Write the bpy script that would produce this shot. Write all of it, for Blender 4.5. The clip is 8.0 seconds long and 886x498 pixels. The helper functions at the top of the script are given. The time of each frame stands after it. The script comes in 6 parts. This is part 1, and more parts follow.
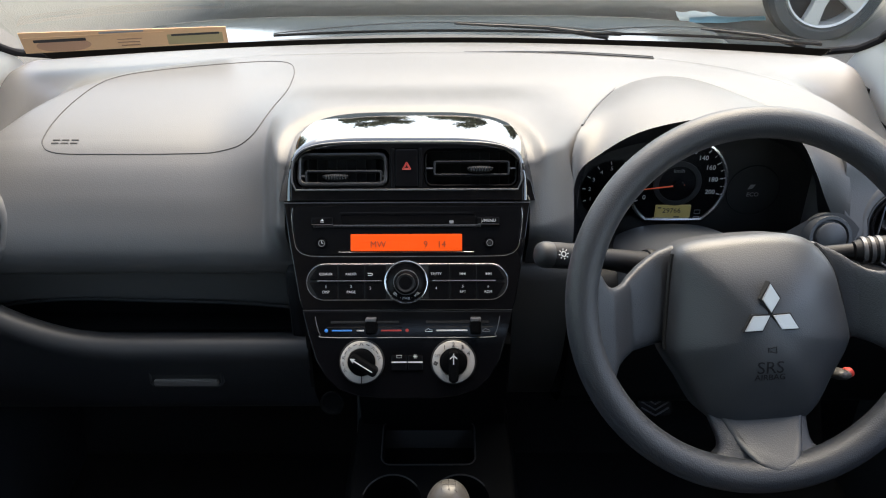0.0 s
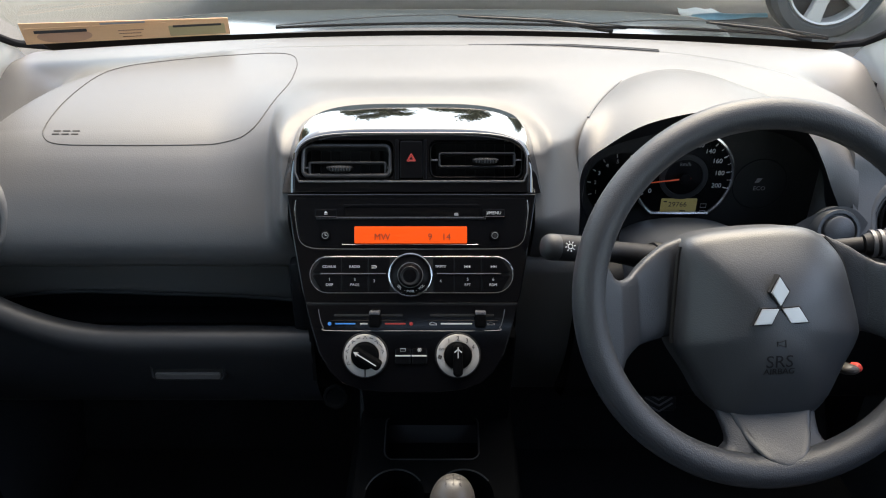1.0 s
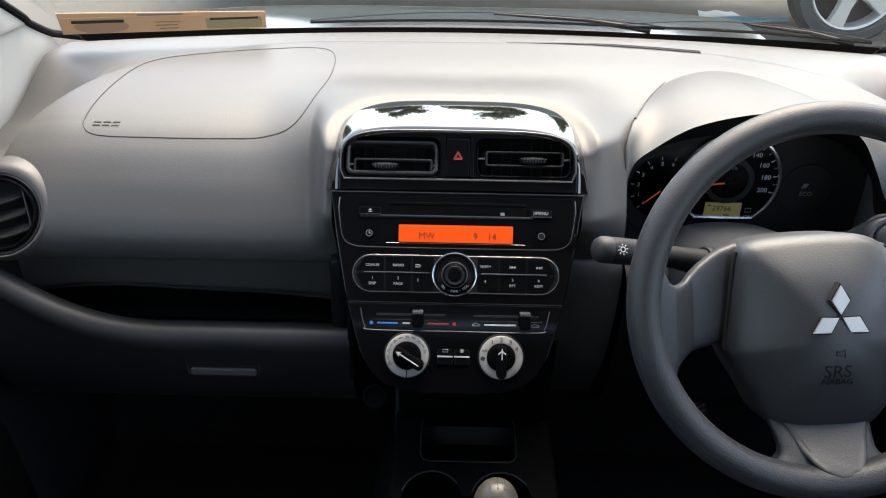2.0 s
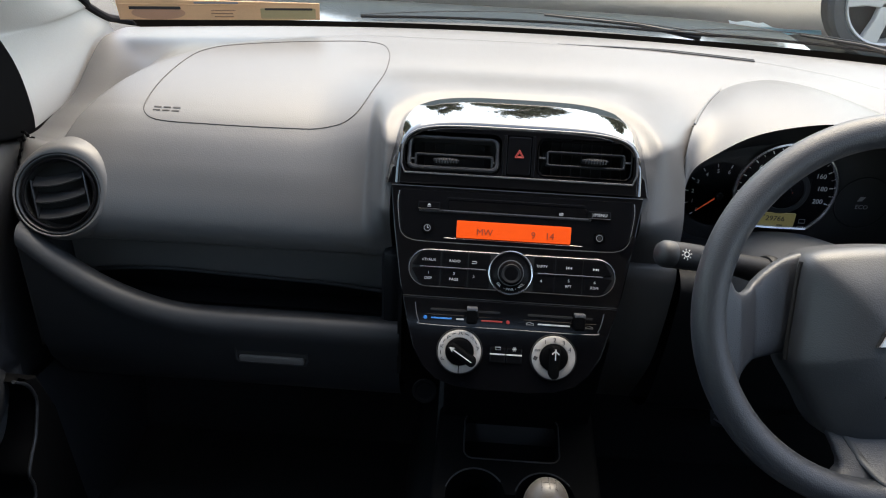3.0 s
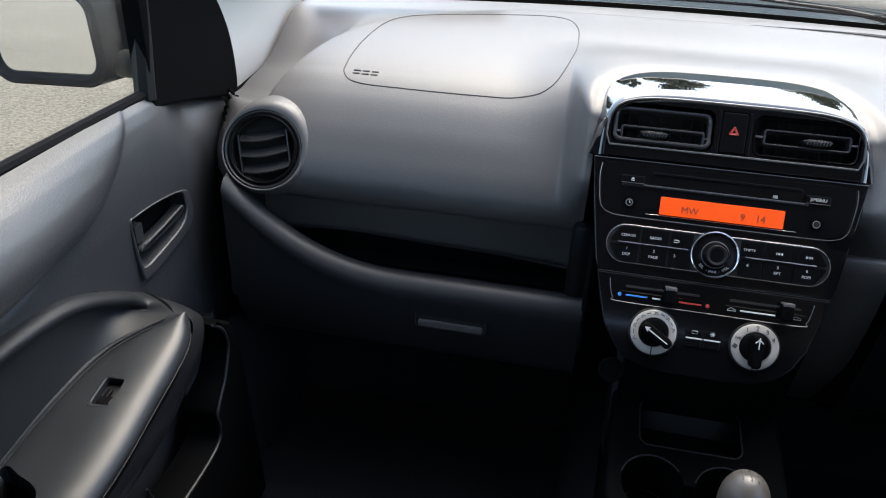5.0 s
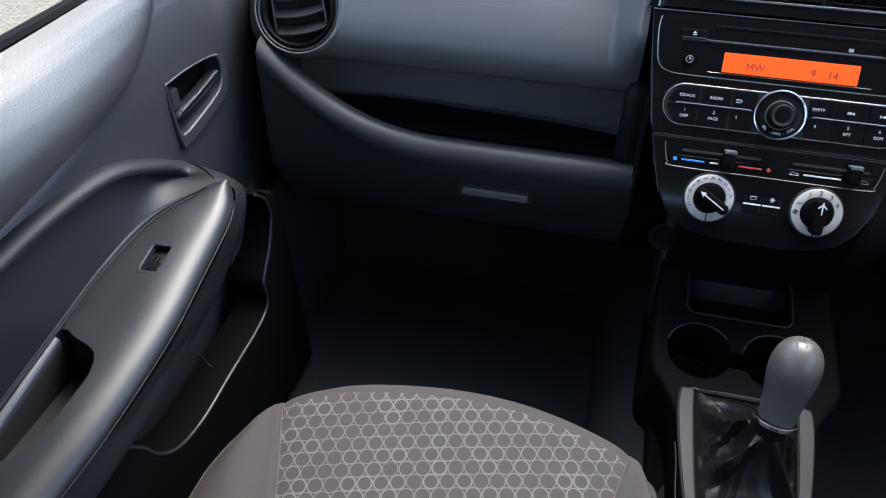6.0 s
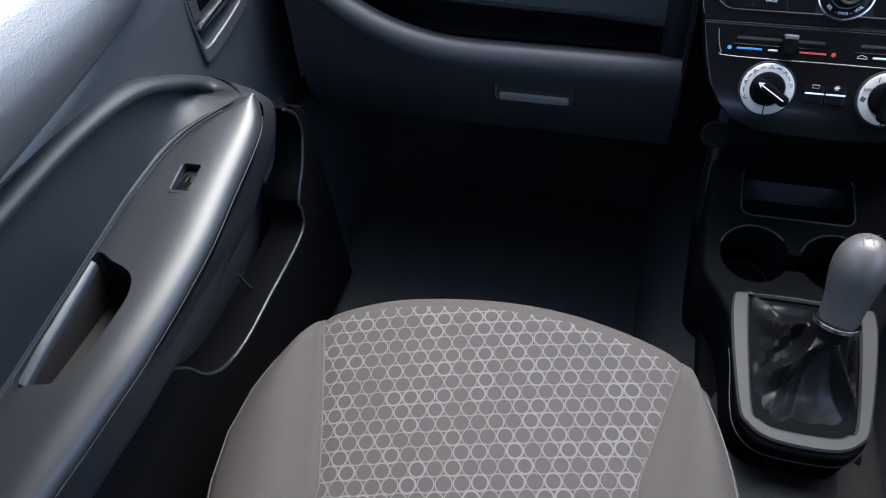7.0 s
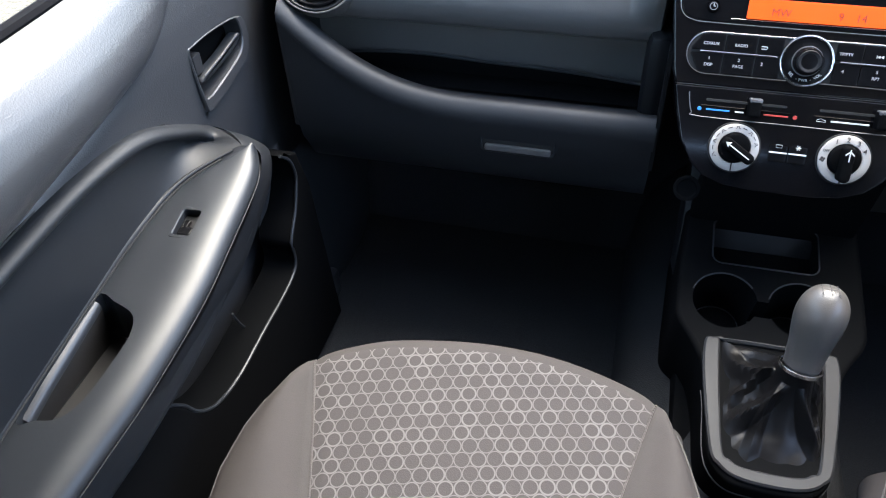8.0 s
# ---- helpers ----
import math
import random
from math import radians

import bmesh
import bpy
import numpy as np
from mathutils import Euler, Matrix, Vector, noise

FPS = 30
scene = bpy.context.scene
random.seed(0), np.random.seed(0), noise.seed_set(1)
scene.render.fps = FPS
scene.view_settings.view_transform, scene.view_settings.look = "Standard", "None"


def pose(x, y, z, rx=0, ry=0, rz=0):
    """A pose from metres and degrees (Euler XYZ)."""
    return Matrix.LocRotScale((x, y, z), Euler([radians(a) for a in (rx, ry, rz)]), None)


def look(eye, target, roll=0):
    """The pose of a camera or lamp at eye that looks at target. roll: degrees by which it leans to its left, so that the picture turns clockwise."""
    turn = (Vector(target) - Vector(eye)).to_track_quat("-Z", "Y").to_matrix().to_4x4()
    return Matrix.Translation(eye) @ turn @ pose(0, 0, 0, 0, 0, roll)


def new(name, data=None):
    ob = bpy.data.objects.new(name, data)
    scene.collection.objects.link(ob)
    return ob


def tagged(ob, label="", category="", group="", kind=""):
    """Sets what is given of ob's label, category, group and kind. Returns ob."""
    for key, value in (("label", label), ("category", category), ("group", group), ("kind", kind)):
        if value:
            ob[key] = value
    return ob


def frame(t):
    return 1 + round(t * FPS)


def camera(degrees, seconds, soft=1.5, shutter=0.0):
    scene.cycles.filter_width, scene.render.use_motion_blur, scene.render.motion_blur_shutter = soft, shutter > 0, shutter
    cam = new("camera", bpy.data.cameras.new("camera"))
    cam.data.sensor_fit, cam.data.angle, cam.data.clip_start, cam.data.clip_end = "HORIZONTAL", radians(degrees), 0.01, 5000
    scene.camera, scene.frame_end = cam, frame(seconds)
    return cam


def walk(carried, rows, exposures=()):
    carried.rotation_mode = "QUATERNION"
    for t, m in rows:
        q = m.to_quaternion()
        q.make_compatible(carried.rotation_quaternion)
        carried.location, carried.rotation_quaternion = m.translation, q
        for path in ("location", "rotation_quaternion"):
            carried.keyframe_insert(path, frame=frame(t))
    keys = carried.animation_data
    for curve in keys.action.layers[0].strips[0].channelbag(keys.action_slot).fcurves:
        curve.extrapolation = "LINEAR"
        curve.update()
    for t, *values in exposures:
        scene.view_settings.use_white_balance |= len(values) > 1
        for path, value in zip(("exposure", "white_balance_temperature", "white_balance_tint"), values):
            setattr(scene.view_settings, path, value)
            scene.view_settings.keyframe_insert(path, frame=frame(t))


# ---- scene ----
cam = camera(61.5, 8.0, 1.1)
PATH = [
    (0, (0.046, 0.002, 1.301), (0.039, 1.767, 0.359), -0.3),
    (0.5, (0.05, 0.005, 1.298), (0.018, 1.763, 0.345), -0.7),
    (1, (0.04, 0.007, 1.292), (0.034, 1.768, 0.344), -0.1),
    (1.5, (0.02, 0.019, 1.289), (0.005, 1.778, 0.338), 0.1),
    (3, (-0.056, 0.013, 1.282), (-0.115, 1.771, 0.331), 2.7),
    (3.5, (-0.082, 0.01, 1.278), (-0.195, 1.775, 0.344), 2.9),
    (4, (-0.106, 0.006, 1.272), (-0.299, 1.761, 0.333), 2.9),
    (4.2, (-0.113, 0.003, 1.272), (-0.342, 1.751, 0.327), 2.8),
    (5.3, (-0.171, -0.006, 1.238), (-0.534, 1.676, 0.218), 2.2),
    (5.5, (-0.172, 0.0, 1.234), (-0.546, 1.626, 0.131), 1.8),
    (6, (-0.176, 0.005, 1.222), (-0.549, 1.524, -0.025), 0.5),
    (6.5, (-0.18, 0.014, 1.206), (-0.636, 1.424, -0.138), -4.0),
    (7, (-0.183, 0.021, 1.193), (-0.621, 1.376, -0.212), -4.4),
    (7.5, (-0.184, 0.016, 1.201), (-0.6, 1.374, -0.207), -3.5),
    (8, (-0.177, 0.0, 1.231), (-0.591, 1.425, -0.11), -2.5),
]
walk(cam, [(t, look(eye, target, roll)) for t, eye, target, roll in PATH], [(0, 2.85, 7500, 10), (4, 2.75, 7100, 10), (5.5, 2.88, 6500, 10), (6, 3.38, 6250, 10), (6.5, 3.58, 6000, 10), (7, 3.65, 6050, 10), (8, 4.02, 6480, 10)])

# ---- light ----
world = bpy.data.worlds.new("world")
scene.world = world
world.use_nodes = True
wn = world.node_tree
sky = wn.nodes.new("ShaderNodeTexSky")
sky.sky_type, sky.sun_disc = "NISHITA", False
sky.sun_elevation, sky.sun_rotation = radians(62), radians(14)
sky.dust_density, sky.air_density = 3.0, 1.0
wn.links.new(sky.outputs[0], wn.nodes["Background"].inputs[0])
wn.nodes["Background"].inputs[1].default_value = 0.15
sun = new("sun", bpy.data.lights.new("sun", "SUN"))
sun.data.energy, sun.data.angle, sun.data.color = 0.70, radians(60), (1.0, 0.95, 0.88)
# thin cloud spreads the sun, which stands high ahead of the car
sun.matrix_basis = look((0.5, 1.95, 3.8), (0, 0, 0))


# ---- materials ----
def material(name, colour, rough=0.5, metal=0.0, spec=0.5, grain=0.0, grain_size=0.002, bump=0.0, stain=0.0, stain_size=0.15, coat=0.0, emit=0.0, rough_var=0.0):
    """A surface with fine grain (relief and tone) and broad stains."""
    mat = bpy.data.materials.new(name)
    mat.use_nodes = True
    nt = mat.node_tree
    b = nt.nodes["Principled BSDF"]
    b.inputs["Base Color"].default_value = (*colour, 1)
    b.inputs["Roughness"].default_value = rough
    b.inputs["Metallic"].default_value = metal
    b.inputs["Specular IOR Level"].default_value = spec
    b.inputs["Coat Weight"].default_value = coat
    if emit:
        b.inputs["Emission Color"].default_value = (*colour, 1)
        b.inputs["Emission Strength"].default_value = emit
    tc = nt.nodes.new("ShaderNodeTexCoord")
    if stain or grain or rough_var:
        big = nt.nodes.new("ShaderNodeTexNoise")
        big.inputs["Scale"].default_value, big.inputs["Detail"].default_value = 1 / stain_size, 5
        nt.links.new(tc.outputs["Object"], big.inputs["Vector"])
        fine = nt.nodes.new("ShaderNodeTexNoise")
        fine.inputs["Scale"].default_value, fine.inputs["Detail"].default_value = 1 / grain_size, 2
        nt.links.new(tc.outputs["Object"], fine.inputs["Vector"])
        tone = nt.nodes.new("ShaderNodeMath")
        tone.operation = "MULTIPLY_ADD"
        nt.links.new(big.outputs[0], tone.inputs[0])
        tone.inputs[1].default_value, tone.inputs[2].default_value = 2 * stain, 1 - stain
        tone2 = nt.nodes.new("ShaderNodeMath")
        tone2.operation = "MULTIPLY_ADD"
        nt.links.new(fine.outputs[0], tone2.inputs[0])
        tone2.inputs[1].default_value, tone2.inputs[2].default_value = 2 * grain, 1 - grain
        both = nt.nodes.new("ShaderNodeMath")
        both.operation = "MULTIPLY"
        nt.links.new(tone.outputs[0], both.inputs[0])
        nt.links.new(tone2.outputs[0], both.inputs[1])
        mul = nt.nodes.new("ShaderNodeVectorMath")
        mul.operation = "SCALE"
        mul.inputs[0].default_value = colour
        nt.links.new(both.outputs[0], mul.inputs["Scale"])
        nt.links.new(mul.outputs[0], b.inputs["Base Color"])
        if rough_var:
            rv = nt.nodes.new("ShaderNodeMath")
            rv.operation = "MULTIPLY_ADD"
            nt.links.new(big.outputs[0], rv.inputs[0])
            rv.inputs[1].default_value, rv.inputs[2].default_value = 2 * rough_var, rough - rough_var
            nt.links.new(rv.outputs[0], b.inputs["Roughness"])
    if bump:
        vor = nt.nodes.new("ShaderNodeTexVoronoi")
        vor.inputs["Scale"].default_value = 1 / grain_size
        warp = nt.nodes.new("ShaderNodeTexNoise")
        warp.inputs["Scale"].default_value = 0.35 / grain_size
        nt.links.new(tc.outputs["Object"], warp.inputs["Vector"])
        add = nt.nodes.new("ShaderNodeVectorMath")
        add.operation = "MULTIPLY_ADD"
        nt.links.new(warp.outputs["Color"], add.inputs[0])
        add.inputs[1].default_value = (grain_size * 1.5,) * 3
        nt.links.new(tc.outputs["Object"], add.inputs[2])
        nt.links.new(add.outputs[0], vor.inputs["Vector"])
        bp = nt.nodes.new("ShaderNodeBump")
        bp.inputs["Strength"].default_value, bp.inputs["Distance"].default_value = bump, grain_size * 0.25
        nt.links.new(vor.outputs["Distance"], bp.inputs["Height"])
        nt.links.new(bp.outputs[0], b.inputs["Normal"])
    return mat


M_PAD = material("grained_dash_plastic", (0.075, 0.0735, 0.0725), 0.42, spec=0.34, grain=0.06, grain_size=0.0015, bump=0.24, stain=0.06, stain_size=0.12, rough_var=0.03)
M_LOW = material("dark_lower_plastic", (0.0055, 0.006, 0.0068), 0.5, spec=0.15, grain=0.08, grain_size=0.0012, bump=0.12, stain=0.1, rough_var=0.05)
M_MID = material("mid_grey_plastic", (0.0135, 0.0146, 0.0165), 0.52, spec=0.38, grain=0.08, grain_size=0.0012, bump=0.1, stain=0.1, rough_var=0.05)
M_ROAD = material("dark_road_asphalt", (0.058, 0.056, 0.047), 0.85, grain=0.35, grain_size=0.012, bump=0.6, stain=0.18, stain_size=0.7)
M_DOOR = material("door_plastic", (0.024, 0.0260, 0.0290), 0.40, spec=0.70, grain=0.05, grain_size=0.0018, bump=0.36, stain=0.06, rough_var=0.05)
M_ARM = material("armrest_plastic", (0.0115, 0.0137, 0.0165), 0.42, spec=0.42, grain=0.04, grain_size=0.0009, bump=0.12, stain=0.08, stain_size=0.07, rough_var=0.05)
# paler, glossier armrest plastic; part of the edge's reflection is in the colour
M_PULL = material("smooth_pull_plastic", (0.018, 0.021, 0.025), 0.34, spec=0.55, stain=0.08, stain_size=0.07)
M_BLACK = material("matt_black_plastic", (0.007, 0.007, 0.0078), 0.55, spec=0.25, grain=0.1, grain_size=0.0012, bump=0.15, stain=0.1)
# near black for console and trim; also stands for shade in recesses
M_CONSOLE = material("console_and_recess_black", (0.0025, 0.0027, 0.0030), 0.78, spec=0.03, grain=0.08, grain_size=0.0012, bump=0.12, stain=0.1, rough_var=0.05)
M_SURROUND = material("satin_gear_surround", (0.020, 0.021, 0.0225), 0.50, spec=0.14, grain=0.06, grain_size=0.0006, stain=0.08)
# near black that carries the shade of hollows, wells and gaps
M_VOID = material("hollow_shade_black", (0.004, 0.004, 0.004), 0.8)
M_GLOSS = material("piano_black", (0.003, 0.003, 0.0035), 0.08, spec=0.26, coat=0.06, stain=0.2, stain_size=0.05, rough_var=0.02)
M_HOOD = material("polished_black", (0.004, 0.004, 0.0045), 0.04, spec=1.0, coat=1.0, stain=0.2, stain_size=0.05)
M_SATIN = material("satin_black_panel", (0.0036, 0.0036, 0.0041), 0.26, spec=0.10, grain=0.05, grain_size=0.0007, stain=0.1)
M_CHROME = material("satin_chrome", (0.62, 0.62, 0.63), 0.22, 1.0, stain=0.06, stain_size=0.02, rough_var=0.05)
M_EMBLEM = material("satin_emblem_silver", (0.42, 0.415, 0.40), 0.38, 0.6, stain=0.06, stain_size=0.02)
M_SILVER = material("silver_paint", (0.42, 0.39, 0.355), 0.38, 0.2, grain=0.05, grain_size=0.0005, stain=0.05)
M_GREYTRIM = material("satin_grey_trim", (0.10, 0.10, 0.105), 0.42, 0.3, grain=0.06, grain_size=0.0006, stain=0.08)
M_WHEEL = material("wheel_leathergrain", (0.0270, 0.0300, 0.0345), 0.44, spec=0.42, grain=0.12, grain_size=0.0013, bump=0.6, stain=0.08, stain_size=0.06, rough_var=0.05)
M_HUB = material("airbag_cover_plastic", (0.0320, 0.0345, 0.0375), 0.43, spec=0.5, grain=0.05, grain_size=0.0013, bump=0.38, stain=0.08, stain_size=0.07, rough_var=0.04)
M_FABRIC = material("plain_seat_cloth", (0.0300, 0.0272, 0.0262), 0.85, spec=0.2, grain=0.16, grain_size=0.0011, bump=0.3, stain=0.07, stain_size=0.08)
M_WEAVE = material("door_insert_vinyl", (0.0085, 0.0102, 0.0125), 0.52, spec=0.28, grain=0.12, grain_size=0.0008, bump=0.25, stain=0.05)
M_CARPET = material("floor_carpet", (0.017, 0.018, 0.019), 0.95, spec=0.1, grain=0.4, grain_size=0.002, bump=0.8, stain=0.2)
# base colour raised for the light that falls on the paddle
M_PADDLE = material("lit_latch_paddle_plastic", (0.080, 0.076, 0.072), 0.45, spec=0.25, grain=0.06, grain_size=0.0008, stain=0.1)
M_VENTRING = material("vent_ring_plastic", (0.0110, 0.0112, 0.0118), 0.38, spec=0.45, grain=0.05, grain_size=0.0009, bump=0.1, stain=0.08)
M_VANE = material("vent_vane_plastic", (0.022, 0.0225, 0.024), 0.28, spec=0.6, grain=0.05, grain_size=0.0009, stain=0.08)
M_STITCH = material("stitching", (0.035, 0.033, 0.032), 0.8)
M_WHITE = material("white_marking", (0.55, 0.55, 0.54), 0.5)
M_GREYMARK = material("grey_marking", (0.22, 0.22, 0.22), 0.5)
M_RED = material("red_marking", (0.42, 0.035, 0.026), 0.5)
M_BLUE = material("blue_marking", (0.03, 0.22, 0.60), 0.5)
M_DARKMARK = material("lcd_segments", (0.20, 0.022, 0.005), 0.6)
M_LCD = material("orange_lcd", (0.72, 0.070, 0.008), 0.25, emit=0.070)
M_AMBER = material("amber_lcd", (0.32, 0.27, 0.11), 0.3, emit=0.018, grain=0.05, grain_size=0.002)
M_NEEDLE = material("needle_orange", (0.75, 0.12, 0.05), 0.5, emit=0.03)
M_TRIM = material("pale_pillar_trim", (0.50, 0.485, 0.45), 0.7, grain=0.08, grain_size=0.0015, bump=0.25, stain=0.05)
M_CEIL = material("headliner", (0.64, 0.63, 0.60), 0.9, grain=0.12, grain_size=0.002, bump=0.3, stain=0.05)
M_RUBBER = material("black_rubber", (0.006, 0.006, 0.007), 0.85, spec=0.08, grain=0.1, grain_size=0.003, stain=0.2)
M_LEATHER = material("gaiter_leatherette", (0.0045, 0.0045, 0.0047), 0.36, spec=0.20, grain=0.1, grain_size=0.0012, bump=0.25, stain=0.15, stain_size=0.03, rough_var=0.06)
M_KNOB = material("gear_knob_grey", (0.055, 0.0525, 0.049), 0.36, spec=0.5, grain=0.12, grain_size=0.0012, bump=0.25, stain=0.14, stain_size=0.02, rough_var=0.05)
M_CARD = material("cream_card", (0.66, 0.38, 0.20), 0.75, grain=0.06, grain_size=0.002, stain=0.06)
M_CARDTAN = material("tan_print", (0.46, 0.25, 0.15), 0.75, grain=0.06, grain_size=0.002, stain=0.1)
M_CARDOLIVE = material("olive_print", (0.36, 0.28, 0.14), 0.75, grain=0.06, grain_size=0.002, stain=0.1)
M_INK = material("dark_print", (0.03, 0.026, 0.024), 0.7)
M_ASPHALT = material("pale_worn_asphalt", (0.105, 0.090, 0.070), 0.9, grain=0.85, grain_size=0.016, bump=1.0, stain=0.22, stain_size=0.9)
M_TYRE = material("tyre_rubber", (0.035, 0.035, 0.033), 0.8, grain=0.15, grain_size=0.01, stain=0.15)
M_BODY = material("slate_body_paint", (0.030, 0.036, 0.039), 0.10, 0.0, spec=0.5, stain=0.1)
M_DARKBODY = material("dark_grey_body_paint", (0.08, 0.082, 0.075), 0.25, 0.3, coat=0.6, stain=0.08)
M_MIRROR = material("mirror_silver", (0.9, 0.9, 0.9), 0.02, 1.0)
M_BLUETAG = material("pale_blue_film", (0.22, 0.42, 0.50), 0.4, stain=0.2, stain_size=0.1)
M_BARK = material("bark", (0.10, 0.075, 0.05), 0.9, grain=0.3, grain_size=0.03, bump=0.6, stain=0.2)
M_LEAF = material("foliage", (0.085, 0.090, 0.032), 0.6, grain=0.4, grain_size=0.3, stain=0.3, stain_size=1.5)


def glass_material(name, tint, gloss):
    mat = bpy.data.materials.new(name)
    mat.use_nodes = True
    nt = mat.node_tree
    nt.nodes.remove(nt.nodes["Principled BSDF"])
    tr, gl = nt.nodes.new("ShaderNodeBsdfTransparent"), nt.nodes.new("ShaderNodeBsdfGlossy")
    mix = nt.nodes.new("ShaderNodeMixShader")
    tr.inputs[0].default_value = (*tint, 1)
    gl.inputs["Roughness"].default_value = 0.02
    mix.inputs[0].default_value = gloss
    nt.links.new(tr.outputs[0], mix.inputs[1])
    nt.links.new(gl.outputs[0], mix.inputs[2])
    nt.links.new(mix.outputs[0], nt.nodes["Material Output"].inputs[0])
    return mat


M_GLASS = glass_material("window_glass", (0.88, 0.91, 0.87), 0.06)
M_LENS = glass_material("clear_lens", (0.94, 0.94, 0.94), 0.03)


def ring_fabric():
    """Grey cloth printed with a honeycomb of pale rings."""
    mat = M_FABRIC.copy()
    mat.name = "ring_pattern_cloth"
    nt = mat.node_tree
    b = nt.nodes["Principled BSDF"]
    tc = nt.nodes.new("ShaderNodeTexCoord")

    def vec(op, a, bb):
        n = nt.nodes.new("ShaderNodeVectorMath")
        n.operation = op
        for i, v in enumerate((a, bb)):
            if isinstance(v, tuple):
                n.inputs[i].default_value = v
            elif v is not None:
                nt.links.new(v, n.inputs[i])
        return n.outputs["Value"] if op == "LENGTH" else n.outputs[0]

    def num(op, a, bb):
        n = nt.nodes.new("ShaderNodeMath")
        n.operation = op
        for i, v in enumerate((a, bb)):
            if isinstance(v, (int, float)):
                n.inputs[i].default_value = v
            else:
                nt.links.new(v, n.inputs[i])
        return n.outputs[0]

    pitch = 0.0166
    turn = nt.nodes.new("ShaderNodeVectorRotate")
    turn.rotation_type = "Z_AXIS"
    turn.inputs["Angle"].default_value = radians(-14)
    nt.links.new(tc.outputs["Object"], turn.inputs["Vector"])
    p = vec("MULTIPLY", turn.outputs[0], (1 / pitch, 1 / pitch, 0.0))
    cell, half = (1.0, 1.7320508, 1.0), (0.5, 0.8660254, 0.5)
    d1 = vec("LENGTH", vec("MULTIPLY", vec("SUBTRACT", vec("MODULO", vec("ADD", p, (100.0, 173.20508, 0.0)), cell), half), (1.0, 1.0, 0.0)), None)
    d2 = vec("LENGTH", vec("MULTIPLY", vec("SUBTRACT", vec("MODULO", vec("ADD", p, (100.5, 174.0711, 0.0)), cell), half), (1.0, 1.0, 0.0)), None)
    d = num("MINIMUM", d1, d2)
    # every ring has a width of its own
    chance = []
    for shift, seed in (((100.0, 173.20508, 0.0), (0.5, 0.5, 0.5)), ((100.5, 174.0711, 0.0), (57.5, 31.5, 9.5))):
        wn = nt.nodes.new("ShaderNodeTexWhiteNoise")
        nt.links.new(vec("ADD", vec("FLOOR", vec("DIVIDE", vec("ADD", p, shift), cell), None), seed), wn.inputs["Vector"])
        chance.append(wn.outputs["Value"])
    first = num("LESS_THAN", d1, d2)
    wide = num("ADD", num("MULTIPLY", chance[0], first), num("MULTIPLY", chance[1], num("SUBTRACT", 1.0, first)))
    bold = num("POWER", wide, 1.6)
    inner = num("SUBTRACT", 0.428, num("MULTIPLY", bold, 0.060))
    rise = num("MINIMUM", num("MAXIMUM", num("MULTIPLY", num("SUBTRACT", d, inner), 24.0), 0.0), 1.0)
    fall = num("MINIMUM", num("MAXIMUM", num("MULTIPLY", num("SUBTRACT", 0.523, d), 24.0), 0.0), 1.0)
    fac = num("MULTIPLY", num("MULTIPLY", rise, fall), num("ADD", num("MULTIPLY", bold, 0.15), 0.75))
    mix = nt.nodes.new("ShaderNodeMix")
    mix.data_type = "RGBA"
    old = b.inputs["Base Color"].links[0].from_socket
    nt.links.new(fac, mix.inputs[0])
    nt.links.new(old, mix.inputs[6])
    mix.inputs[7].default_value = (0.083, 0.0785, 0.077, 1)
    nt.links.new(mix.outputs[2], b.inputs["Base Color"])
    return mat


M_RINGS = ring_fabric()


# ---- mesh helpers ----
def finish(bm, name, mat, smooth=True, flip_fix=True):
    if flip_fix:
        bmesh.ops.recalc_face_normals(bm, faces=bm.faces)
    me = bpy.data.meshes.new(name)
    bm.to_mesh(me)
    bm.free()
    for m in (mat if isinstance(mat, (list, tuple)) else [mat]):
        me.materials.append(m)
    if smooth:
        me.shade_smooth()
        me.set_sharp_from_angle(angle=radians(38))
    return me


def part(name, bm, mat, parent=None, label="", m=None, smooth=True):
    """One mesh object, under a thing or a part, at pose m in its parent's space."""
    ob = new(name, finish(bm, name, mat, smooth))
    if parent is not None:
        ob.parent = parent
    if m is not None:
        ob.matrix_basis = m
    return tagged(ob, label)


def thing(name, label, category, m=None, group="", kind=""):
    ob = new(name)
    ob.empty_display_size = 0.02
    if m is not None:
        ob.matrix_basis = m
    return tagged(ob, label, category, group, kind)


def grid(fn, nu, nv, close_u=False, close_v=False):
    """A surface through fn(u, v), u and v from 0 to 1."""
    bm = bmesh.new()
    vs = [[bm.verts.new(fn(i / (nu if close_u else nu - 1), j / (nv if close_v else nv - 1))) for j in range(nv)] for i in range(nu)]
    for i in range(nu if close_u else nu - 1):
        for j in range(nv if close_v else nv - 1):
            q = (vs[i][j], vs[(i + 1) % nu][j], vs[(i + 1) % nu][(j + 1) % nv], vs[i][(j + 1) % nv])
            bm.faces.new(q)
    return bm


def curve(pts, n, closed=False):
    """n points on a Catmull-Rom line through pts."""
    pts = [Vector(p) for p in pts]
    k = len(pts)
    out = []
    segs = k if closed else k - 1
    for i in range(n):
        s = i / (n if closed else n - 1) * segs
        a = min(int(s), segs - 1)
        f = s - a
        g = (lambda j: pts[j % k]) if closed else (lambda j: pts[min(max(j, 0), k - 1)])
        p0, p1, p2, p3 = g(a - 1), g(a), g(a + 1), g(a + 2)
        out.append(0.5 * ((2 * p1) + (p2 - p0) * f + (2 * p0 - 5 * p1 + 4 * p2 - p3) * f * f + (3 * p1 - p0 - 3 * p2 + p3) * f ** 3))
    return out


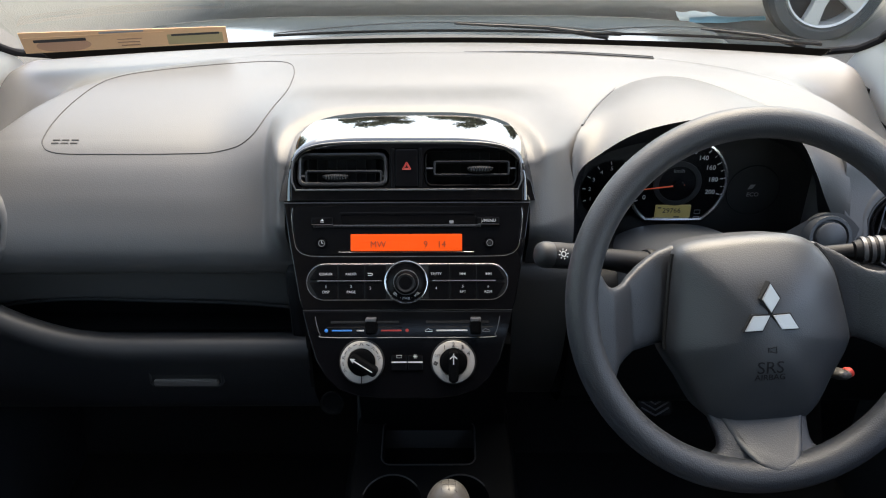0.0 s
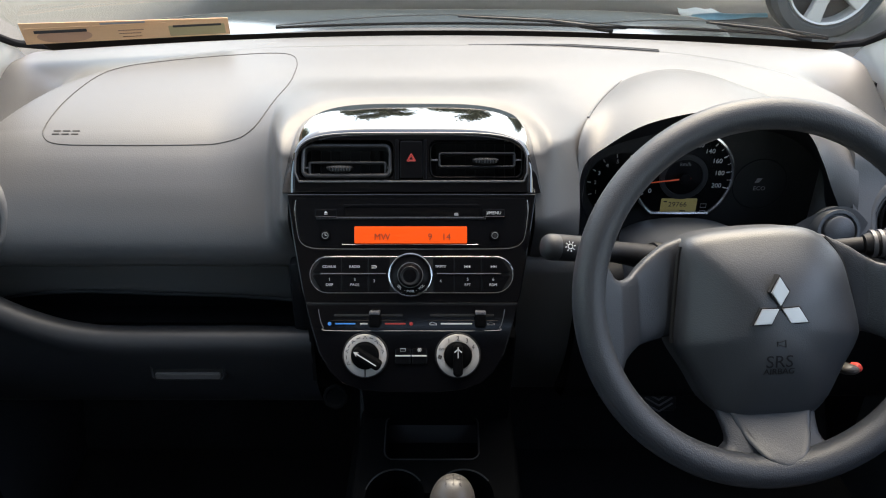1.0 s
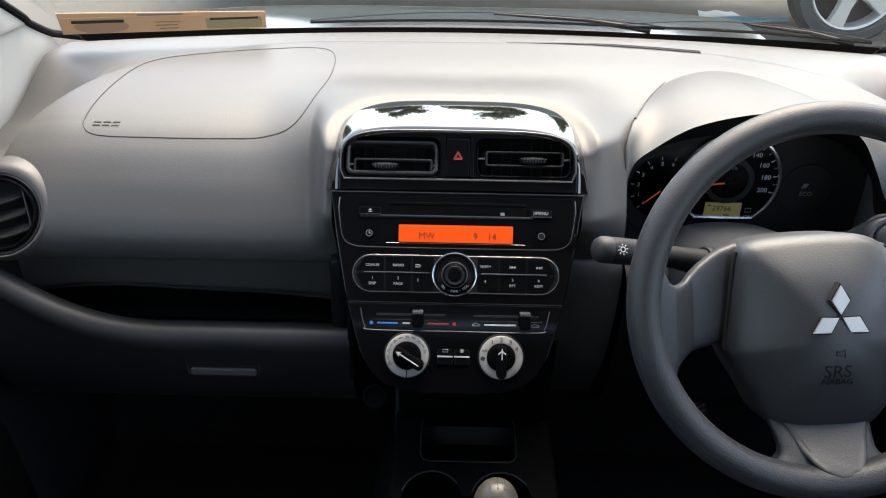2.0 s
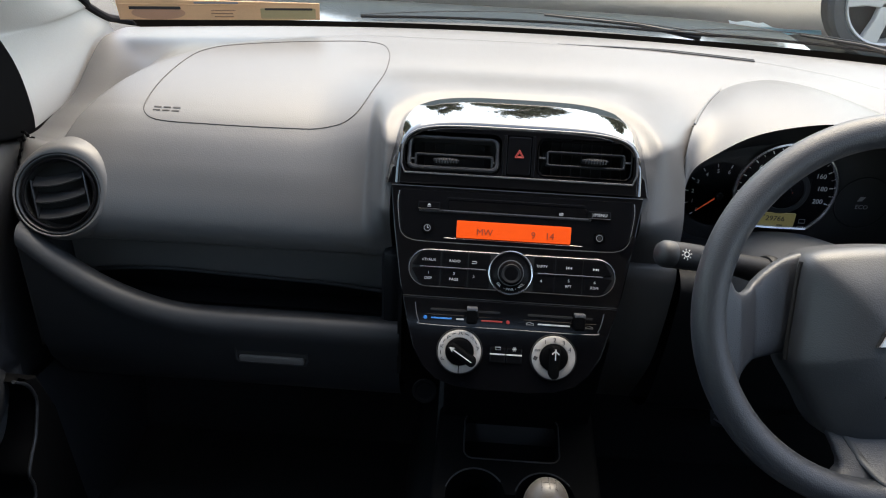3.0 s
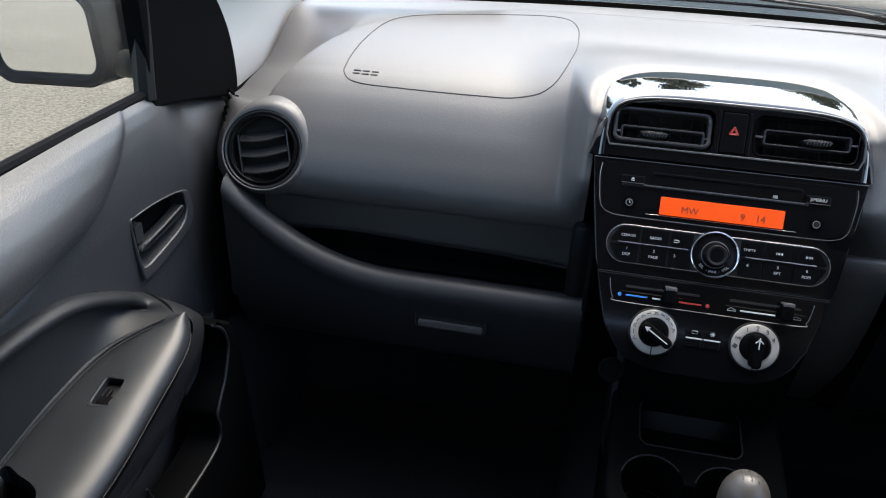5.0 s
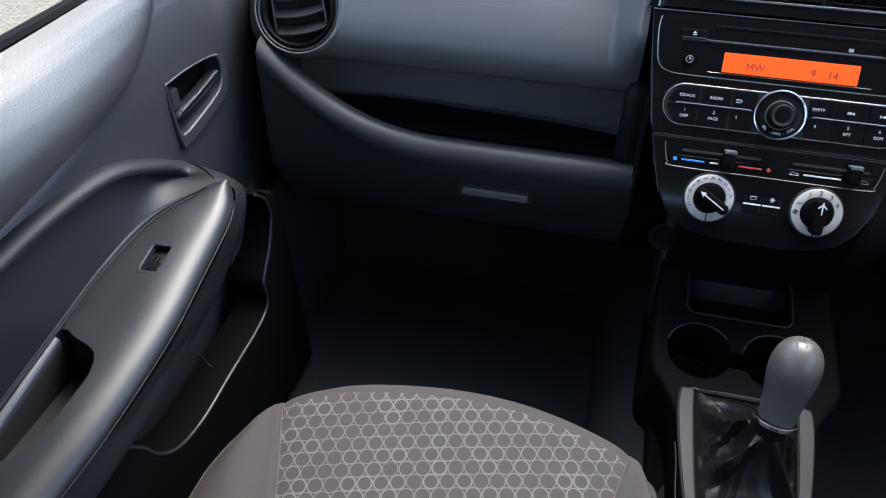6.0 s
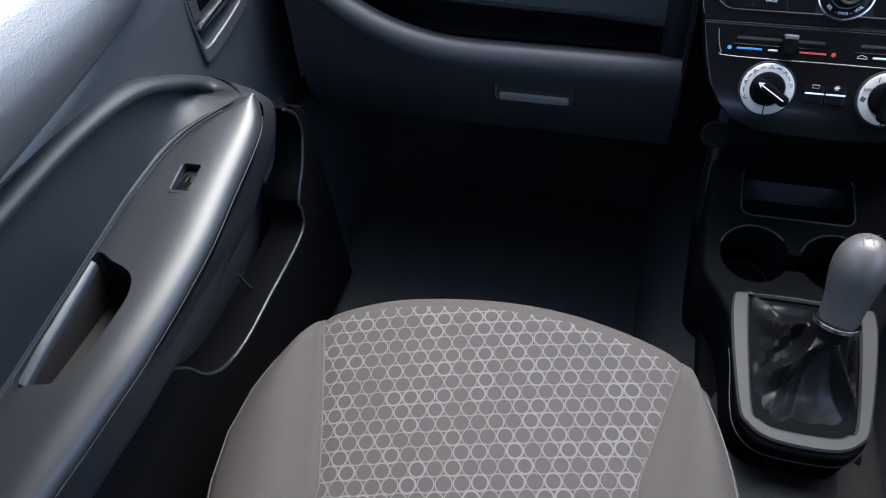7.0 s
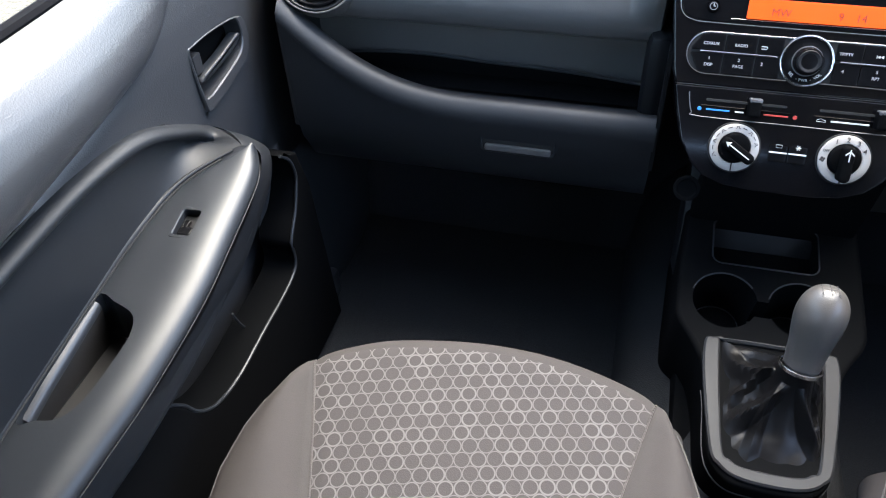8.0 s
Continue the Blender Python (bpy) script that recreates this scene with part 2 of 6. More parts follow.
def tube(path, r, sides=8, closed=False, cap=True, flat=1.0):
    """A round bar along path; r a number or one for each point."""
    bm = bmesh.new()
    path = [Vector(p) for p in path]
    n = len(path)
    rings, up = [], None
    for i, p in enumerate(path):
        a = path[(i - 1) % n] if closed or i else p
        c = path[(i + 1) % n] if closed or i < n - 1 else p
        d = (c - a).normalized()
        if up is None:
            up = d.orthogonal().normalized()
        up = (up - d * up.dot(d)).normalized()
        side = d.cross(up)
        ri = r[i] if isinstance(r, (list, tuple)) else r
        rings.append([bm.verts.new(p + (up * math.cos(t) + side * math.sin(t) * flat) * ri) for t in (2 * math.pi * k / sides for k in range(sides))])
    for i in range(n if closed else n - 1):
        a, b = rings[i], rings[(i + 1) % n]
        shift = 0
        if closed and i == n - 1:
            shift = min(range(sides), key=lambda s: (a[0].co - b[s].co).length)
        for k in range(sides):
            bm.faces.new((a[k], a[(k + 1) % sides], b[(k + 1 + shift) % sides], b[(k + shift) % sides]))
    if cap and not closed:
        bm.faces.new(rings[0])
        bm.faces.new(rings[-1])
    return bm


def outline_rect(w, h, r, seg=5, cx=0.0, cy=0.0):
    pts = []
    for sx, sy, a0 in ((1, 1, 0), (-1, 1, 90), (-1, -1, 180), (1, -1, 270)):
        for k in range(seg + 1):
            a = radians(a0 + 90 * k / seg)
            pts.append((cx + sx * (w / 2 - r) + r * math.cos(a), cy + sy * (h / 2 - r) + r * math.sin(a)))
    return pts


def outline_circle(r, n=32, cx=0.0, cy=0.0):
    return [(cx + r * math.cos(2 * math.pi * k / n), cy + r * math.sin(2 * math.pi * k / n)) for k in range(n)]


def inset(pts, d):
    """The closed outline moved inwards by d."""
    n = len(pts)
    area = sum(pts[i][0] * pts[(i + 1) % n][1] - pts[(i + 1) % n][0] * pts[i][1] for i in range(n))
    s = 1 if area > 0 else -1
    out = []
    for i in range(n):
        a, p, c = (Vector((*pts[j % n], 0)) for j in (i - 1, i, i + 1))
        e1, e2 = p - a, c - p
        if e1.length < 1e-9 or e2.length < 1e-9:
            t = (c - a).normalized()
        else:
            t = (e1.normalized() + e2.normalized()).normalized()
        nrm = Vector((-t.y, t.x, 0)) * s
        q = p + nrm * d
        out.append((q.x, q.y))
    return out


def plate(pts, z0, z1, bevel=0.001, steps=2, dome=0.0):
    """A slab with the outline pts from z0 (back) to z1 (front), its front edge rounded."""
    bm = bmesh.new()
    loops = [[bm.verts.new((x, y, z0)) for x, y in pts], [bm.verts.new((x, y, z1 - bevel)) for x, y in pts]]
    for k in range(1, steps + 1):
        a = math.pi / 2 * k / steps
        loops.append([bm.verts.new((x, y, z1 - bevel + bevel * math.sin(a))) for x, y in inset(pts, bevel * (1 - math.cos(a)))])
    n = len(pts)
    for a, b in zip(loops, loops[1:]):
        for i in range(n):
            bm.faces.new((a[i], a[(i + 1) % n], b[(i + 1) % n], b[i]))
    if dome:
        cx, cy = sum(p[0] for p in pts) / n, sum(p[1] for p in pts) / n
        last = loops[-1]
        for f, h in ((0.66, 0.55), (0.33, 0.9)):
            ring = [bm.verts.new((cx + (v.co.x - cx) * f, cy + (v.co.y - cy) * f, z1 + dome * h)) for v in loops[-1]]
            for i in range(n):
                bm.faces.new((last[i], last[(i + 1) % n], ring[(i + 1) % n], ring[i]))
            last = ring
        bm.faces.new(last)
    else:
        # a narrow band inside the rounded edge keeps the front flat
        last = loops[-1]
        ring = [bm.verts.new((x, y, z1)) for x, y in inset(pts, bevel * 1.35)]
        for i in range(n):
            bm.faces.new((last[i], last[(i + 1) % n], ring[(i + 1) % n], ring[i]))
        bm.faces.new(ring)
    bm.faces.new(loops[0])
    return bm


def frame_ring(outer, inner, z0, z1, bevel=0.0008):
    """A flat ring between two outlines with as many points each."""
    bm = bmesh.new()
    rows = [[(x, y, z0) for x, y in outer], [(x, y, z1 - bevel) for x, y in outer], [(x, y, z1) for x, y in inset(outer, bevel)],
            [(x, y, z1) for x, y in inset(inner, -bevel)], [(x, y, z1 - bevel) for x, y in inner], [(x, y, z0) for x, y in inner]]
    vs = [[bm.verts.new(p) for p in row] for row in rows]
    n = len(outer)
    for a, b in zip(vs, vs[1:] + vs[:1]):
        for i in range(n):
            bm.faces.new((a[i], a[(i + 1) % n], b[(i + 1) % n], b[i]))
    return bm


def lathe(profile, n=32, arc=1.0):
    """Profile of (radius, z) turned round z."""
    return grid(lambda u, v: (lambda rz, a: (rz[0] * math.cos(a), rz[0] * math.sin(a), rz[1]))(profile[min(int(round(v * (len(profile) - 1))), len(profile) - 1)], 2 * math.pi * u * arc), n, len(profile), close_u=arc == 1.0)


def box(x0, x1, y0, y1, z0, z1, bevel=0.0):
    bm = bmesh.new()
    bmesh.ops.create_cube(bm, size=1.0, matrix=Matrix.Translation(((x0 + x1) / 2, (y0 + y1) / 2, (z0 + z1) / 2)) @ Matrix.Diagonal((x1 - x0, y1 - y0, z1 - z0, 1)))
    if bevel:
        bmesh.ops.bevel(bm, geom=list(bm.edges), offset=bevel, segments=2, affect="EDGES", profile=0.5)
    return bm


def merge(*bms):
    out = bmesh.new()
    for b in bms:
        me = bpy.data.meshes.new("tmp")
        b.to_mesh(me)
        b.free()
        out.from_mesh(me)
        bpy.data.meshes.remove(me)
    return out


def moved(bm, m):
    bmesh.ops.transform(bm, matrix=m, verts=bm.verts)
    return bm


def cut(ob, *cutters):
    """Takes the cutters' bodies out of ob's mesh for good."""
    for bm in cutters:
        tool = new("cutter", finish(bm, "cutter", M_VOID, False))
        bpy.context.view_layer.update()
        tool.matrix_world = ob.matrix_world
        mod = ob.modifiers.new("cut", "BOOLEAN")
        mod.object, mod.operation, mod.solver = tool, "DIFFERENCE", "EXACT"
        bpy.context.view_layer.update()
        dg = bpy.context.evaluated_depsgraph_get()
        dg.update()
        me = bpy.data.meshes.new_from_object(ob.evaluated_get(dg), depsgraph=dg)
        ob.modifiers.clear()
        ob.data = me
        bpy.data.objects.remove(tool)
    ob.data.set_sharp_from_angle(angle=radians(38))


def text_bm(s, size, depth=0.0002, align="CENTER"):
    cu = bpy.data.curves.new("t", "FONT")
    cu.body, cu.size, cu.extrude, cu.align_x, cu.align_y, cu.resolution_u = s, size, depth, align, "CENTER", 3
    ob = new("t", cu)
    dg = bpy.context.evaluated_depsgraph_get()
    dg.update()
    me = bpy.data.meshes.new_from_object(ob.evaluated_get(dg), depsgraph=dg)
    bm = bmesh.new()
    bm.from_mesh(me)
    bpy.data.objects.remove(ob)
    bpy.data.meshes.remove(me)
    return bm


def smooth01(t):
    t = min(max(t, 0.0), 1.0)
    return t * t * (3 - 2 * t)


def lerp(a, b, t):
    return a + (b - a) * t


def interp(x, xs, ys):
    return float(np.interp(x, xs, ys))


# ---- dashboard: the padded top and its lower half ----
STACK = Matrix(((1, 0, 0, 0), (0, 0.441, -0.898, 0.729), (0, 0.898, 0.441, 0.760), (0, 0, 0, 1)))  # face of the centre panel: x across, y up it, z out of it


def face_y(z):
    return 0.729 + (z - 0.760) * 0.491


def screen_y(x):
    """Where the windscreen meets the dashboard."""
    return 1.420 - 0.25 * (x - 0.03) ** 2


RAISED = curve([(0, 1.315, 0), (0.20, 1.307, 0), (0.29, 1.297, 0), (0.365, 1.270, 0), (0.42, 1.236, 0), (0.48, 1.188, 0), (0.525, 1.125, 0), (0.56, 1.060, 0), (0.585, 0.995, 0), (0.605, 0.930, 0), (0.625, 0.840, 0)], 80)
RAISED_X, RAISED_Y = [p.x for p in RAISED], [p.y for p in RAISED]


def raised_to(x):
    """How far ahead the raised top of the pad reaches."""
    return interp(abs(x - 0.03), RAISED_X, RAISED_Y)


PROFILE = curve([(1.430, 0.990, 0), (1.385, 0.993, 0), (1.25, 0.994, 0), (1.15, 0.993, 0), (1.04, 0.983, 0), (0.955, 0.967, 0), (0.910, 0.946, 0),
                 (0.876, 0.915, 0), (0.854, 0.885, 0), (0.842, 0.863, 0), (0.837, 0.844, 0), (0.841, 0.826, 0), (0.853, 0.812, 0), (0.89, 0.803, 0)], 84)


def pad_point(x, s):
    f = s * (len(PROFILE) - 1)
    i = min(int(f), len(PROFILE) - 2)
    p = PROFILE[i].lerp(PROFILE[i + 1], f - i)
    y, z = p.x, p.y
    ax = abs(x)
    if y > 0.95:
        y = 0.95 + (y - 0.95) * (screen_y(x) - 0.95) / 0.470
    z -= 0.012 * smooth01((abs(x - 0.03) - 0.53) / 0.15) * smooth01((z - 0.80) / 0.1) * (1 - smooth01((y - 1.08) / 0.14))
    over = y - raised_to(x)
    if s < 0.6 and over > -0.02:
        # outside the raised top a lower ledge runs along the windscreen and falls away to the doors
        z -= 0.008 * smooth01(over / 0.024 + 0.5)
        z -= 0.050 * smooth01(over / 0.16) * smooth01((abs(x - 0.03) - 0.52) / 0.13) * (1 - smooth01((y - 1.06) / 0.17)) * smooth01((y - 0.86) / 0.08)
    # the driver's end has a squarer shoulder
    y -= 0.042 * smooth01((x - 0.49) / 0.05) * math.exp(-((y - 0.935) / 0.045) ** 2)
    # the swellings that carry the centre panel and the outer vent
    ring = smooth01((0.270 - ax) / 0.15)
    z += 0.031 * ring * (1 - smooth01((y - 0.95) / 0.17)) * smooth01((z - 0.90) / 0.06)
    if s > 0.3:
        k = smooth01((0.188 - ax) / 0.033) if x < 0 else smooth01((0.245 - ax) / 0.090)
        k *= smooth01((z - 0.835) / 0.07)
        y = lerp(y, min(y, face_y(z) + 0.010 + 0.07 * smooth01((z - 0.975) / 0.04)), k * (1 - smooth01((y - 0.93) / 0.06)))
        end = max(-x - 0.605, x - 0.655, 0) / 0.06
        y += 0.055 * end ** 2.2 * smooth01((s - 0.3) / 0.25)
        for vx in (-0.570, 0.630):
            y -= 0.005 * math.exp(-((x - vx) ** 2 + (z - 0.883) ** 2) / 0.062 ** 2)
            y += 0.07 * smooth01((0.0500 - math.hypot(x - vx, (z - 0.878) / 0.885)) / 0.004)
    if ax < 0.19:
        up = (y - 0.729) * 0.441 + (z - 0.760) * 0.898
        f = (ax / 0.1545) ** 3.9 + (max(up - 0.193, 0) / 0.117) ** 3.9
        z -= 0.007 * smooth01((1.5 - f) / 0.5) * smooth01((up - 0.21) / 0.04)
    if ax < 0.1542:
        sink = 0.10 * smooth01((0.82 - f) / 0.13)
        y, z = y + 0.898 * sink, z - 0.441 * sink
    if 0.2065 < x < 0.552 and s > 0.3:
        y = max(y, interp(x, (0.2065, 0.2275, 0.25), (0.885, 0.950, 0.985)))
    return (x, y, z)


def build_dashboard():
    dash = thing("dashboard", "dark grey grained plastic dashboard below the windscreen", "dashboard")
    xs = sorted({round(v, 4) for v in (*np.linspace(-0.667, 0.715, 96), *np.linspace(-0.23, -0.10, 44), *np.linspace(0.10, 0.23, 44), *np.linspace(-0.64, -0.30, 150), *np.linspace(0.566, 0.70, 50), 0.1534, 0.1536, -0.1534, -0.1536, 0.2064, 0.2066, 0.5519, 0.5521)})
    bm = bmesh.new()
    rows = [[bm.verts.new(pad_point(x, j / 179)) for j in range(180)] for x in xs]
    for a, b in zip(rows, rows[1:]):
        for j in range(179):
            bm.faces.new((a[j], a[j + 1], b[j + 1], b[j]))
    for row in (rows[0], rows[-1]):
        side = [bm.verts.new(v.co) for v in row]
        base = [bm.verts.new((v.co.x, max(v.co.y, 0.80), 0.80)) for v in row]
        for j in range(179):
            if (side[j].co - base[j].co).length > 1e-5 or (side[j + 1].co - base[j + 1].co).length > 1e-5:
                bm.faces.new((side[j], side[j + 1], base[j + 1], base[j]))
    bmesh.ops.remove_doubles(bm, verts=bm.verts, dist=1e-6)
    part("pad", bm, M_PAD, dash, "grey grained dashboard pad")

    # the groove of the passenger airbag's cover: a thin dark line let into the pad
    def on_pad(x, y):
        best = min((abs(pad_point(x, s)[1] - y), s) for s in np.linspace(0.02, 0.62, 2400))
        return pad_point(x, best[1])
    loop = curve([(-0.487, 0.936, 0), (-0.492, 0.962, 0), (-0.490, 1.030, 0), (-0.480, 1.110, 0), (-0.462, 1.150, 0), (-0.432, 1.176, 0), (-0.370, 1.208, 0), (-0.300, 1.232, 0), (-0.245, 1.243, 0), (-0.210, 1.228, 0), (-0.193, 1.176, 0),
                  (-0.188, 1.11, 0), (-0.189, 1.03, 0), (-0.199, 0.960, 0), (-0.216, 0.930, 0), (-0.25, 0.923, 0), (-0.317, 0.921, 0), (-0.40, 0.921, 0), (-0.465, 0.923, 0)], 190, True)
    line = [Vector(on_pad(p.x, p.y)) + Vector((0, 0, 0.0002)) for p in loop]
    part("airbag_seam", tube(line, 0.0008, 6, True), M_STITCH, dash, "dark seam round the passenger airbag cover")
    for k in range(3):
        for r in range(2):
            x = -0.472 + 0.0125 * k
            y = 0.939 + 0.006 * r
            q = Vector(on_pad(x, y))
            part("airbag_mark", moved(plate(outline_rect(0.0100, 0.0022, 0.0010, 3), 0, 0.0006, 0.0002), Matrix.Translation(q + Vector((0, 0, 0.0003))) @ pose(0, 0, 0, 28)), M_STITCH, dash, "dark embossed mark on the airbag cover")

    # demister slot along the foot of the windscreen
    def slot_line(off, x0=-0.345):
        return [Vector((x, 1.322 - 0.42 * x * x - off, on_pad(x, 1.322 - 0.42 * x * x - off)[2] + 0.0015)) for x in np.linspace(x0, 0.395, 60)]
    part("demister_slot", tube(slot_line(0.0, 0.13), 0.0018, 6, flat=0.6), M_VOID, dash, "narrow black demister slot")
    part("demister_lip", tube(slot_line(0.006, 0.08), 0.0014, 6), M_PAD, dash, "raised lip along the demister slot")
    for k in range(5):
        z = 0.917 - 0.0072 * k
        line = []
        for x in np.linspace(-0.6665, -0.651, 8):
            q = min((pad_point(x, s) for s in np.linspace(0.3, 0.8, 240)), key=lambda p: abs(p[2] - z) + (1.0 if p[1] > 0.945 else 0.0))
            line.append((x, q[1] + 0.0008, z))
        part("side_demister_slit", tube(line, 0.0022, 8), M_CONSOLE, dash)

    # the open shelf with its rolled lip, and the glovebox below it
    def lip_z(x):
        return 0.733 + 0.088 * max((-x - 0.36) / 0.228, 0) ** 2.4

    def lower(u, v):
        x = lerp(-0.612, -0.134, u)
        z0 = lip_z(x)
        prof = curve([(0.905, 0.716, 0), (0.856, 0.718, 0), (0.840, lerp(0.718, z0, 0.5), 0), (0.829, z0 - 0.002, 0), (0.812, z0 + 0.003, 0), (0.800, z0 - 0.005, 0), (0.796, z0 - 0.018, 0),
                      (0.799, z0 - 0.035, 0), (0.806, 0.672, 0), (0.822, 0.63, 0), (0.85, 0.59, 0), (0.90, 0.575, 0)], 46)
        p = prof[min(int(round(v * 45)), 45)]
        return (x, p.x, p.y if p.x < 0.88 or v > 0.5 else min(p.y, z0))
    bm = grid(lower, 70, 46)
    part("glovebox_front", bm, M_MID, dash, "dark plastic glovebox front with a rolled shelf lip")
    # the shelf's inner shade is put into this near-black floor
    part("shelf_floor", grid(lambda u, v: (lerp(-0.606, -0.136, u), lerp(0.850, 0.899, v), 0.7245), 40, 4), M_CONSOLE, dash, "floor of the open shelf, its shade in a near-black colour")
    # back and left end take paler plastics for the light they catch
    part("shelf_back", box(-0.60, -0.132, 0.897, 0.91, 0.70, 0.84), M_PAD, dash)
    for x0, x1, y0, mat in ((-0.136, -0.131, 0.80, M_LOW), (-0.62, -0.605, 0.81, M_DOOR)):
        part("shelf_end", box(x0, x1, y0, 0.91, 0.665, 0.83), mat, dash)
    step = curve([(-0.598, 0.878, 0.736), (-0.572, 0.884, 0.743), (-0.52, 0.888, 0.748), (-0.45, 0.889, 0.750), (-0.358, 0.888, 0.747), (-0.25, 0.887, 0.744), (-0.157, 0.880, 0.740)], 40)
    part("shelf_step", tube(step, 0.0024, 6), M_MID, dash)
    # near-black sheet in place of the shade under the step
    part("shelf_recess_shade", grid(lambda u, v: step[int(round(u * 39))].lerp(Vector((step[int(round(u * 39))].x, 0.893, 0.716)), v), 40, 4), M_CONSOLE, dash, "near-black sheet for the shade below the shelf step")
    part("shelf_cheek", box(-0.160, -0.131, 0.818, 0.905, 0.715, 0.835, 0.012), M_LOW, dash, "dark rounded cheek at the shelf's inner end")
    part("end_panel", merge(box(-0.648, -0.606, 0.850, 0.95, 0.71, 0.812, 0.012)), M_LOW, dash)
    latch = part("glovebox_latch", frame_ring(outline_rect(0.100, 0.038, 0.008), outline_rect(0.093, 0.031, 0.006), -0.006, 0.0028, 0.0016), M_MID, dash, "recessed glovebox latch", m=Matrix.Translation((-0.303, 0.8035, 0.683)) @ pose(0, 0, 0, 88, 0, 0))
    # black plate for the shade in the latch, above the paddle
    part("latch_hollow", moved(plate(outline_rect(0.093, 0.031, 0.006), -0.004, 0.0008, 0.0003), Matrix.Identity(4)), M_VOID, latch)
    part("latch_paddle", moved(plate(outline_rect(0.087, 0.0095, 0.003), -0.002, 0.0048, 0.0015), Matrix.Translation((0, -0.0105, 0))), M_PADDLE, latch, "latch paddle in a grey raised for the light on it")

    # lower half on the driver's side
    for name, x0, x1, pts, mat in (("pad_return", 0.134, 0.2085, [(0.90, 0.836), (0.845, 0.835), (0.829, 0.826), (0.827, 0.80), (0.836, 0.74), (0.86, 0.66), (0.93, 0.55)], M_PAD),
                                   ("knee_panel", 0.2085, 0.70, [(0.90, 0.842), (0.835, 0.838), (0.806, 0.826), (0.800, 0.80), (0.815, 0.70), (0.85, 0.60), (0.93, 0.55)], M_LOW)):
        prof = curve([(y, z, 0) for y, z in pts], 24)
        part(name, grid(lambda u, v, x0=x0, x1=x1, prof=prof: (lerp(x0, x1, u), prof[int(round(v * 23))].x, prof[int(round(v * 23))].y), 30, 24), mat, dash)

    # round air outlets at both ends
    for sx in (-1, 1):
        m = Matrix.Translation((-0.570 if sx < 0 else 0.630, 0.843, 0.877)) @ pose(0, 0, 0, 62, 0, -sx * 8) @ pose(0, 0, 0, 0, 0, -sx * 11) @ Matrix.Diagonal((0.92, 0.92, 0.92, 1))
        vent = part("side_vent", frame_ring(outline_circle(0.0575, 48), outline_circle(0.0505, 48), -0.05, 0.004, 0.003), M_VENTRING, dash, "round black swivelling air vent", m=m)
        part("bezel", tube([(0.0475 * math.cos(a), 0.0475 * math.sin(a), 0.0020) for a in np.linspace(0, 2 * math.pi, 56)[:-1]], 0.0026, 8, True), M_SATIN, vent)
        part("throat", merge(plate(outline_circle(0.0505, 40), -0.026, -0.021, 0.001), lathe([(0.047, -0.022), (0.0465, 0.0)], 40)), M_VOID, vent)
        for k in (-1, 0, 1):
            def vane(u, v, k=k):
                x = lerp(-0.033, 0.033, u)
                bow = -0.007 * (1 - (x / 0.04) ** 2)
                # a thin rounded nose in front, then a blade that rises backwards
                p = ((-0.0085, -0.004), (-0.0100, 0.0008), (-0.0098, 0.0026), (-0.0086, 0.0030), (-0.0070, 0.0015), (-0.0030, -0.0030), (0.0020, -0.0080), (0.0060, -0.0140))[int(round(v * 7))]
                return (x, k * 0.0225 + 0.006 + bow + p[0], p[1] - 0.004 * (x / 0.033) ** 2)
            part("vane", grid(vane, 14, 8), M_VANE, vent, "curved dark grey vane")
        for k in (-1, 1):
            part("vane_carrier", moved(box(-0.0014, 0.0014, -0.030, 0.028, -0.019, -0.003, 0.001), Matrix.Translation((k * 0.0350, -0.002, 0))), M_VANE, vent)
        # the eyebrow-shaped collar that swells out of the pad round it

        def collar(u, v):
            a = 2 * math.pi * u
            r0 = 0.0565
            peak = 0.5 + 0.5 * math.cos(a - radians(42 if sx < 0 else 138))
            r1 = 0.063 + 0.023 * peak ** 2
            r = lerp(r0, r1, v)
            return (r * math.cos(a), r * math.sin(a), 0.004 + 0.004 * math.sin(math.pi * min(v * 1.2, 1)) - 0.023 * v ** 2 - 0.005 * v * peak)
        part("collar", grid(collar, 56, 8, close_u=True), M_PAD, vent, "smooth raised collar")
    return dash


# ---- the centre panel: vents, radio, heater ----
def arch(hw, h, n, t, base=0.193):
    a = math.pi * (1 - t)
    c, s = math.cos(a), math.sin(a)
    return (math.copysign(hw * abs(c) ** (2 / n), c), base + h * abs(s) ** (2 / n))


def s_text(s, u, v, size, parent, mat=None, w=0.0006, name="marking", rot=0.0):
    return part(name, text_bm(s, size), mat or M_WHITE, parent, m=Matrix.Translation((u, v, w)) @ pose(0, 0, 0, 0, 0, rot), smooth=False)


def s_bar(u0, u1, v0, v1, parent, mat, w=0.0004, name="marking", r=None):
    r = min(u1 - u0, v1 - v0) * 0.45 if r is None else r
    return part(name, plate(outline_rect(u1 - u0, v1 - v0, r, 3, (u0 + u1) / 2, (v0 + v1) / 2), w - 0.0006, w + 0.0004, 0.0002, 1), mat, parent)


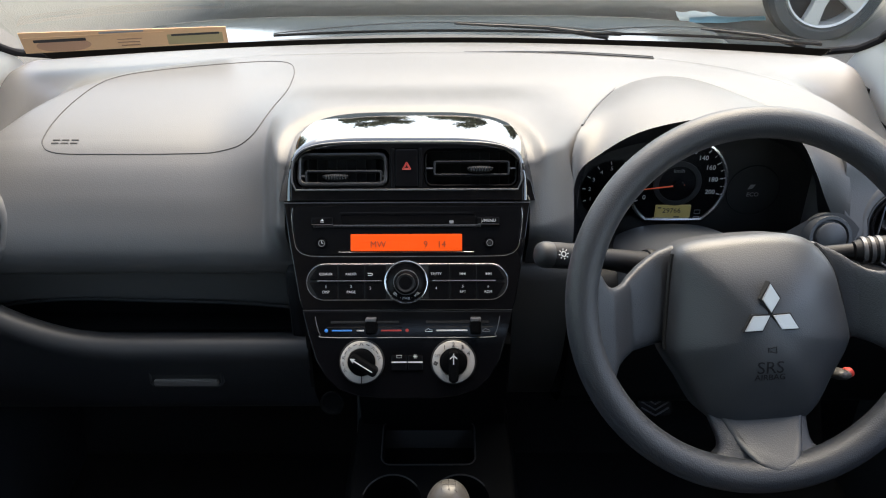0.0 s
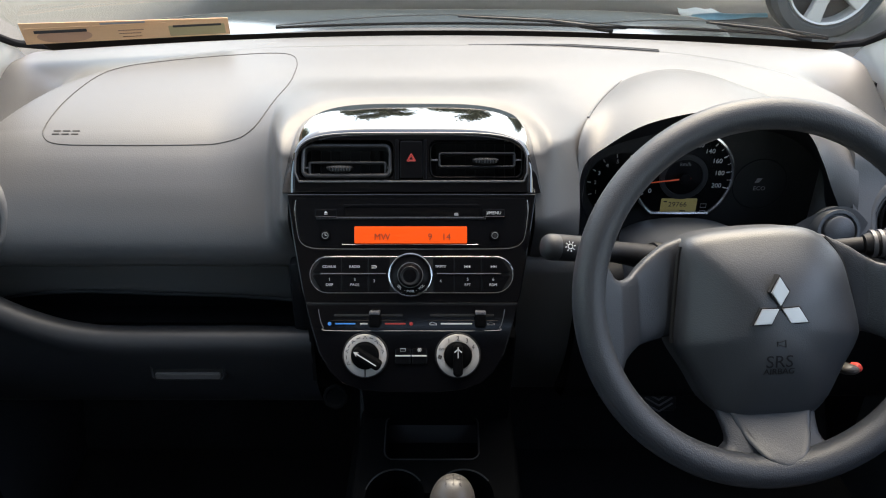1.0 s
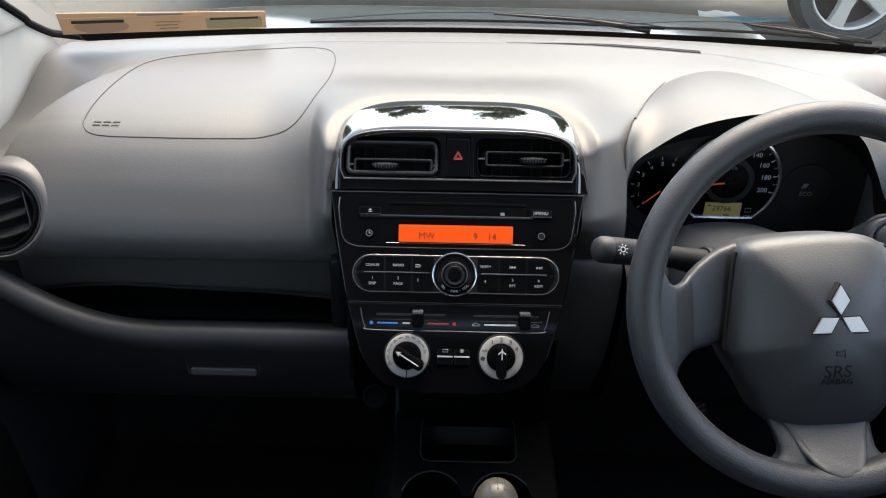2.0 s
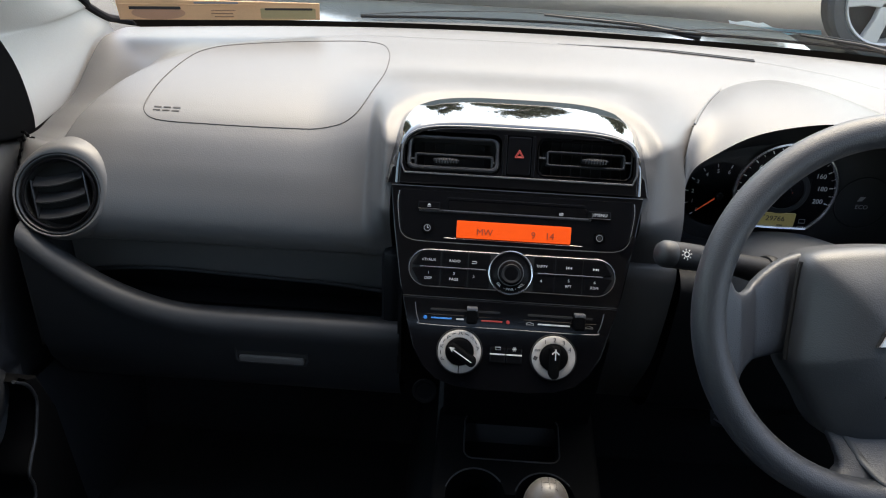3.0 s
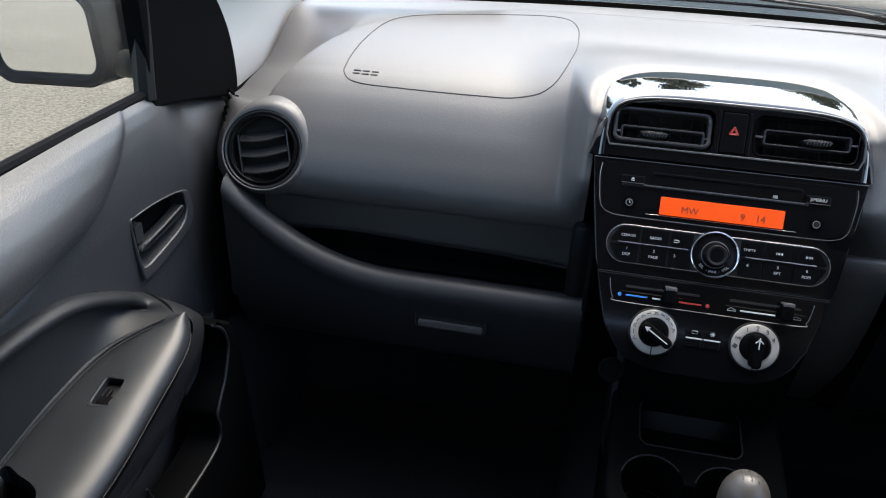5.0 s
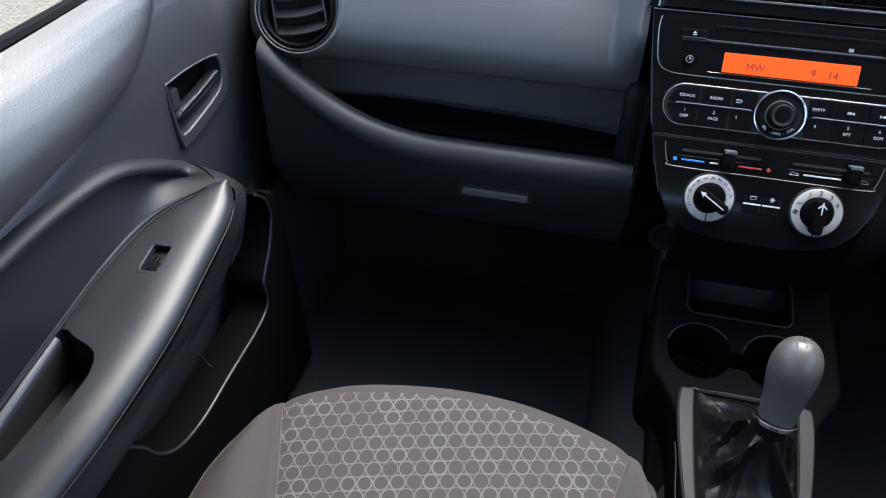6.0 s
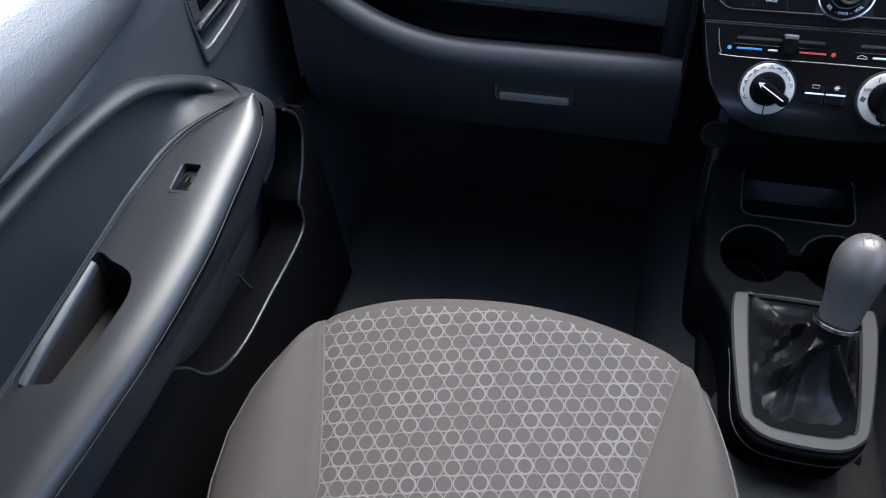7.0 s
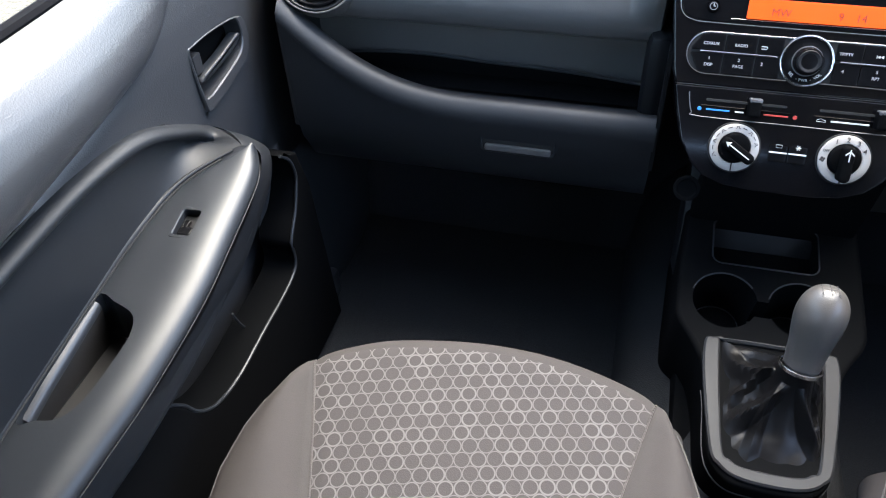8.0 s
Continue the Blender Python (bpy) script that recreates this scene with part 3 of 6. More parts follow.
def build_vent_unit():
    unit = thing("centre_vents", "gloss black hooded pair of centre air vents with a hazard switch", "air vents", STACK)

    def hood(u, v):
        iu, iv = arch(0.138, 0.068, 4.5, u)
        ou, ov = arch(0.1545, 0.117, 3.9, u)
        s = math.sin(math.pi * u)
        # a small rounded lip, then a nearly level top
        if v < 0.3:
            a = v / 0.3 * radians(55)
            f, k = 0.27 * math.sin(a) / math.sin(radians(55)), 0.10 * (1 - math.cos(a)) / (1 - math.cos(radians(55)))
        else:
            g = (v - 0.3) / 0.7
            f, k = lerp(0.27, 1, g) + 0.022 * math.sin(math.pi * g), lerp(0.10, 1, g)
        w = 0.004 - (0.012 + 0.072 * s ** 0.8) * k
        return (lerp(iu, ou, f), lerp(iv, ov, f), w)
    part("hood", grid(hood, 96, 28), M_HOOD, unit, "mirror-glossy black hood")
    face = [arch(0.138, 0.068, 4.5, t) for t in np.linspace(0, 1, 64)]
    plate_ob = part("face", plate(face[::-1], -0.04, 0.004, 0.001), M_GLOSS, unit)
    cut(plate_ob, moved(plate(outline_rect(0.112, 0.046, 0.010, 5, -0.0765, 0.2315), -0.036, 0.02, 0.0005), Matrix.Identity(4)),
        plate(outline_rect(0.112, 0.046, 0.010, 5, 0.0765, 0.2315), -0.036, 0.02, 0.0005), plate(outline_rect(0.036, 0.047, 0.003, 3, 0, 0.2315), -0.002, 0.02, 0.0005))
    rim = [arch(0.1365, 0.056, 5.0, t, 0.2065) for t in np.linspace(0.004, 0.996, 70)]
    loop = [(u, v, 0.0045) for u, v in rim] + [(u, 0.2058, 0.0045) for u in np.linspace(0.132, -0.132, 12)]
    part("trim_line", tube(loop, 0.0012, 6, True), M_GREYTRIM, unit, "thin satin trim round the vents")
    for sx in (-1, 1):
        cx = sx * 0.0765
        vent = part("vent", merge(plate(outline_rect(0.112, 0.046, 0.010, 5, cx, 0.2315), -0.036, -0.034, 0.0003)), M_VOID, unit, "rectangular air vent with a ribbed tab")
        for k in range(9):
            part("fin", box(cx - 0.048 + k * 0.012, cx - 0.047 + k * 0.012, 0.210, 0.253, -0.0345, -0.028), M_VOID, vent)
        if sx < 0:
            fr = frame_ring(outline_rect(0.107, 0.041, 0.009, 5), outline_rect(0.099, 0.032, 0.006, 5), -0.014, 0.003, 0.0015)
            fr = moved(fr, Matrix.Translation((cx, 0.2305, 0.0)) @ pose(0, 0, 0, -10))
            part("louvre_frame", fr, M_VANE, vent)
            lo = moved(frame_ring(outline_rect(0.092, 0.018, 0.003, 4), outline_rect(0.087, 0.013, 0.002, 4), -0.016, 0.0, 0.0006), Matrix.Translation((cx + 0.001, 0.2205, 0.001)))
            tab_u, tab_v = cx - 0.008, 0.2225
        else:
            part("louvre_frame", moved(frame_ring(outline_rect(0.110, 0.043, 0.009, 5), outline_rect(0.1065, 0.0395, 0.008, 5), -0.010, 0.0015, 0.0008), Matrix.Translation((cx, 0.2315, 0.0))), M_SATIN, vent)
            lo = moved(frame_ring(outline_rect(0.091, 0.0175, 0.003, 4), outline_rect(0.0865, 0.0135, 0.002, 4), -0.016, 0.0, 0.0006), Matrix.Translation((cx + 0.001, 0.2315, 0.001)))
            tab_u, tab_v = cx + 0.011, 0.2315
        part("louvre", lo, M_MID, vent)
        for p0 in (-0.054, 0.045):
            part("pivot", box(cx + p0, cx + p0 + 0.009, tab_v - 0.001, tab_v + 0.001, -0.004, 0.0), M_GREYTRIM, vent)
        tab = part("tab", plate([(tab_u + 0.0155 * math.cos(a), tab_v + (0.0058 if math.sin(a) < 0 else 0.0022) * math.sin(a)) for a in np.linspace(0, 2 * math.pi, 24)[:-1]], -0.010, 0.005, 0.001, dome=0.0015), M_BLACK, vent, "black ribbed tab")
        for k in range(8):
            part("rib", box(tab_u - 0.0115 + k * 0.0033, tab_u - 0.0102 + k * 0.0033, tab_v - 0.0042, tab_v + 0.0014, 0.004, 0.0066, 0.0004), M_VANE, tab)
    haz = part("hazard_switch", plate(outline_rect(0.027, 0.0445, 0.0025, 3, 0, 0.2315), -0.004, 0.0045, 0.0012), M_SATIN, unit, "black hazard switch with a red triangle")
    for sx in (-1, 1):
        part("post", plate(outline_rect(0.0045, 0.0475, 0.001, 2, sx * 0.0165, 0.2315), -0.03, 0.005, 0.001), M_SATIN, unit)
    for r, w in ((0.0058, 0.00055), (0.0034, 0.0004)):
        tri = [(r * math.sin(a), 0.2335 + r * math.cos(a) - 0.0008, 0.0050) for a in (0, 2 * math.pi / 3, 4 * math.pi / 3)]
        pts = []
        for a, b in zip(tri, tri[1:] + tri[:1]):
            pts += [Vector(a).lerp(Vector(b), f) for f in (0.03, 0.35, 0.65, 0.97)]
        part("triangle", tube(pts, w, 5, True), M_RED, haz)
    return unit


PANEL = [(-0.1468, 0.191), (-0.1410, 0.143), (-0.1300, 0.075), (-0.1262, 0.0625)]


def build_radio():
    radio = thing("car_radio", "black car radio with an orange display and silver-edged buttons", "car radio", STACK)
    out = [*PANEL, *[(-u, v) for u, v in PANEL[::-1]]]
    body = part("faceplate", plate(out[::-1], -0.06, 0.002, 0.0014), M_GLOSS, radio)
    edge = curve([(-0.1365, 0.184, 0.002), (-0.1375, 0.170, 0.002), (-0.1345, 0.144, 0.002), (-0.1305, 0.134, 0.002), (-0.1215, 0.1285, 0.002), (-0.10, 0.1265, 0.002), (0.0, 0.1262, 0.002),
                  (0.10, 0.1265, 0.002), (0.1215, 0.1285, 0.002), (0.1305, 0.134, 0.002), (0.1345, 0.144, 0.002), (0.1375, 0.170, 0.002), (0.1365, 0.184, 0.002)], 80)
    part("silver_edge", tube(edge, 0.0007, 6), M_CHROME, radio, "thin silver edge line")
    part("inner_panel", plate([(u, v) for u, v in [(-0.134, 0.186), (-0.136, 0.170), (-0.133, 0.1445), (-0.129, 0.1355), (-0.121, 0.130), (-0.10, 0.128), (0.10, 0.128), (0.121, 0.130), (0.129, 0.1355), (0.133, 0.1445), (0.136, 0.170), (0.134, 0.186)]], 0.0, 0.0026, 0.0004), M_SATIN, radio)
    for v, hw, mat in ((0.1905, 0.1462, M_GREYTRIM), (0.0620, 0.1250, M_VANE)):
        part("seam_line", tube([(lerp(-hw, hw, k / 12), v, 0.0018) for k in range(13)], 0.0006, 6), mat, radio, "thin satin seam across the panel")
    s_bar(-0.078, 0.082, 0.1655, 0.1755, radio, M_GLOSS, 0.0027, "disc_slot", 0.001)
    part("slot_lip", plate(outline_rect(0.200, 0.0032, 0.001, 3, -0.012, 0.1628), 0.0, 0.0042, 0.0012), M_VANE, radio)
    part("slot_hood", plate(outline_rect(0.160, 0.004, 0.001, 3, 0.0, 0.1775), 0.0, 0.0036, 0.001), M_SATIN, radio)
    s_bar(0.0505, 0.0555, 0.1655, 0.1690, radio, M_GREYMARK, 0.0032, "slot_mark", 0.0005)
    for cu, sym in ((-0.1007, "eject"), (0.0972, "menu")):
        b = part("button", plate(outline_rect(0.0262, 0.0086, 0.0014, 3, cu, 0.1690), 0.0, 0.0052, 0.0012), M_SATIN, radio, "small raised button")
        if sym == "menu":
            s_text("♪/MENU".replace("♪", ")"), cu, 0.1688, 0.0052, b, None, 0.0053)
        else:
            part("eject_mark", plate([(cu - 0.0022, 0.1690), (cu + 0.0022, 0.1690), (cu, 0.1712)], 0.0050, 0.0055, 0.0001, 1), M_WHITE, b)
            s_bar(cu - 0.0022, cu + 0.0022, 0.1672, 0.1680, b, M_WHITE, 0.0053)
        # chrome strip in place of the highlight on the button
        part("painted_glint", box(cu - 0.0125, cu + 0.0125, 0.1644, 0.1652, 0.003, 0.0055), M_CHROME, b)
    for cu in (-0.1015, 0.0985):
        r = part("round_button", moved(lathe([(0.0, 0.006), (0.003, 0.006), (0.0045, 0.0055), (0.0052, 0.004), (0.0058, 0.0035), (0.0064, 0.0042), (0.0068, 0.003), (0.0068, 0.0)], 28), Matrix.Translation((cu, 0.1425, 0))), M_SATIN, radio, "small round button")
        part("ring", tube([(cu + 0.0036 * math.cos(a), 0.1425 + 0.0036 * math.sin(a), 0.0060) for a in np.linspace(0, 2 * math.pi, 22)[:-1]], 0.00035, 5, True), M_GREYMARK, r)
        if cu < 0:
            s_bar(cu - 0.0003, cu + 0.0003, 0.1425, 0.1452, r, M_WHITE, 0.0062)
            s_bar(cu, cu + 0.002, 0.1422, 0.1428, r, M_WHITE, 0.0062)
        else:
            part("socket", plate(outline_circle(0.0020, 14, cu, 0.1425), 0.0058, 0.0063, 0.0001, 1), M_VOID, r)
    disp = part("display", plate(outline_rect(0.1330, 0.0202, 0.0010, 2, -0.0008, 0.1430), 0.0, 0.0038, 0.0004), M_LCD, radio, "lit orange display reading MW 9 14")
    s_text("MW", -0.0345, 0.1405, 0.0105, disp, M_DARKMARK, 0.0040)
    s_text("9", 0.0222, 0.1405, 0.0108, disp, M_DARKMARK, 0.0040)
    s_text("14", 0.0412, 0.1405, 0.0108, disp, M_DARKMARK, 0.0040)
    s_bar(-0.082, 0.080, 0.1313, 0.1320, radio, M_CHROME, 0.0028, "display_edge")
    # the oval of buttons round the volume knob
    c, r, e = 0.0957, 0.0213, 0.0990
    oval = [(e * s + r * math.cos(a), c + r * math.sin(a)) for s, a0 in ((1, -90), (-1, 90)) for a in (radians(a0 + 180 * k / 16) for k in range(17))]
    part("button_ring", tube([(u, v, 0.0024) for u, v in oval], 0.0009, 6, True), M_CHROME, radio, "thin silver oval round the buttons")
    part("button_well", plate(oval, 0.0, 0.0023, 0.0003, 1), M_VOID, radio)
    marks = {(0, 0): "CD/AUX", (0, 1): "RADIO", (1, 0): "TP/PTY", (2, 0): "1", (2, 1): "2", (2, 2): "3", (3, 0): "4", (3, 1): "5", (3, 2): "6"}
    sub = {(2, 0): "DISP", (2, 1): "PAGE", (3, 1): "RPT", (3, 2): "RDM"}
    spans = {0: [(-0.1165, -0.0835), (-0.0825, -0.0515), (-0.0505, -0.0255)], 1: [(0.0255, 0.0500), (0.0510, 0.0820), (0.0830, 0.1165)]}
    for row in range(2):
        for side in range(2):
            for k, (u0, u1) in enumerate(spans[side]):
                v0, v1 = (0.0983, 0.1158) if row == 0 else (0.0755, 0.0958)
                pts = outline_rect(u1 - u0, v1 - v0, 0.002, 3, (u0 + u1) / 2, (v0 + v1) / 2)
                # the outer buttons follow the round ends of the oval
                fit = []
                for u, v in pts:
                    lim = e + math.sqrt(max((r - 0.0015) ** 2 - (v - c) ** 2, 0))
                    fit.append((max(min(u, lim), -lim), v))
                b = part("button", plate(fit, 0.001, 0.0045, 0.0008), M_SATIN, radio, "flat black radio button")
                key = (row * 2 + side, k)
                mu = (u0 + u1) / 2 + (0.003 if (side, k) == (0, 0) else -0.003 if (side, k) == (1, 2) else 0)
                mu = -0.044 if key[0] % 2 == 0 and k == 2 else 0.0345 if key[0] % 2 == 1 and k == 0 else mu
                if key in marks:
                    small = row == 0
                    s_text(marks[key], mu, 0.1055 if small else (0.0905 if key in sub else 0.0885), 0.0042 if small else 0.0047, b, None, 0.0046)
                if key in sub:
                    s_text(sub[key], mu, 0.0840, 0.0044, b, None, 0.0046)
                if key == (0, 2):
                    part("back_mark", tube([(mu - 0.003, 0.1040, 0.0047), (mu + 0.002, 0.1040, 0.0047), (mu + 0.003, 0.1052, 0.0047), (mu + 0.002, 0.1064, 0.0047), (mu - 0.003, 0.1064, 0.0047)], 0.0004, 5), M_WHITE, b)
                if key in ((1, 1), (1, 2)):
                    d = -1 if k == 1 else 1
                    for o in (-0.0016, 0.0016):
                        part("skip_mark", plate([(mu + o - 0.0014, 0.1056 + 0.0016 * d), (mu + o - 0.0014 if d > 0 else mu + o + 0.0014, 0.1056 - 0.0016), (mu + o + 0.0014 * d, 0.1056)] if d > 0 else
                                                [(mu + o + 0.0014, 0.1072), (mu + o + 0.0014, 0.1040), (mu + o - 0.0014, 0.1056)], 0.0043, 0.0049, 0.0001, 1), M_WHITE, b)
                    s_bar(mu + d * 0.0034 - 0.0003, mu + d * 0.0034 + 0.0003, 0.1040, 0.1072, b, M_WHITE, 0.0047)
    for u0, u1 in ((-0.1075, -0.0300), (0.0300, 0.1060)):
        part("silver_bar", plate(outline_rect(u1 - u0, 0.0019, 0.0009, 3, (u0 + u1) / 2, 0.0972), 0.001, 0.0054, 0.0007), M_CHROME, radio, "slim silver bar between the buttons")
    knob = part("volume_knob", moved(lathe([(0.0, 0.0175), (0.010, 0.0175), (0.0123, 0.0168), (0.0135, 0.0150), (0.0140, 0.006), (0.0150, 0.0052), (0.0230, 0.0045), (0.0235, 0.004), (0.0235, 0.0)], 48), Matrix.Translation((-0.0012, 0.0957, 0))), M_SATIN, radio, "round black volume knob in a silver ring")
    for rr, t, z in ((0.0250, 0.0014, 0.0045), (0.0146, 0.0006, 0.0068)):
        part("silver_ring", tube([(-0.0012 + rr * math.cos(a), 0.0957 + rr * math.sin(a), z) for a in np.linspace(0, 2 * math.pi, 60)[:-1]], t, 8, True), M_CHROME if rr > 0.02 else M_GREYTRIM, knob, "satin silver ring")
    part("knob_cap", moved(lathe([(0.0, 0.0165), (0.0075, 0.0167), (0.0095, 0.0178), (0.0105, 0.0180), (0.0112, 0.0172)], 36), Matrix.Translation((-0.0012, 0.0957, 0.0006))), M_BLACK, knob)
    for s, a in (("SEL", -132), ("-", -110), ("PWR", -90), ("-", -70), ("VOL", -48)):
        s_text(s, -0.0012 + 0.0193 * math.cos(radians(a)), 0.0957 + 0.0193 * math.sin(radians(a)), 0.0042, knob, None, 0.0052, rot=a + 90)
    return radio


def build_heater():
    unit = thing("heater_controls", "gloss black heater panel with two silver dials and two sliders", "heater controls", STACK)
    left = [(-0.1258, 0.0605), (-0.1200, 0.034), (-0.1110, 0.002), (-0.0980, -0.020), (-0.083, -0.034), (-0.060, -0.042), (-0.03, -0.045)]
    part("faceplate", plate([*left, *[(-u, v) for u, v in left[::-1]]], -0.06, 0.002, 0.0014), M_GLOSS, unit)
    edge = curve([(-0.1105, 0.0545, 0.0022), (-0.1085, 0.043, 0.0022), (-0.1050, 0.0335, 0.0022), (-0.0965, 0.0292, 0.0022), (0.0, 0.0290, 0.0022), (0.0965, 0.0292, 0.0022), (0.1050, 0.0335, 0.0022), (0.1085, 0.043, 0.0022), (0.1105, 0.0545, 0.0022)], 70)
    part("satin_edge", tube(edge, 0.0006, 6), M_GREYTRIM, unit, "thin satin edge line")
    for u0, u1 in ((-0.092, -0.010), (0.022, 0.098)):
        s_bar(u0, u1, 0.0462, 0.0490, unit, M_VOID, 0.0021, "slider_slot")
        s_bar(u0 - 0.004, u1 + 0.004, 0.0412, 0.0418, unit, M_SATIN, 0.0028, "slot_edge")
    for cu in (-0.0430, 0.0815):
        kn = part("slider", plate(outline_rect(0.0130, 0.0200, 0.003, 4, cu, 0.0440), 0.0, 0.0150, 0.0025), M_CONSOLE, unit, "black slider knob")
        part("slider_tip", plate(outline_rect(0.0125, 0.0050, 0.0015, 3, cu, 0.0515), 0.004, 0.0152, 0.0015), M_GREYTRIM, kn)
    for u0, u1, mat in ((-0.0908, -0.0665, M_BLUE), (-0.0612, -0.0520, M_WHITE), (-0.0318, -0.0070, M_RED), (0.0345, 0.0720, M_WHITE)):
        s_bar(u0, u1, 0.0366, 0.0384, unit, mat, 0.0024)
    for cu, mat in ((-0.0975, M_BLUE), (-0.0005, M_RED)):
        part("dot", plate(outline_circle(0.0022, 14, cu, 0.0375), 0.0016, 0.0026, 0.0002, 1), mat, unit)
    for cu, mat in ((0.0255, M_WHITE), (0.0945, M_GREYMARK)):
        part("air_mark", tube([(cu - 0.0045, 0.0362, 0.0023), (cu + 0.0045, 0.0362, 0.0023), (cu + 0.004, 0.0378, 0.0023), (cu + 0.0015, 0.0384, 0.0023), (cu - 0.0005, 0.0396, 0.0023), (cu - 0.003, 0.0384, 0.0023), (cu - 0.0045, 0.0374, 0.0023)], 0.00032, 5, True), mat, unit)
    for cu, turn in ((-0.055, 58), (0.055, 0)):
        dial = part("dial", moved(lathe([(0.0165, 0.0050), (0.0172, 0.0062), (0.0246, 0.0061), (0.0253, 0.0056), (0.0255, 0.0042), (0.0255, 0.0)], 56), Matrix.Translation((cu, 0.0, 0.0005))), M_SILVER, unit, "silver ring dial with a black grip")
        # narrow black ring that outlines the dial
        part("dial_outline", moved(lathe([(0.0257, 0.0030), (0.0266, 0.0034), (0.0274, 0.0028), (0.0276, 0.0)], 56), Matrix.Translation((cu, 0.0, 0.0005))), M_VOID, dial, "black outline ring round the dial")
        part("notch", box(cu - 0.0006, cu + 0.0006, -0.0262, -0.0165, 0.004, 0.0072), M_VOID, dial)
        grip = part("grip", moved(merge(lathe([(0.0, 0.0095), (0.013, 0.0095), (0.0150, 0.0088), (0.0162, 0.0070), (0.0165, 0.0035)], 40), plate(outline_rect(0.0115, 0.0375, 0.0048, 5, 0, -0.0035), 0.003, 0.0225, 0.003)), Matrix.Translation((cu, 0, 0.0006)) @ pose(0, 0, 0, 0, 0, turn)), M_CONSOLE, dial, "black turning grip")
        if turn:
            part("pointer", moved(plate(outline_rect(0.0012, 0.030, 0.0005, 2, 0.0, -0.002), 0.0225, 0.0232, 0.0002, 1), Matrix.Translation((cu, 0, 0.0006)) @ pose(0, 0, 0, 0, 0, turn)), M_WHITE, grip)
            part("pointer_head", moved(plate([(-0.0032, 0.008), (0.0, 0.014), (0.0032, 0.008), (0.0014, 0.009), (-0.0014, 0.009)], 0.0225, 0.0232, 0.0001, 1), Matrix.Translation((cu, 0, 0.0006)) @ pose(0, 0, 0, 0, 0, turn)), M_WHITE, grip)
            for a in (205, 165, 130, 90, 50, 15):
                p = Matrix.Translation((cu + 0.0214 * math.cos(radians(a)), 0.0214 * math.sin(radians(a)), 0.0068)) @ pose(0, 0, 0, 0, 0, a - 90)
                part("air_symbol", tube([p @ Vector(q) for q in ((-0.0022, -0.0012, 0), (-0.0008, 0.0002, 0), (-0.0012, 0.0018, 0), (0.0008, 0.0018, 0), (0.0012, 0.0, 0), (0.0026, -0.0008, 0))], 0.0004, 5), M_INK, dial)
            for a in (185, 148, 110, 70, 33):
                part("tick", tube([(cu + 0.0222 * math.cos(radians(a + d)), 0.0222 * math.sin(radians(a + d)), 0.0066) for d in (-6, -3, 0, 3, 6)], 0.0005, 5), M_INK, dial)
        else:
            part("pointer", moved(merge(plate(outline_rect(0.0012, 0.013, 0.0005, 2, 0.0, 0.0065), 0.0225, 0.0232, 0.0002, 1), plate([(-0.0045, 0.0075), (0.0, 0.0115), (0.0045, 0.0075), (0.0040, 0.0062), (0.0, 0.0098), (-0.0040, 0.0062)], 0.0225, 0.0232, 0.0001, 1)), Matrix.Translation((cu, 0, 0.0006))), M_WHITE, grip)
            for s, a, z in (("OFF", 158, 0.0038), ("1", 121, 0.0074), ("2", 90, 0.0074), ("3", 59, 0.0074), ("4", 30, 0.0074)):
                s_text(s, cu + 0.0208 * math.cos(radians(a)), 0.0208 * math.sin(radians(a)), z, dial, M_INK, 0.0069)
            for k in range(4):
                a = radians(90 * k + 20)
                part("fan_blade", plate(outline_circle(0.0014, 10, cu - 0.0213 + 0.0016 * math.cos(a), -0.0015 + 0.0016 * math.sin(a)), 0.0062, 0.0069, 0.0001, 1), M_INK, dial)
    for cu in (-0.0102, 0.0092):
        b = part("push_button", plate(outline_rect(0.0186, 0.0185, 0.0015, 3, cu, -0.0015), 0.0, 0.0042, 0.0012), M_SATIN, unit, "square black push button")
        s_bar(cu - 0.0092, cu + 0.0092, -0.0012, 0.0004, b, M_WHITE, 0.0045)
        if cu < 0:
            part("screen_mark", tube([(cu - 0.0028, 0.0050, 0.0044), (cu - 0.0032, 0.0080, 0.0044), (cu + 0.0032, 0.0080, 0.0044), (cu + 0.0028, 0.0050, 0.0044)], 0.0004, 5, True), M_WHITE, b)
        else:
            for k in range(3):
                a = math.pi / 3 * k
                part("snow_mark", tube([(cu - 0.0027 * math.cos(a), 0.0066 - 0.0027 * math.sin(a), 0.0044), (cu + 0.0027 * math.cos(a), 0.0066 + 0.0027 * math.sin(a), 0.0044)], 0.0004, 5), M_WHITE, b)
    return unit


dashboard = build_dashboard()
centre_vents = build_vent_unit()
car_radio = build_radio()
heater_controls = build_heater()
stack_side = thing("centre_housing", "dark plastic housing behind the centre panel", "panel housing", STACK)
part("housing", plate([(0.146, 0.19), (0.139, 0.143), (0.127, 0.075), (0.117, 0.034), (0.106, 0.0), (0.08, -0.032), (0.03, -0.042), (-0.03, -0.042), (-0.08, -0.032), (-0.106, 0.0), (-0.117, 0.034), (-0.127, 0.075), (-0.139, 0.143), (-0.146, 0.19)], -0.16, -0.003, 0.001), M_LOW, stack_side)
part("lower_housing", box(-0.080, 0.100, -0.20, -0.036, -0.22, -0.15, 0.004), M_BLACK, stack_side)


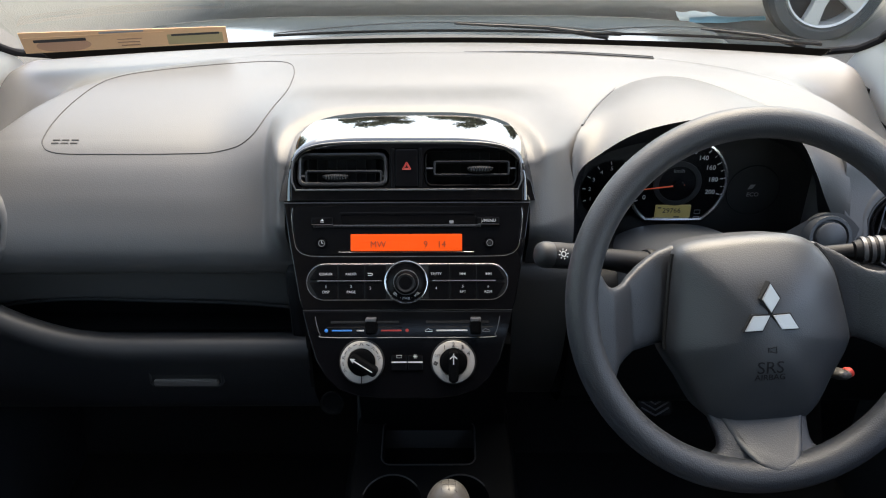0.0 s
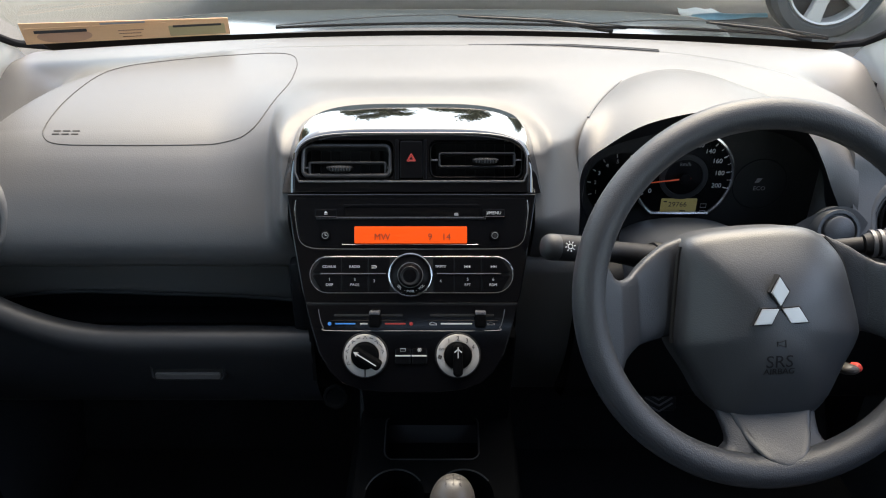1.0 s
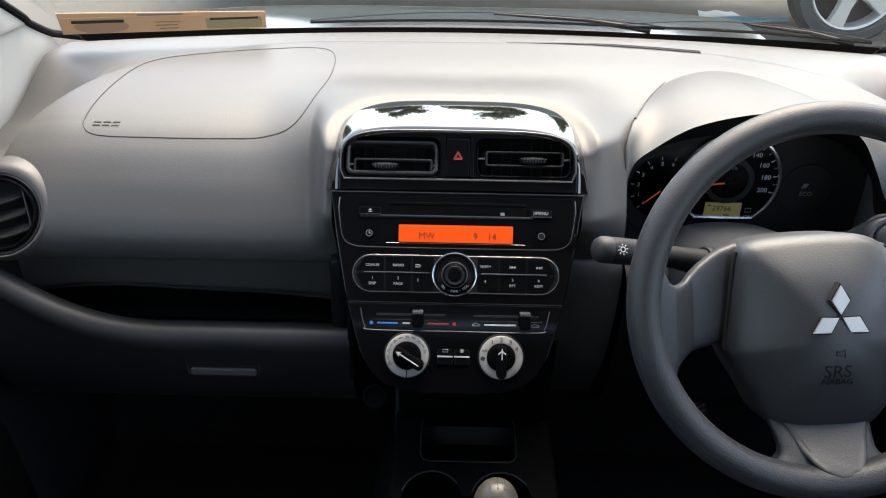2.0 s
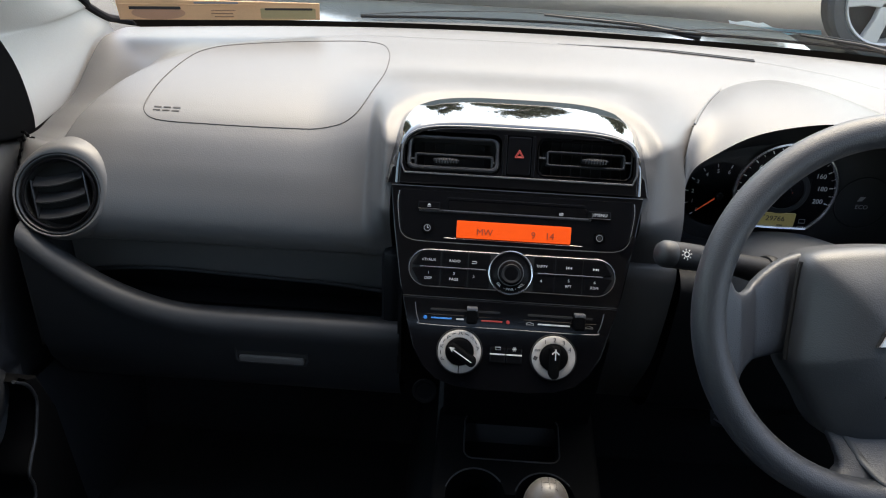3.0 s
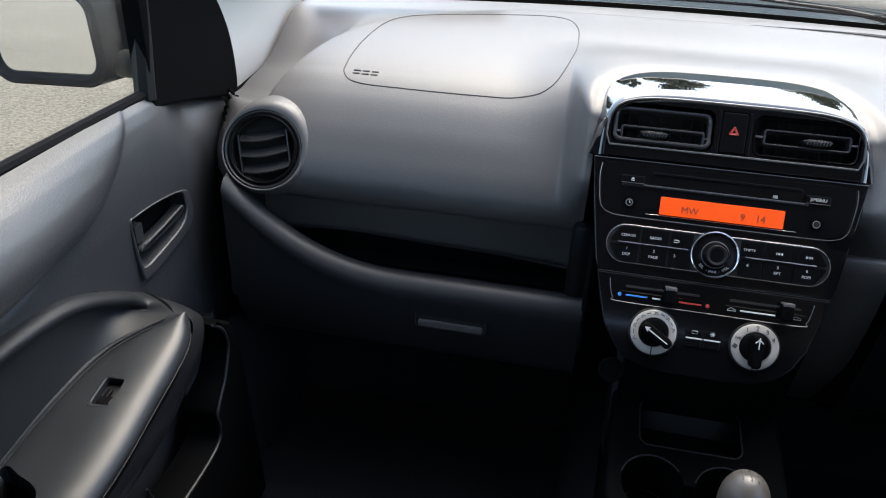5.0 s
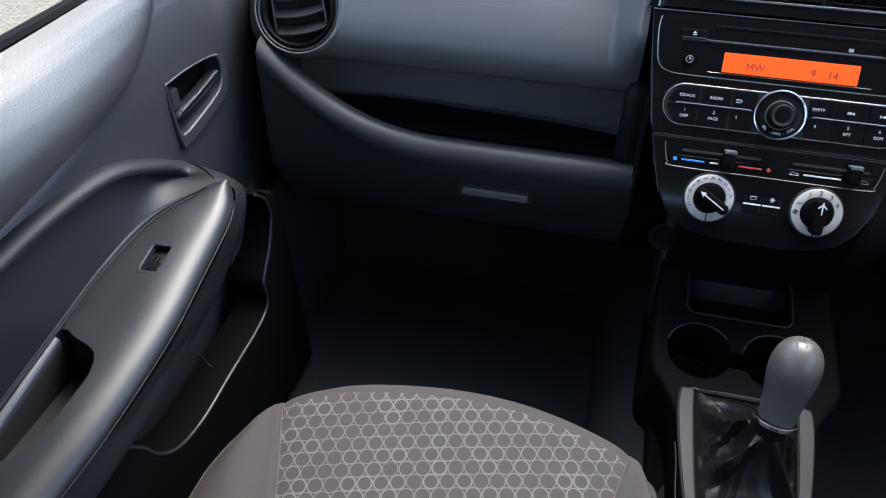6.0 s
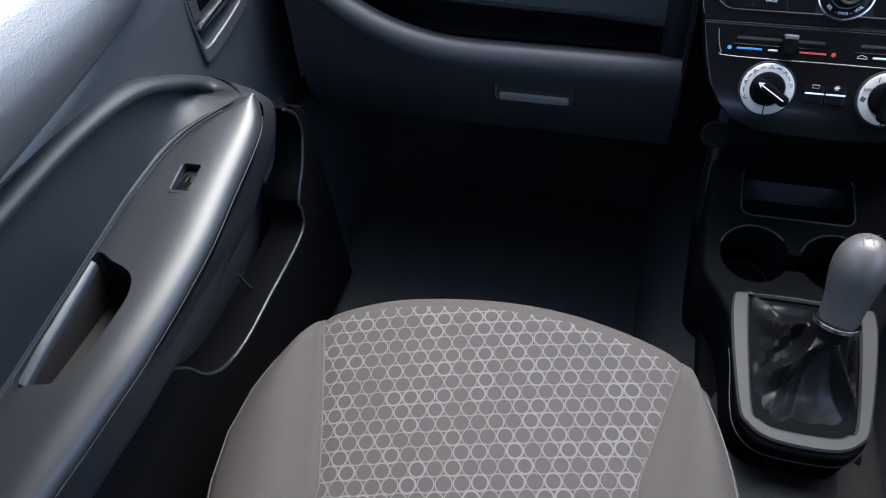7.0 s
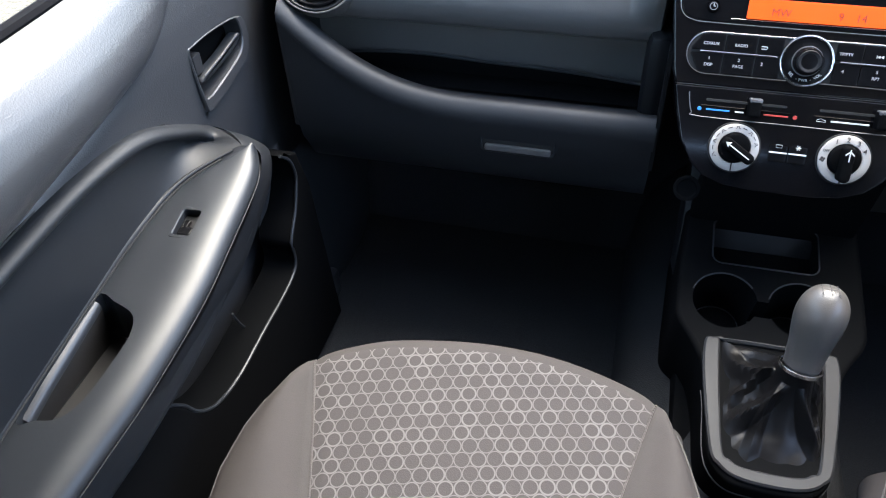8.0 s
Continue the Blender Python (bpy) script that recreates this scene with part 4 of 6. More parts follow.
# ---- instruments ----
def build_cluster():
    ins = thing("instrument_cluster", "dark instrument cluster with an amber odometer display under a grey hood", "instrument cluster")
    rim = [(0.206, 0.845, 0.850), (0.205, 0.856, 0.905), (0.213, 0.870, 0.945), (0.238, 0.878, 0.966), (0.284, 0.882, 0.993), (0.345, 0.882, 1.009), (0.40, 0.882, 1.012), (0.45, 0.882, 1.004),
           (0.487, 0.880, 0.982), (0.512, 0.877, 0.945), (0.528, 0.870, 0.912), (0.545, 0.862, 0.880)]
    back = [(0.2035, 0.85, 0.85), (0.2035, 0.868, 0.925), (0.2065, 0.885, 0.972), (0.232, 0.955, 0.985), (0.275, 1.05, 0.987), (0.325, 1.130, 0.988), (0.385, 1.170, 0.988), (0.432, 1.155, 0.986),
            (0.463, 1.105, 0.981), (0.505, 1.030, 0.976), (0.540, 0.940, 0.966), (0.5555, 0.886, 0.946), (0.5575, 0.860, 0.908), (0.5575, 0.853, 0.884)]
    n = 80
    rc, bc = curve(rim, n), curve(back, n)

    def hood(u, v):
        i = int(round(u * (n - 1)))
        p = rc[i].lerp(bc[i], v)
        p.z += 0.012 * math.sin(math.pi * v) * math.sin(math.pi * u)
        return p
    part("hood", grid(hood, n, 14), M_PAD, ins, "smooth grey hood over the instruments")
    part("hood_crease", tube([p + Vector((0, 0, 0.0006)) for p in bc[17:66]], 0.0016, 8), M_PAD, ins)
    part("hood_gap", tube([(0.2048, 0.843, 0.842), (0.2040, 0.846, 0.865), (0.2035, 0.852, 0.89), (0.2035, 0.862, 0.918), (0.2038, 0.872, 0.938)], 0.0013, 6), M_VOID, ins, "dark gap beside the instrument hood")
    foot = curve([(0.545, 0.862, 0.880), (0.535, 0.855, 0.850), (0.50, 0.852, 0.838), (0.40, 0.850, 0.834), (0.28, 0.848, 0.836), (0.22, 0.845, 0.840), (0.206, 0.845, 0.850)], 40)
    loop = rc + foot[1:-1]
    deep = curve([(0.235, 0.958, 0.845), (0.233, 0.958, 0.89), (0.248, 0.958, 0.928), (0.32, 0.958, 0.954), (0.42, 0.958, 0.962), (0.50, 0.958, 0.950), (0.553, 0.958, 0.905), (0.563, 0.958, 0.85), (0.548, 0.958, 0.822), (0.41, 0.958, 0.812), (0.27, 0.958, 0.815)], len(loop), True)
    # the lining starts where the rim does and runs the same way round
    bm = grid(lambda u, v: loop[int(round(u * len(loop))) % len(loop)].lerp(deep[int(round(u * len(loop))) % len(loop)], v), len(loop), 5, close_u=True)
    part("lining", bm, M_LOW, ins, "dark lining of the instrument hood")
    part("backplate", box(0.215, 0.58, 0.9575, 0.966, 0.80, 0.975), M_VOID, ins)
    f = Matrix(((1, 0, 0, 0), (0, 0, -1, 0.955), (0, 1, 0, 0), (0, 0, 0, 1)))  # x across, y up, z towards the driver
    speedo = part("speedometer", plate(outline_circle(0.0655, 64), -0.004, -0.001, 0.0005), M_SATIN, ins, "round speedometer with a silver ring", m=f @ Matrix.Translation((0.3675, 0.8935, 0)))
    arc = [(0.0665 * math.cos(a), 0.0665 * math.sin(a), 0.001) for a in np.linspace(radians(-52), radians(232), 80)]
    part("silver_ring", tube(arc, 0.0032, 8), M_CHROME, speedo, "silver ring round the dial")
    part("silver_foot", tube([(-0.0405, -0.0535, 0.001), (0.0, -0.0540, 0.001), (0.0405, -0.0535, 0.001)], 0.0032, 8), M_CHROME, speedo)
    part("inner_arch", frame_ring([(0.033 * math.cos(a), 0.033 * math.sin(a)) for a in np.linspace(0, 2 * math.pi, 41)[:-1]], [(0.026 * math.cos(a), 0.026 * math.sin(a)) for a in np.linspace(0, 2 * math.pi, 41)[:-1]], -0.001, 0.0012, 0.0004), M_MID, speedo)
    for k in range(11):
        v = 20 * k
        a = radians(205 - 220 * k / 10)
        part("numeral", text_bm(str(v), 0.0092), M_WHITE, speedo, m=Matrix.Translation((0.0485 * math.cos(a), 0.0485 * math.sin(a), 0.0)), smooth=False)
        part("tick", tube([(0.058 * math.cos(a), 0.058 * math.sin(a), 0.0), (0.0625 * math.cos(a), 0.0625 * math.sin(a), 0.0)], 0.0007, 5), M_WHITE, speedo)
    for k in range(10):
        a = radians(194 - 220 * k / 10)
        part("small_tick", tube([(0.0600 * math.cos(a), 0.0600 * math.sin(a), 0.0), (0.0625 * math.cos(a), 0.0625 * math.sin(a), 0.0)], 0.0004, 5), M_WHITE, speedo)
    part("unit_mark", text_bm("km/h", 0.0075), M_GREYMARK, speedo, m=Matrix.Translation((0.0, 0.019, 0.0003)), smooth=False)
    a = radians(187)
    part("needle", tube([(0.008 * math.cos(a + 3.1416), 0.008 * math.sin(a + 3.1416), 0.006), (0.050 * math.cos(a), 0.050 * math.sin(a), 0.006)], [0.0013, 0.0006], 6), M_NEEDLE, speedo, "orange needle")
    part("needle_hub", lathe([(0.0, 0.009), (0.006, 0.0088), (0.0078, 0.007), (0.008, 0.0)], 28), M_SATIN, speedo)
    lcd = part("odometer_display", plate(outline_rect(0.0495, 0.0215, 0.0008, 2), -0.001, 0.0012, 0.0003), M_AMBER, ins, "amber odometer display", m=f @ Matrix.Translation((0.3665, 0.8505, 0.0)))
    part("digits", text_bm("29766", 0.0105), M_INK, lcd, m=Matrix.Translation((-0.002, 0.0025, 0.0014)), smooth=False)
    part("digit_mark", merge(box(0.002, 0.010, -0.0075, -0.0062, 0.0011, 0.0014), box(-0.022, -0.017, 0.006, 0.008, 0.0011, 0.0014)), M_INK, lcd)
    tach = part("tachometer", plate(outline_circle(0.047, 48), -0.006, -0.0025, 0.0005), M_SATIN, ins, "small tachometer with an orange needle", m=f @ Matrix.Translation((0.281, 0.882, 0)))
    for k in range(9):
        a = radians(225 - 200 * k / 8)
        part("numeral", text_bm(str(k), 0.0075), M_WHITE, tach, m=Matrix.Translation((0.034 * math.cos(a), 0.034 * math.sin(a), -0.002)), smooth=False)
        part("tick", tube([(0.040 * math.cos(a), 0.040 * math.sin(a), -0.002), (0.0445 * math.cos(a), 0.0445 * math.sin(a), -0.002)], 0.0006, 5), M_WHITE if k < 7 else M_RED, tach)
    a = radians(222)
    part("needle", tube([(0, 0, 0.003), (0.035 * math.cos(a), 0.035 * math.sin(a), 0.003)], [0.0012, 0.0006], 6), M_NEEDLE, tach, "orange needle")
    part("needle_hub", lathe([(0.0, 0.006), (0.0048, 0.0058), (0.006, 0.0045), (0.006, -0.003)], 24), M_SATIN, tach)
    eco = part("eco_dial", frame_ring(outline_circle(0.038, 44), outline_circle(0.0355, 44), -0.006, -0.0015, 0.0008), M_LOW, ins, "unlit round side dial", m=f @ Matrix.Translation((0.475, 0.882, 0)))
    part("eco_mark", text_bm("ECO", 0.0085), M_GREYMARK, eco, m=Matrix.Translation((0.0, -0.006, -0.0015)), smooth=False)
    part("leaf_mark", plate([(-0.008, 0.002), (-0.002, 0.003), (0.002, 0.009), (-0.005, 0.009)], -0.002, -0.0014, 0.0001, 1), M_GREYMARK, eco)
    for z in (0.852, 0.8415):
        part("warning_symbol", tube([(0.396, 0.952, z - 0.0028), (0.404, 0.952, z - 0.0028), (0.404, 0.952, z + 0.0028), (0.396, 0.952, z + 0.0028)], 0.0005, 5, True), M_GREYMARK, ins)
    part("lens", grid(lambda u, v: (lerp(0.236, 0.558, u), 0.938 - 0.03 * (v - 0.5), lerp(0.818, 0.956, v) - 0.02 * (2 * u - 1) ** 4 * (1 if v > 0.5 else 0)), 16, 6), M_LENS, ins, "clear plastic lens")
    # trim at the hood's outer foot, with a blank round button
    part("side_trim", grid(lambda u, v: (lerp(0.478, 0.575, u), lerp(0.838, 0.848, v) - 0.012 * math.sin(math.pi * u), lerp(0.822, lerp(0.872, 0.905, math.sin(math.pi * u)), v)), 20, 10), M_PAD, ins, "grey trim panel")
    b = part("blank_button", lathe([(0.0, 0.007), (0.016, 0.0068), (0.0185, 0.005), (0.0190, 0.0), (0.0215, -0.001), (0.0225, 0.003), (0.0262, 0.003), (0.029, -0.004), (0.030, -0.014)], 44), M_HUB, ins, "blank round button in a grey collar", m=Matrix.Translation((0.5235, 0.826, 0.876)) @ pose(0, 0, 0, 68, 0, 0))
    return ins


# ---- steering wheel and column ----
WA = radians(24.5)
WHEEL = Matrix(((1, 0, 0, 0.3572), (0, math.sin(WA), -math.cos(WA), 0.6293), (0, math.cos(WA), math.sin(WA), 0.9059), (0, 0, 0, 1))) @ pose(0, 0, 0, 0, 0, 3.5)
HUB_X, HUB_Y = 0.012, -0.030
HUB_HALF = [(0.0, 0.065), (0.036, 0.0630), (0.060, 0.0535), (0.0795, 0.030), (0.0890, -0.004), (0.0965, -0.042), (0.0935, -0.060), (0.077, -0.089), (0.059, -0.121), (0.037, -0.1370), (0.0, -0.1395)]
HUB_LEFT = [(0.037, -0.1370), (0.059, -0.121), (0.076, -0.089), (0.0925, -0.060), (0.0950, -0.044), (0.0910, -0.010), (0.0865, 0.025), (0.0815, 0.050), (0.068, 0.0595), (0.040, 0.0635)]
HUB_LINE = curve([(x + HUB_X, y, 0) for x, y in HUB_HALF] + [(HUB_X - x, y, 0) for x, y in HUB_LEFT], 96, True)


def hub_height(f):
    """Height of the domed airbag cover, f from 0 in its middle to 1 at its edge."""
    return -0.044 + 0.010 * math.sqrt(max(1 - max((f - 0.90) / 0.10, 0) ** 2, 0)) + 0.042 * (1 - f ** 2.2)


def hub_at(u, v):
    """Height of the airbag cover over a point of the wheel's plane."""
    dx, dy = u - HUB_X, v - HUB_Y
    best = 0.0
    for p, q in zip(HUB_LINE, HUB_LINE[1:] + HUB_LINE[:1]):
        ax, ay, ex, ey = p.x - HUB_X, p.y - HUB_Y, q.x - p.x, q.y - p.y
        det = dx * ey - dy * ex
        if abs(det) > 1e-12:
            k, w = (ax * ey - ay * ex) / det, (ax * dy - ay * dx) / det
            if k > 0 and -1e-6 <= w <= 1.000001:
                best = 1 / k
    return hub_height(min(best, 1.0))


def on_hub(bm, lift):
    """Lays a flat mesh on the airbag cover."""
    for v in bm.verts:
        v.co.z += hub_at(v.co.x, v.co.y) + lift
    return bm


def build_wheel():
    w = thing("steering_wheel", "dark grey grained three-spoke steering wheel with a silver emblem", "steering wheel", WHEEL)
    n = 132

    def rim(u, v):
        a, t = 2 * math.pi * u, 2 * math.pi * v
        fat = 0.0163 - 0.0006 * math.sin(a)
        rr = 0.1765
        return ((rr + fat * math.cos(t)) * math.cos(a), (rr + fat * math.cos(t)) * math.sin(a), fat * 1.02 * math.sin(t))
    part("rim", grid(rim, n, 24, True, True), M_WHEEL, w, "leather-grained round rim")

    def hub(u, v):
        p = HUB_LINE[int(round(u * 96)) % 96]
        if v < 0.12:
            return (p.x, p.y, lerp(-0.085, -0.044, v / 0.12))
        f = (1 - (v - 0.12) / 0.88) ** 0.8
        return (HUB_X + (p.x - HUB_X) * f, HUB_Y + (p.y - HUB_Y) * f, hub_height(f))
    bm = grid(hub, 96, 34, close_u=True)
    bmesh.ops.remove_doubles(bm, verts=bm.verts, dist=1e-5)
    part("hub_cover", bm, M_HUB, w, "smooth shield-shaped airbag cover")
    for sx in (-1, 1):
        def spoke(u, v, sx=sx):
            x = lerp(0.066, 0.170, u)
            hi = interp(x, (0.066, 0.084, 0.0955, 0.108, 0.118, 0.126, 0.134, 0.140, 0.147, 0.152, 0.160, 0.170), (0.057, 0.0515, 0.045, 0.037, 0.0285, 0.0220, 0.0195, 0.0195, 0.0235, 0.034, 0.045, 0.050))
            lo = interp(x, (0.066, 0.088, 0.104, 0.118, 0.130, 0.1385, 0.1425, 0.145, 0.150, 0.158, 0.170), (-0.0455, -0.047, -0.049, -0.0515, -0.056, -0.0618, -0.070, -0.079, -0.092, -0.095, -0.08))
            c, s = math.cos(2 * math.pi * v), math.sin(2 * math.pi * v)
            # the face sinks towards the hub, with a crease where it leaves the rim
            fall = interp(x, (0.066, 0.090, 0.118, 0.142, 0.170), (-0.064, -0.060, -0.049, -0.020, -0.010))
            return (sx * x, (hi + lo) / 2 + (hi - lo) / 2 * math.copysign(abs(c) ** 0.45, c), fall + 0.012 * math.copysign(abs(s) ** 0.5, s))
        part("spoke", grid(spoke, 44, 44, close_v=True), M_WHEEL, w, "broad side spoke")
        seam = [p + Vector((sx * 0.0012, 0, -0.0435)) for p in HUB_LINE if 0.052 > p.y > -0.052 and (p.x - HUB_X) * sx > 0]
        seam.sort(key=lambda p: p.y)
        part("cover_gap", tube(seam, 0.0022, 6), M_VOID, w)

    def foot(u, v):
        y = lerp(-0.095, -0.176, u)
        hw = interp(y, (-0.176, -0.170, -0.164, -0.160, -0.157, -0.152, -0.1464, -0.137, -0.128, -0.105, -0.095), (0.050, 0.066, 0.078, 0.070, 0.0555, 0.0490, 0.047, 0.048, 0.050, 0.055, 0.057))
        c, s = math.cos(2 * math.pi * v), math.sin(2 * math.pi * v)
        return (0.007 + hw * math.copysign(abs(c) ** 0.5, c), y, lerp(-0.052, -0.010, smooth01(u)) + 0.012 * math.copysign(abs(s) ** 0.55, s))
    part("lower_web", grid(foot, 48, 44, close_v=True), M_WHEEL, w, "web that joins the lower spoke to the rim")
    o3 = [(p.x, p.y) for p in curve([(-0.034, -0.112, 0), (-0.031, -0.128, 0), (-0.025, -0.143, 0), (-0.017, -0.155, 0), (-0.006, -0.165, 0), (0.0095, -0.1695, 0), (0.025, -0.165, 0), (0.036, -0.155, 0), (0.044, -0.143, 0), (0.050, -0.128, 0), (0.053, -0.112, 0), (0.0095, -0.108, 0)], 60, True)]
    bm = plate(o3, -0.014, 0.0035, 0.0045, 4)
    for v in bm.verts:
        v.co.z += interp(v.co.y, (-0.170, -0.160, -0.140, -0.108), (0.0135, 0.006, -0.018, -0.040))
    part("lower_spoke", bm, M_HUB, w, "smooth grey lower spoke")
    ex, ey, top = 0.0076, -0.0123, hub_at(0.0076, -0.0123)
    em = part("emblem", plate(outline_circle(0.003, 12, ex, ey), top - 0.015, top + 0.0006, 0.0004), M_VOID, w, "silver emblem of three diamonds")
    L = 0.0178
    for a in (90, 210, 330):
        d = [(ex + r * math.cos(radians(a + o)), ey + r * math.sin(radians(a + o))) for r, o in ((0.0018, 0), (L, -29), (L * 1.715, 0), (L, 29))]
        part("diamond", plate(d, top - 0.012, top + 0.0022, 0.0006), M_EMBLEM, em, "satin silver diamond")
        # slightly raised black plate stands for the shaded recess round the diamond
        big = [(ex + r * math.cos(radians(a + o)), ey + r * math.sin(radians(a + o))) for r, o in ((-0.001, 0), (L * 1.08, -33), (L * 1.83, 0), (L * 1.08, 33))]
        part("recess", plate(big, top - 0.014, top + 0.0008, 0.0003, 1), M_VOID, em)
    part("airbag_mark", on_hub(moved(text_bm("SRS", 0.0178, 0.0004), Matrix.Translation((0.0068, -0.0665, 0))), 0.0002), M_BLACK, w, smooth=False)
    part("airbag_mark", on_hub(moved(text_bm("AIRBAG", 0.0088, 0.0004), Matrix.Translation((0.0070, -0.0765, 0))), 0.0002), M_BLACK, w, smooth=False)
    part("horn_mark", on_hub(tube([(0.004, -0.0455, 0), (0.006, -0.0462, 0), (0.012, -0.0445, 0), (0.012, -0.0510, 0), (0.006, -0.0492, 0), (0.004, -0.0500, 0)], 0.0006, 5, True), 0.0002), M_BLACK, w)
    part("hub_back", plate(outline_circle(0.048, 40, HUB_X, 0), -0.125, -0.070, 0.004), M_BLACK, w)
    return w


def build_column():
    c = thing("steering_column", "dark grey plastic steering column cover", "steering column")

    def shroud(u, v):
        a = 2 * math.pi * u
        y = lerp(0.702, 0.90, v)
        hw, hh = lerp(0.082, 0.095, v), lerp(0.052, 0.060, v)
        cx, cz = 0.3505, lerp(0.872, 0.795, v) - 0.006
        s, co = math.sin(a), math.cos(a)
        return (cx + hw * math.copysign(abs(co) ** 0.6, co), y, cz + hh * math.copysign(abs(s) ** 0.65, s) + 0.010 * max(s, 0) * (1 - abs(co)))
    bm = grid(shroud, 60, 12, close_u=True)
    bm.faces.new([v for v in bm.verts if abs(v.co.y - 0.702) < 1e-6])
    part("shroud", bm, M_WHEEL, c, "grey column shroud")
    for sx, pts, rad in ((-1, [(0.275, 0.742, 0.884), (0.240, 0.732, 0.896), (0.205, 0.718, 0.908)], [0.016, 0.0125, 0.0105]), (1, [(0.425, 0.742, 0.890), (0.455, 0.72, 0.908), (0.485, 0.708, 0.920)], [0.013, 0.010, 0.0085])):
        st = part("stalk", tube(curve(pts, 10), [interp(k, (0, 4.5, 9), rad) for k in range(10)], 18), M_BLACK, c, "black lever with white symbols")
        p, q = Vector(pts[-1]), Vector(pts[-1]) + Vector((sx * 0.062, -0.020 if sx < 0 else -0.008, 0.015 if sx < 0 else 0.010))
        path = [p.lerp(q, k / 9) for k in range(10)]
        part("tip", tube(path, [0.0105, 0.0128, 0.0138, 0.0140, 0.0140, 0.0142, 0.0142, 0.0138, 0.0115, 0.006], 20), M_BLACK, st, "dark rounded lever tip")
        part("end_cap", tube([p.lerp(q, f) for f in (0.76, 0.80, 0.90, 0.97, 1.01)], [0.0143, 0.0144, 0.0140, 0.0116, 0.006], 20), M_MID, st, "paler grey end cap")
        part("collar", tube([Vector(pts[0]).lerp(Vector(pts[1]), f) for f in (-0.15, 0.05, 0.12)], [0.0195, 0.0195, 0.0175], 24), M_LOW, st)
        o = p.lerp(q, 0.55) + Vector((0, -0.0128, 0.0088))
        if sx < 0:
            sm = Matrix.Translation(o) @ pose(0, 0, 0, 56, 0, 18)
            part("lamp_symbol", moved(tube([(0.0026 * math.cos(a), 0.0026 * math.sin(a), 0) for a in np.linspace(0, 6.283, 14)[:-1]], 0.0005, 5, True), sm), M_WHITE, st)
            for k in range(8):
                a = k * math.pi / 4
                part("ray", moved(tube([(0.004 * math.cos(a), 0.004 * math.sin(a), 0), (0.0058 * math.cos(a), 0.0058 * math.sin(a), 0)], 0.00045, 5), sm), M_WHITE, st)
        else:
            for k in range(3):
                part("ring_mark", tube([p.lerp(q, f) for f in (0.10 + 0.12 * k, 0.16 + 0.12 * k)], 0.0150, 20), M_GREYTRIM, st)
            sm = Matrix.Translation(o) @ pose(0, 0, 0, 58, 0, -6)
            part("wiper_mark", moved(text_bm("INT", 0.0055), sm), M_WHITE, st)
    return c


# ---- passenger door ----
SIDE = Matrix(((0, 0, 1, 0), (1, 0, 0, 0), (0, 1, 0, 0), (0, 0, 0, 1)))  # x along the car, y up, z into the cabin
ARM_OUT = [(-0.652, -0.20, 0.617), (-0.652, 0.10, 0.668), (-0.652, 0.252, 0.693), (-0.652, 0.314, 0.703), (-0.650, 0.403, 0.718), (-0.646, 0.48, 0.732), (-0.631, 0.561, 0.745), (-0.586, 0.625, 0.756)]
ARM_IN = [(-0.595, -0.20, 0.615), (-0.582, 0.12, 0.672), (-0.567, 0.252, 0.693), (-0.557, 0.328, 0.706), (-0.552, 0.429, 0.723), (-0.556, 0.504, 0.736), (-0.563, 0.590, 0.751), (-0.578, 0.630, 0.756)]
ARC = [(-0.20, 0.752), (0.10, 0.800), (0.25, 0.821), (0.34, 0.828), (0.44, 0.831), (0.53, 0.820), (0.600, 0.788), (0.668, 0.745)]


def crease_z(y):
    return 0.843 + 0.134 * (y - 0.362) + 3.0 * max(y - 0.56, 0) ** 2


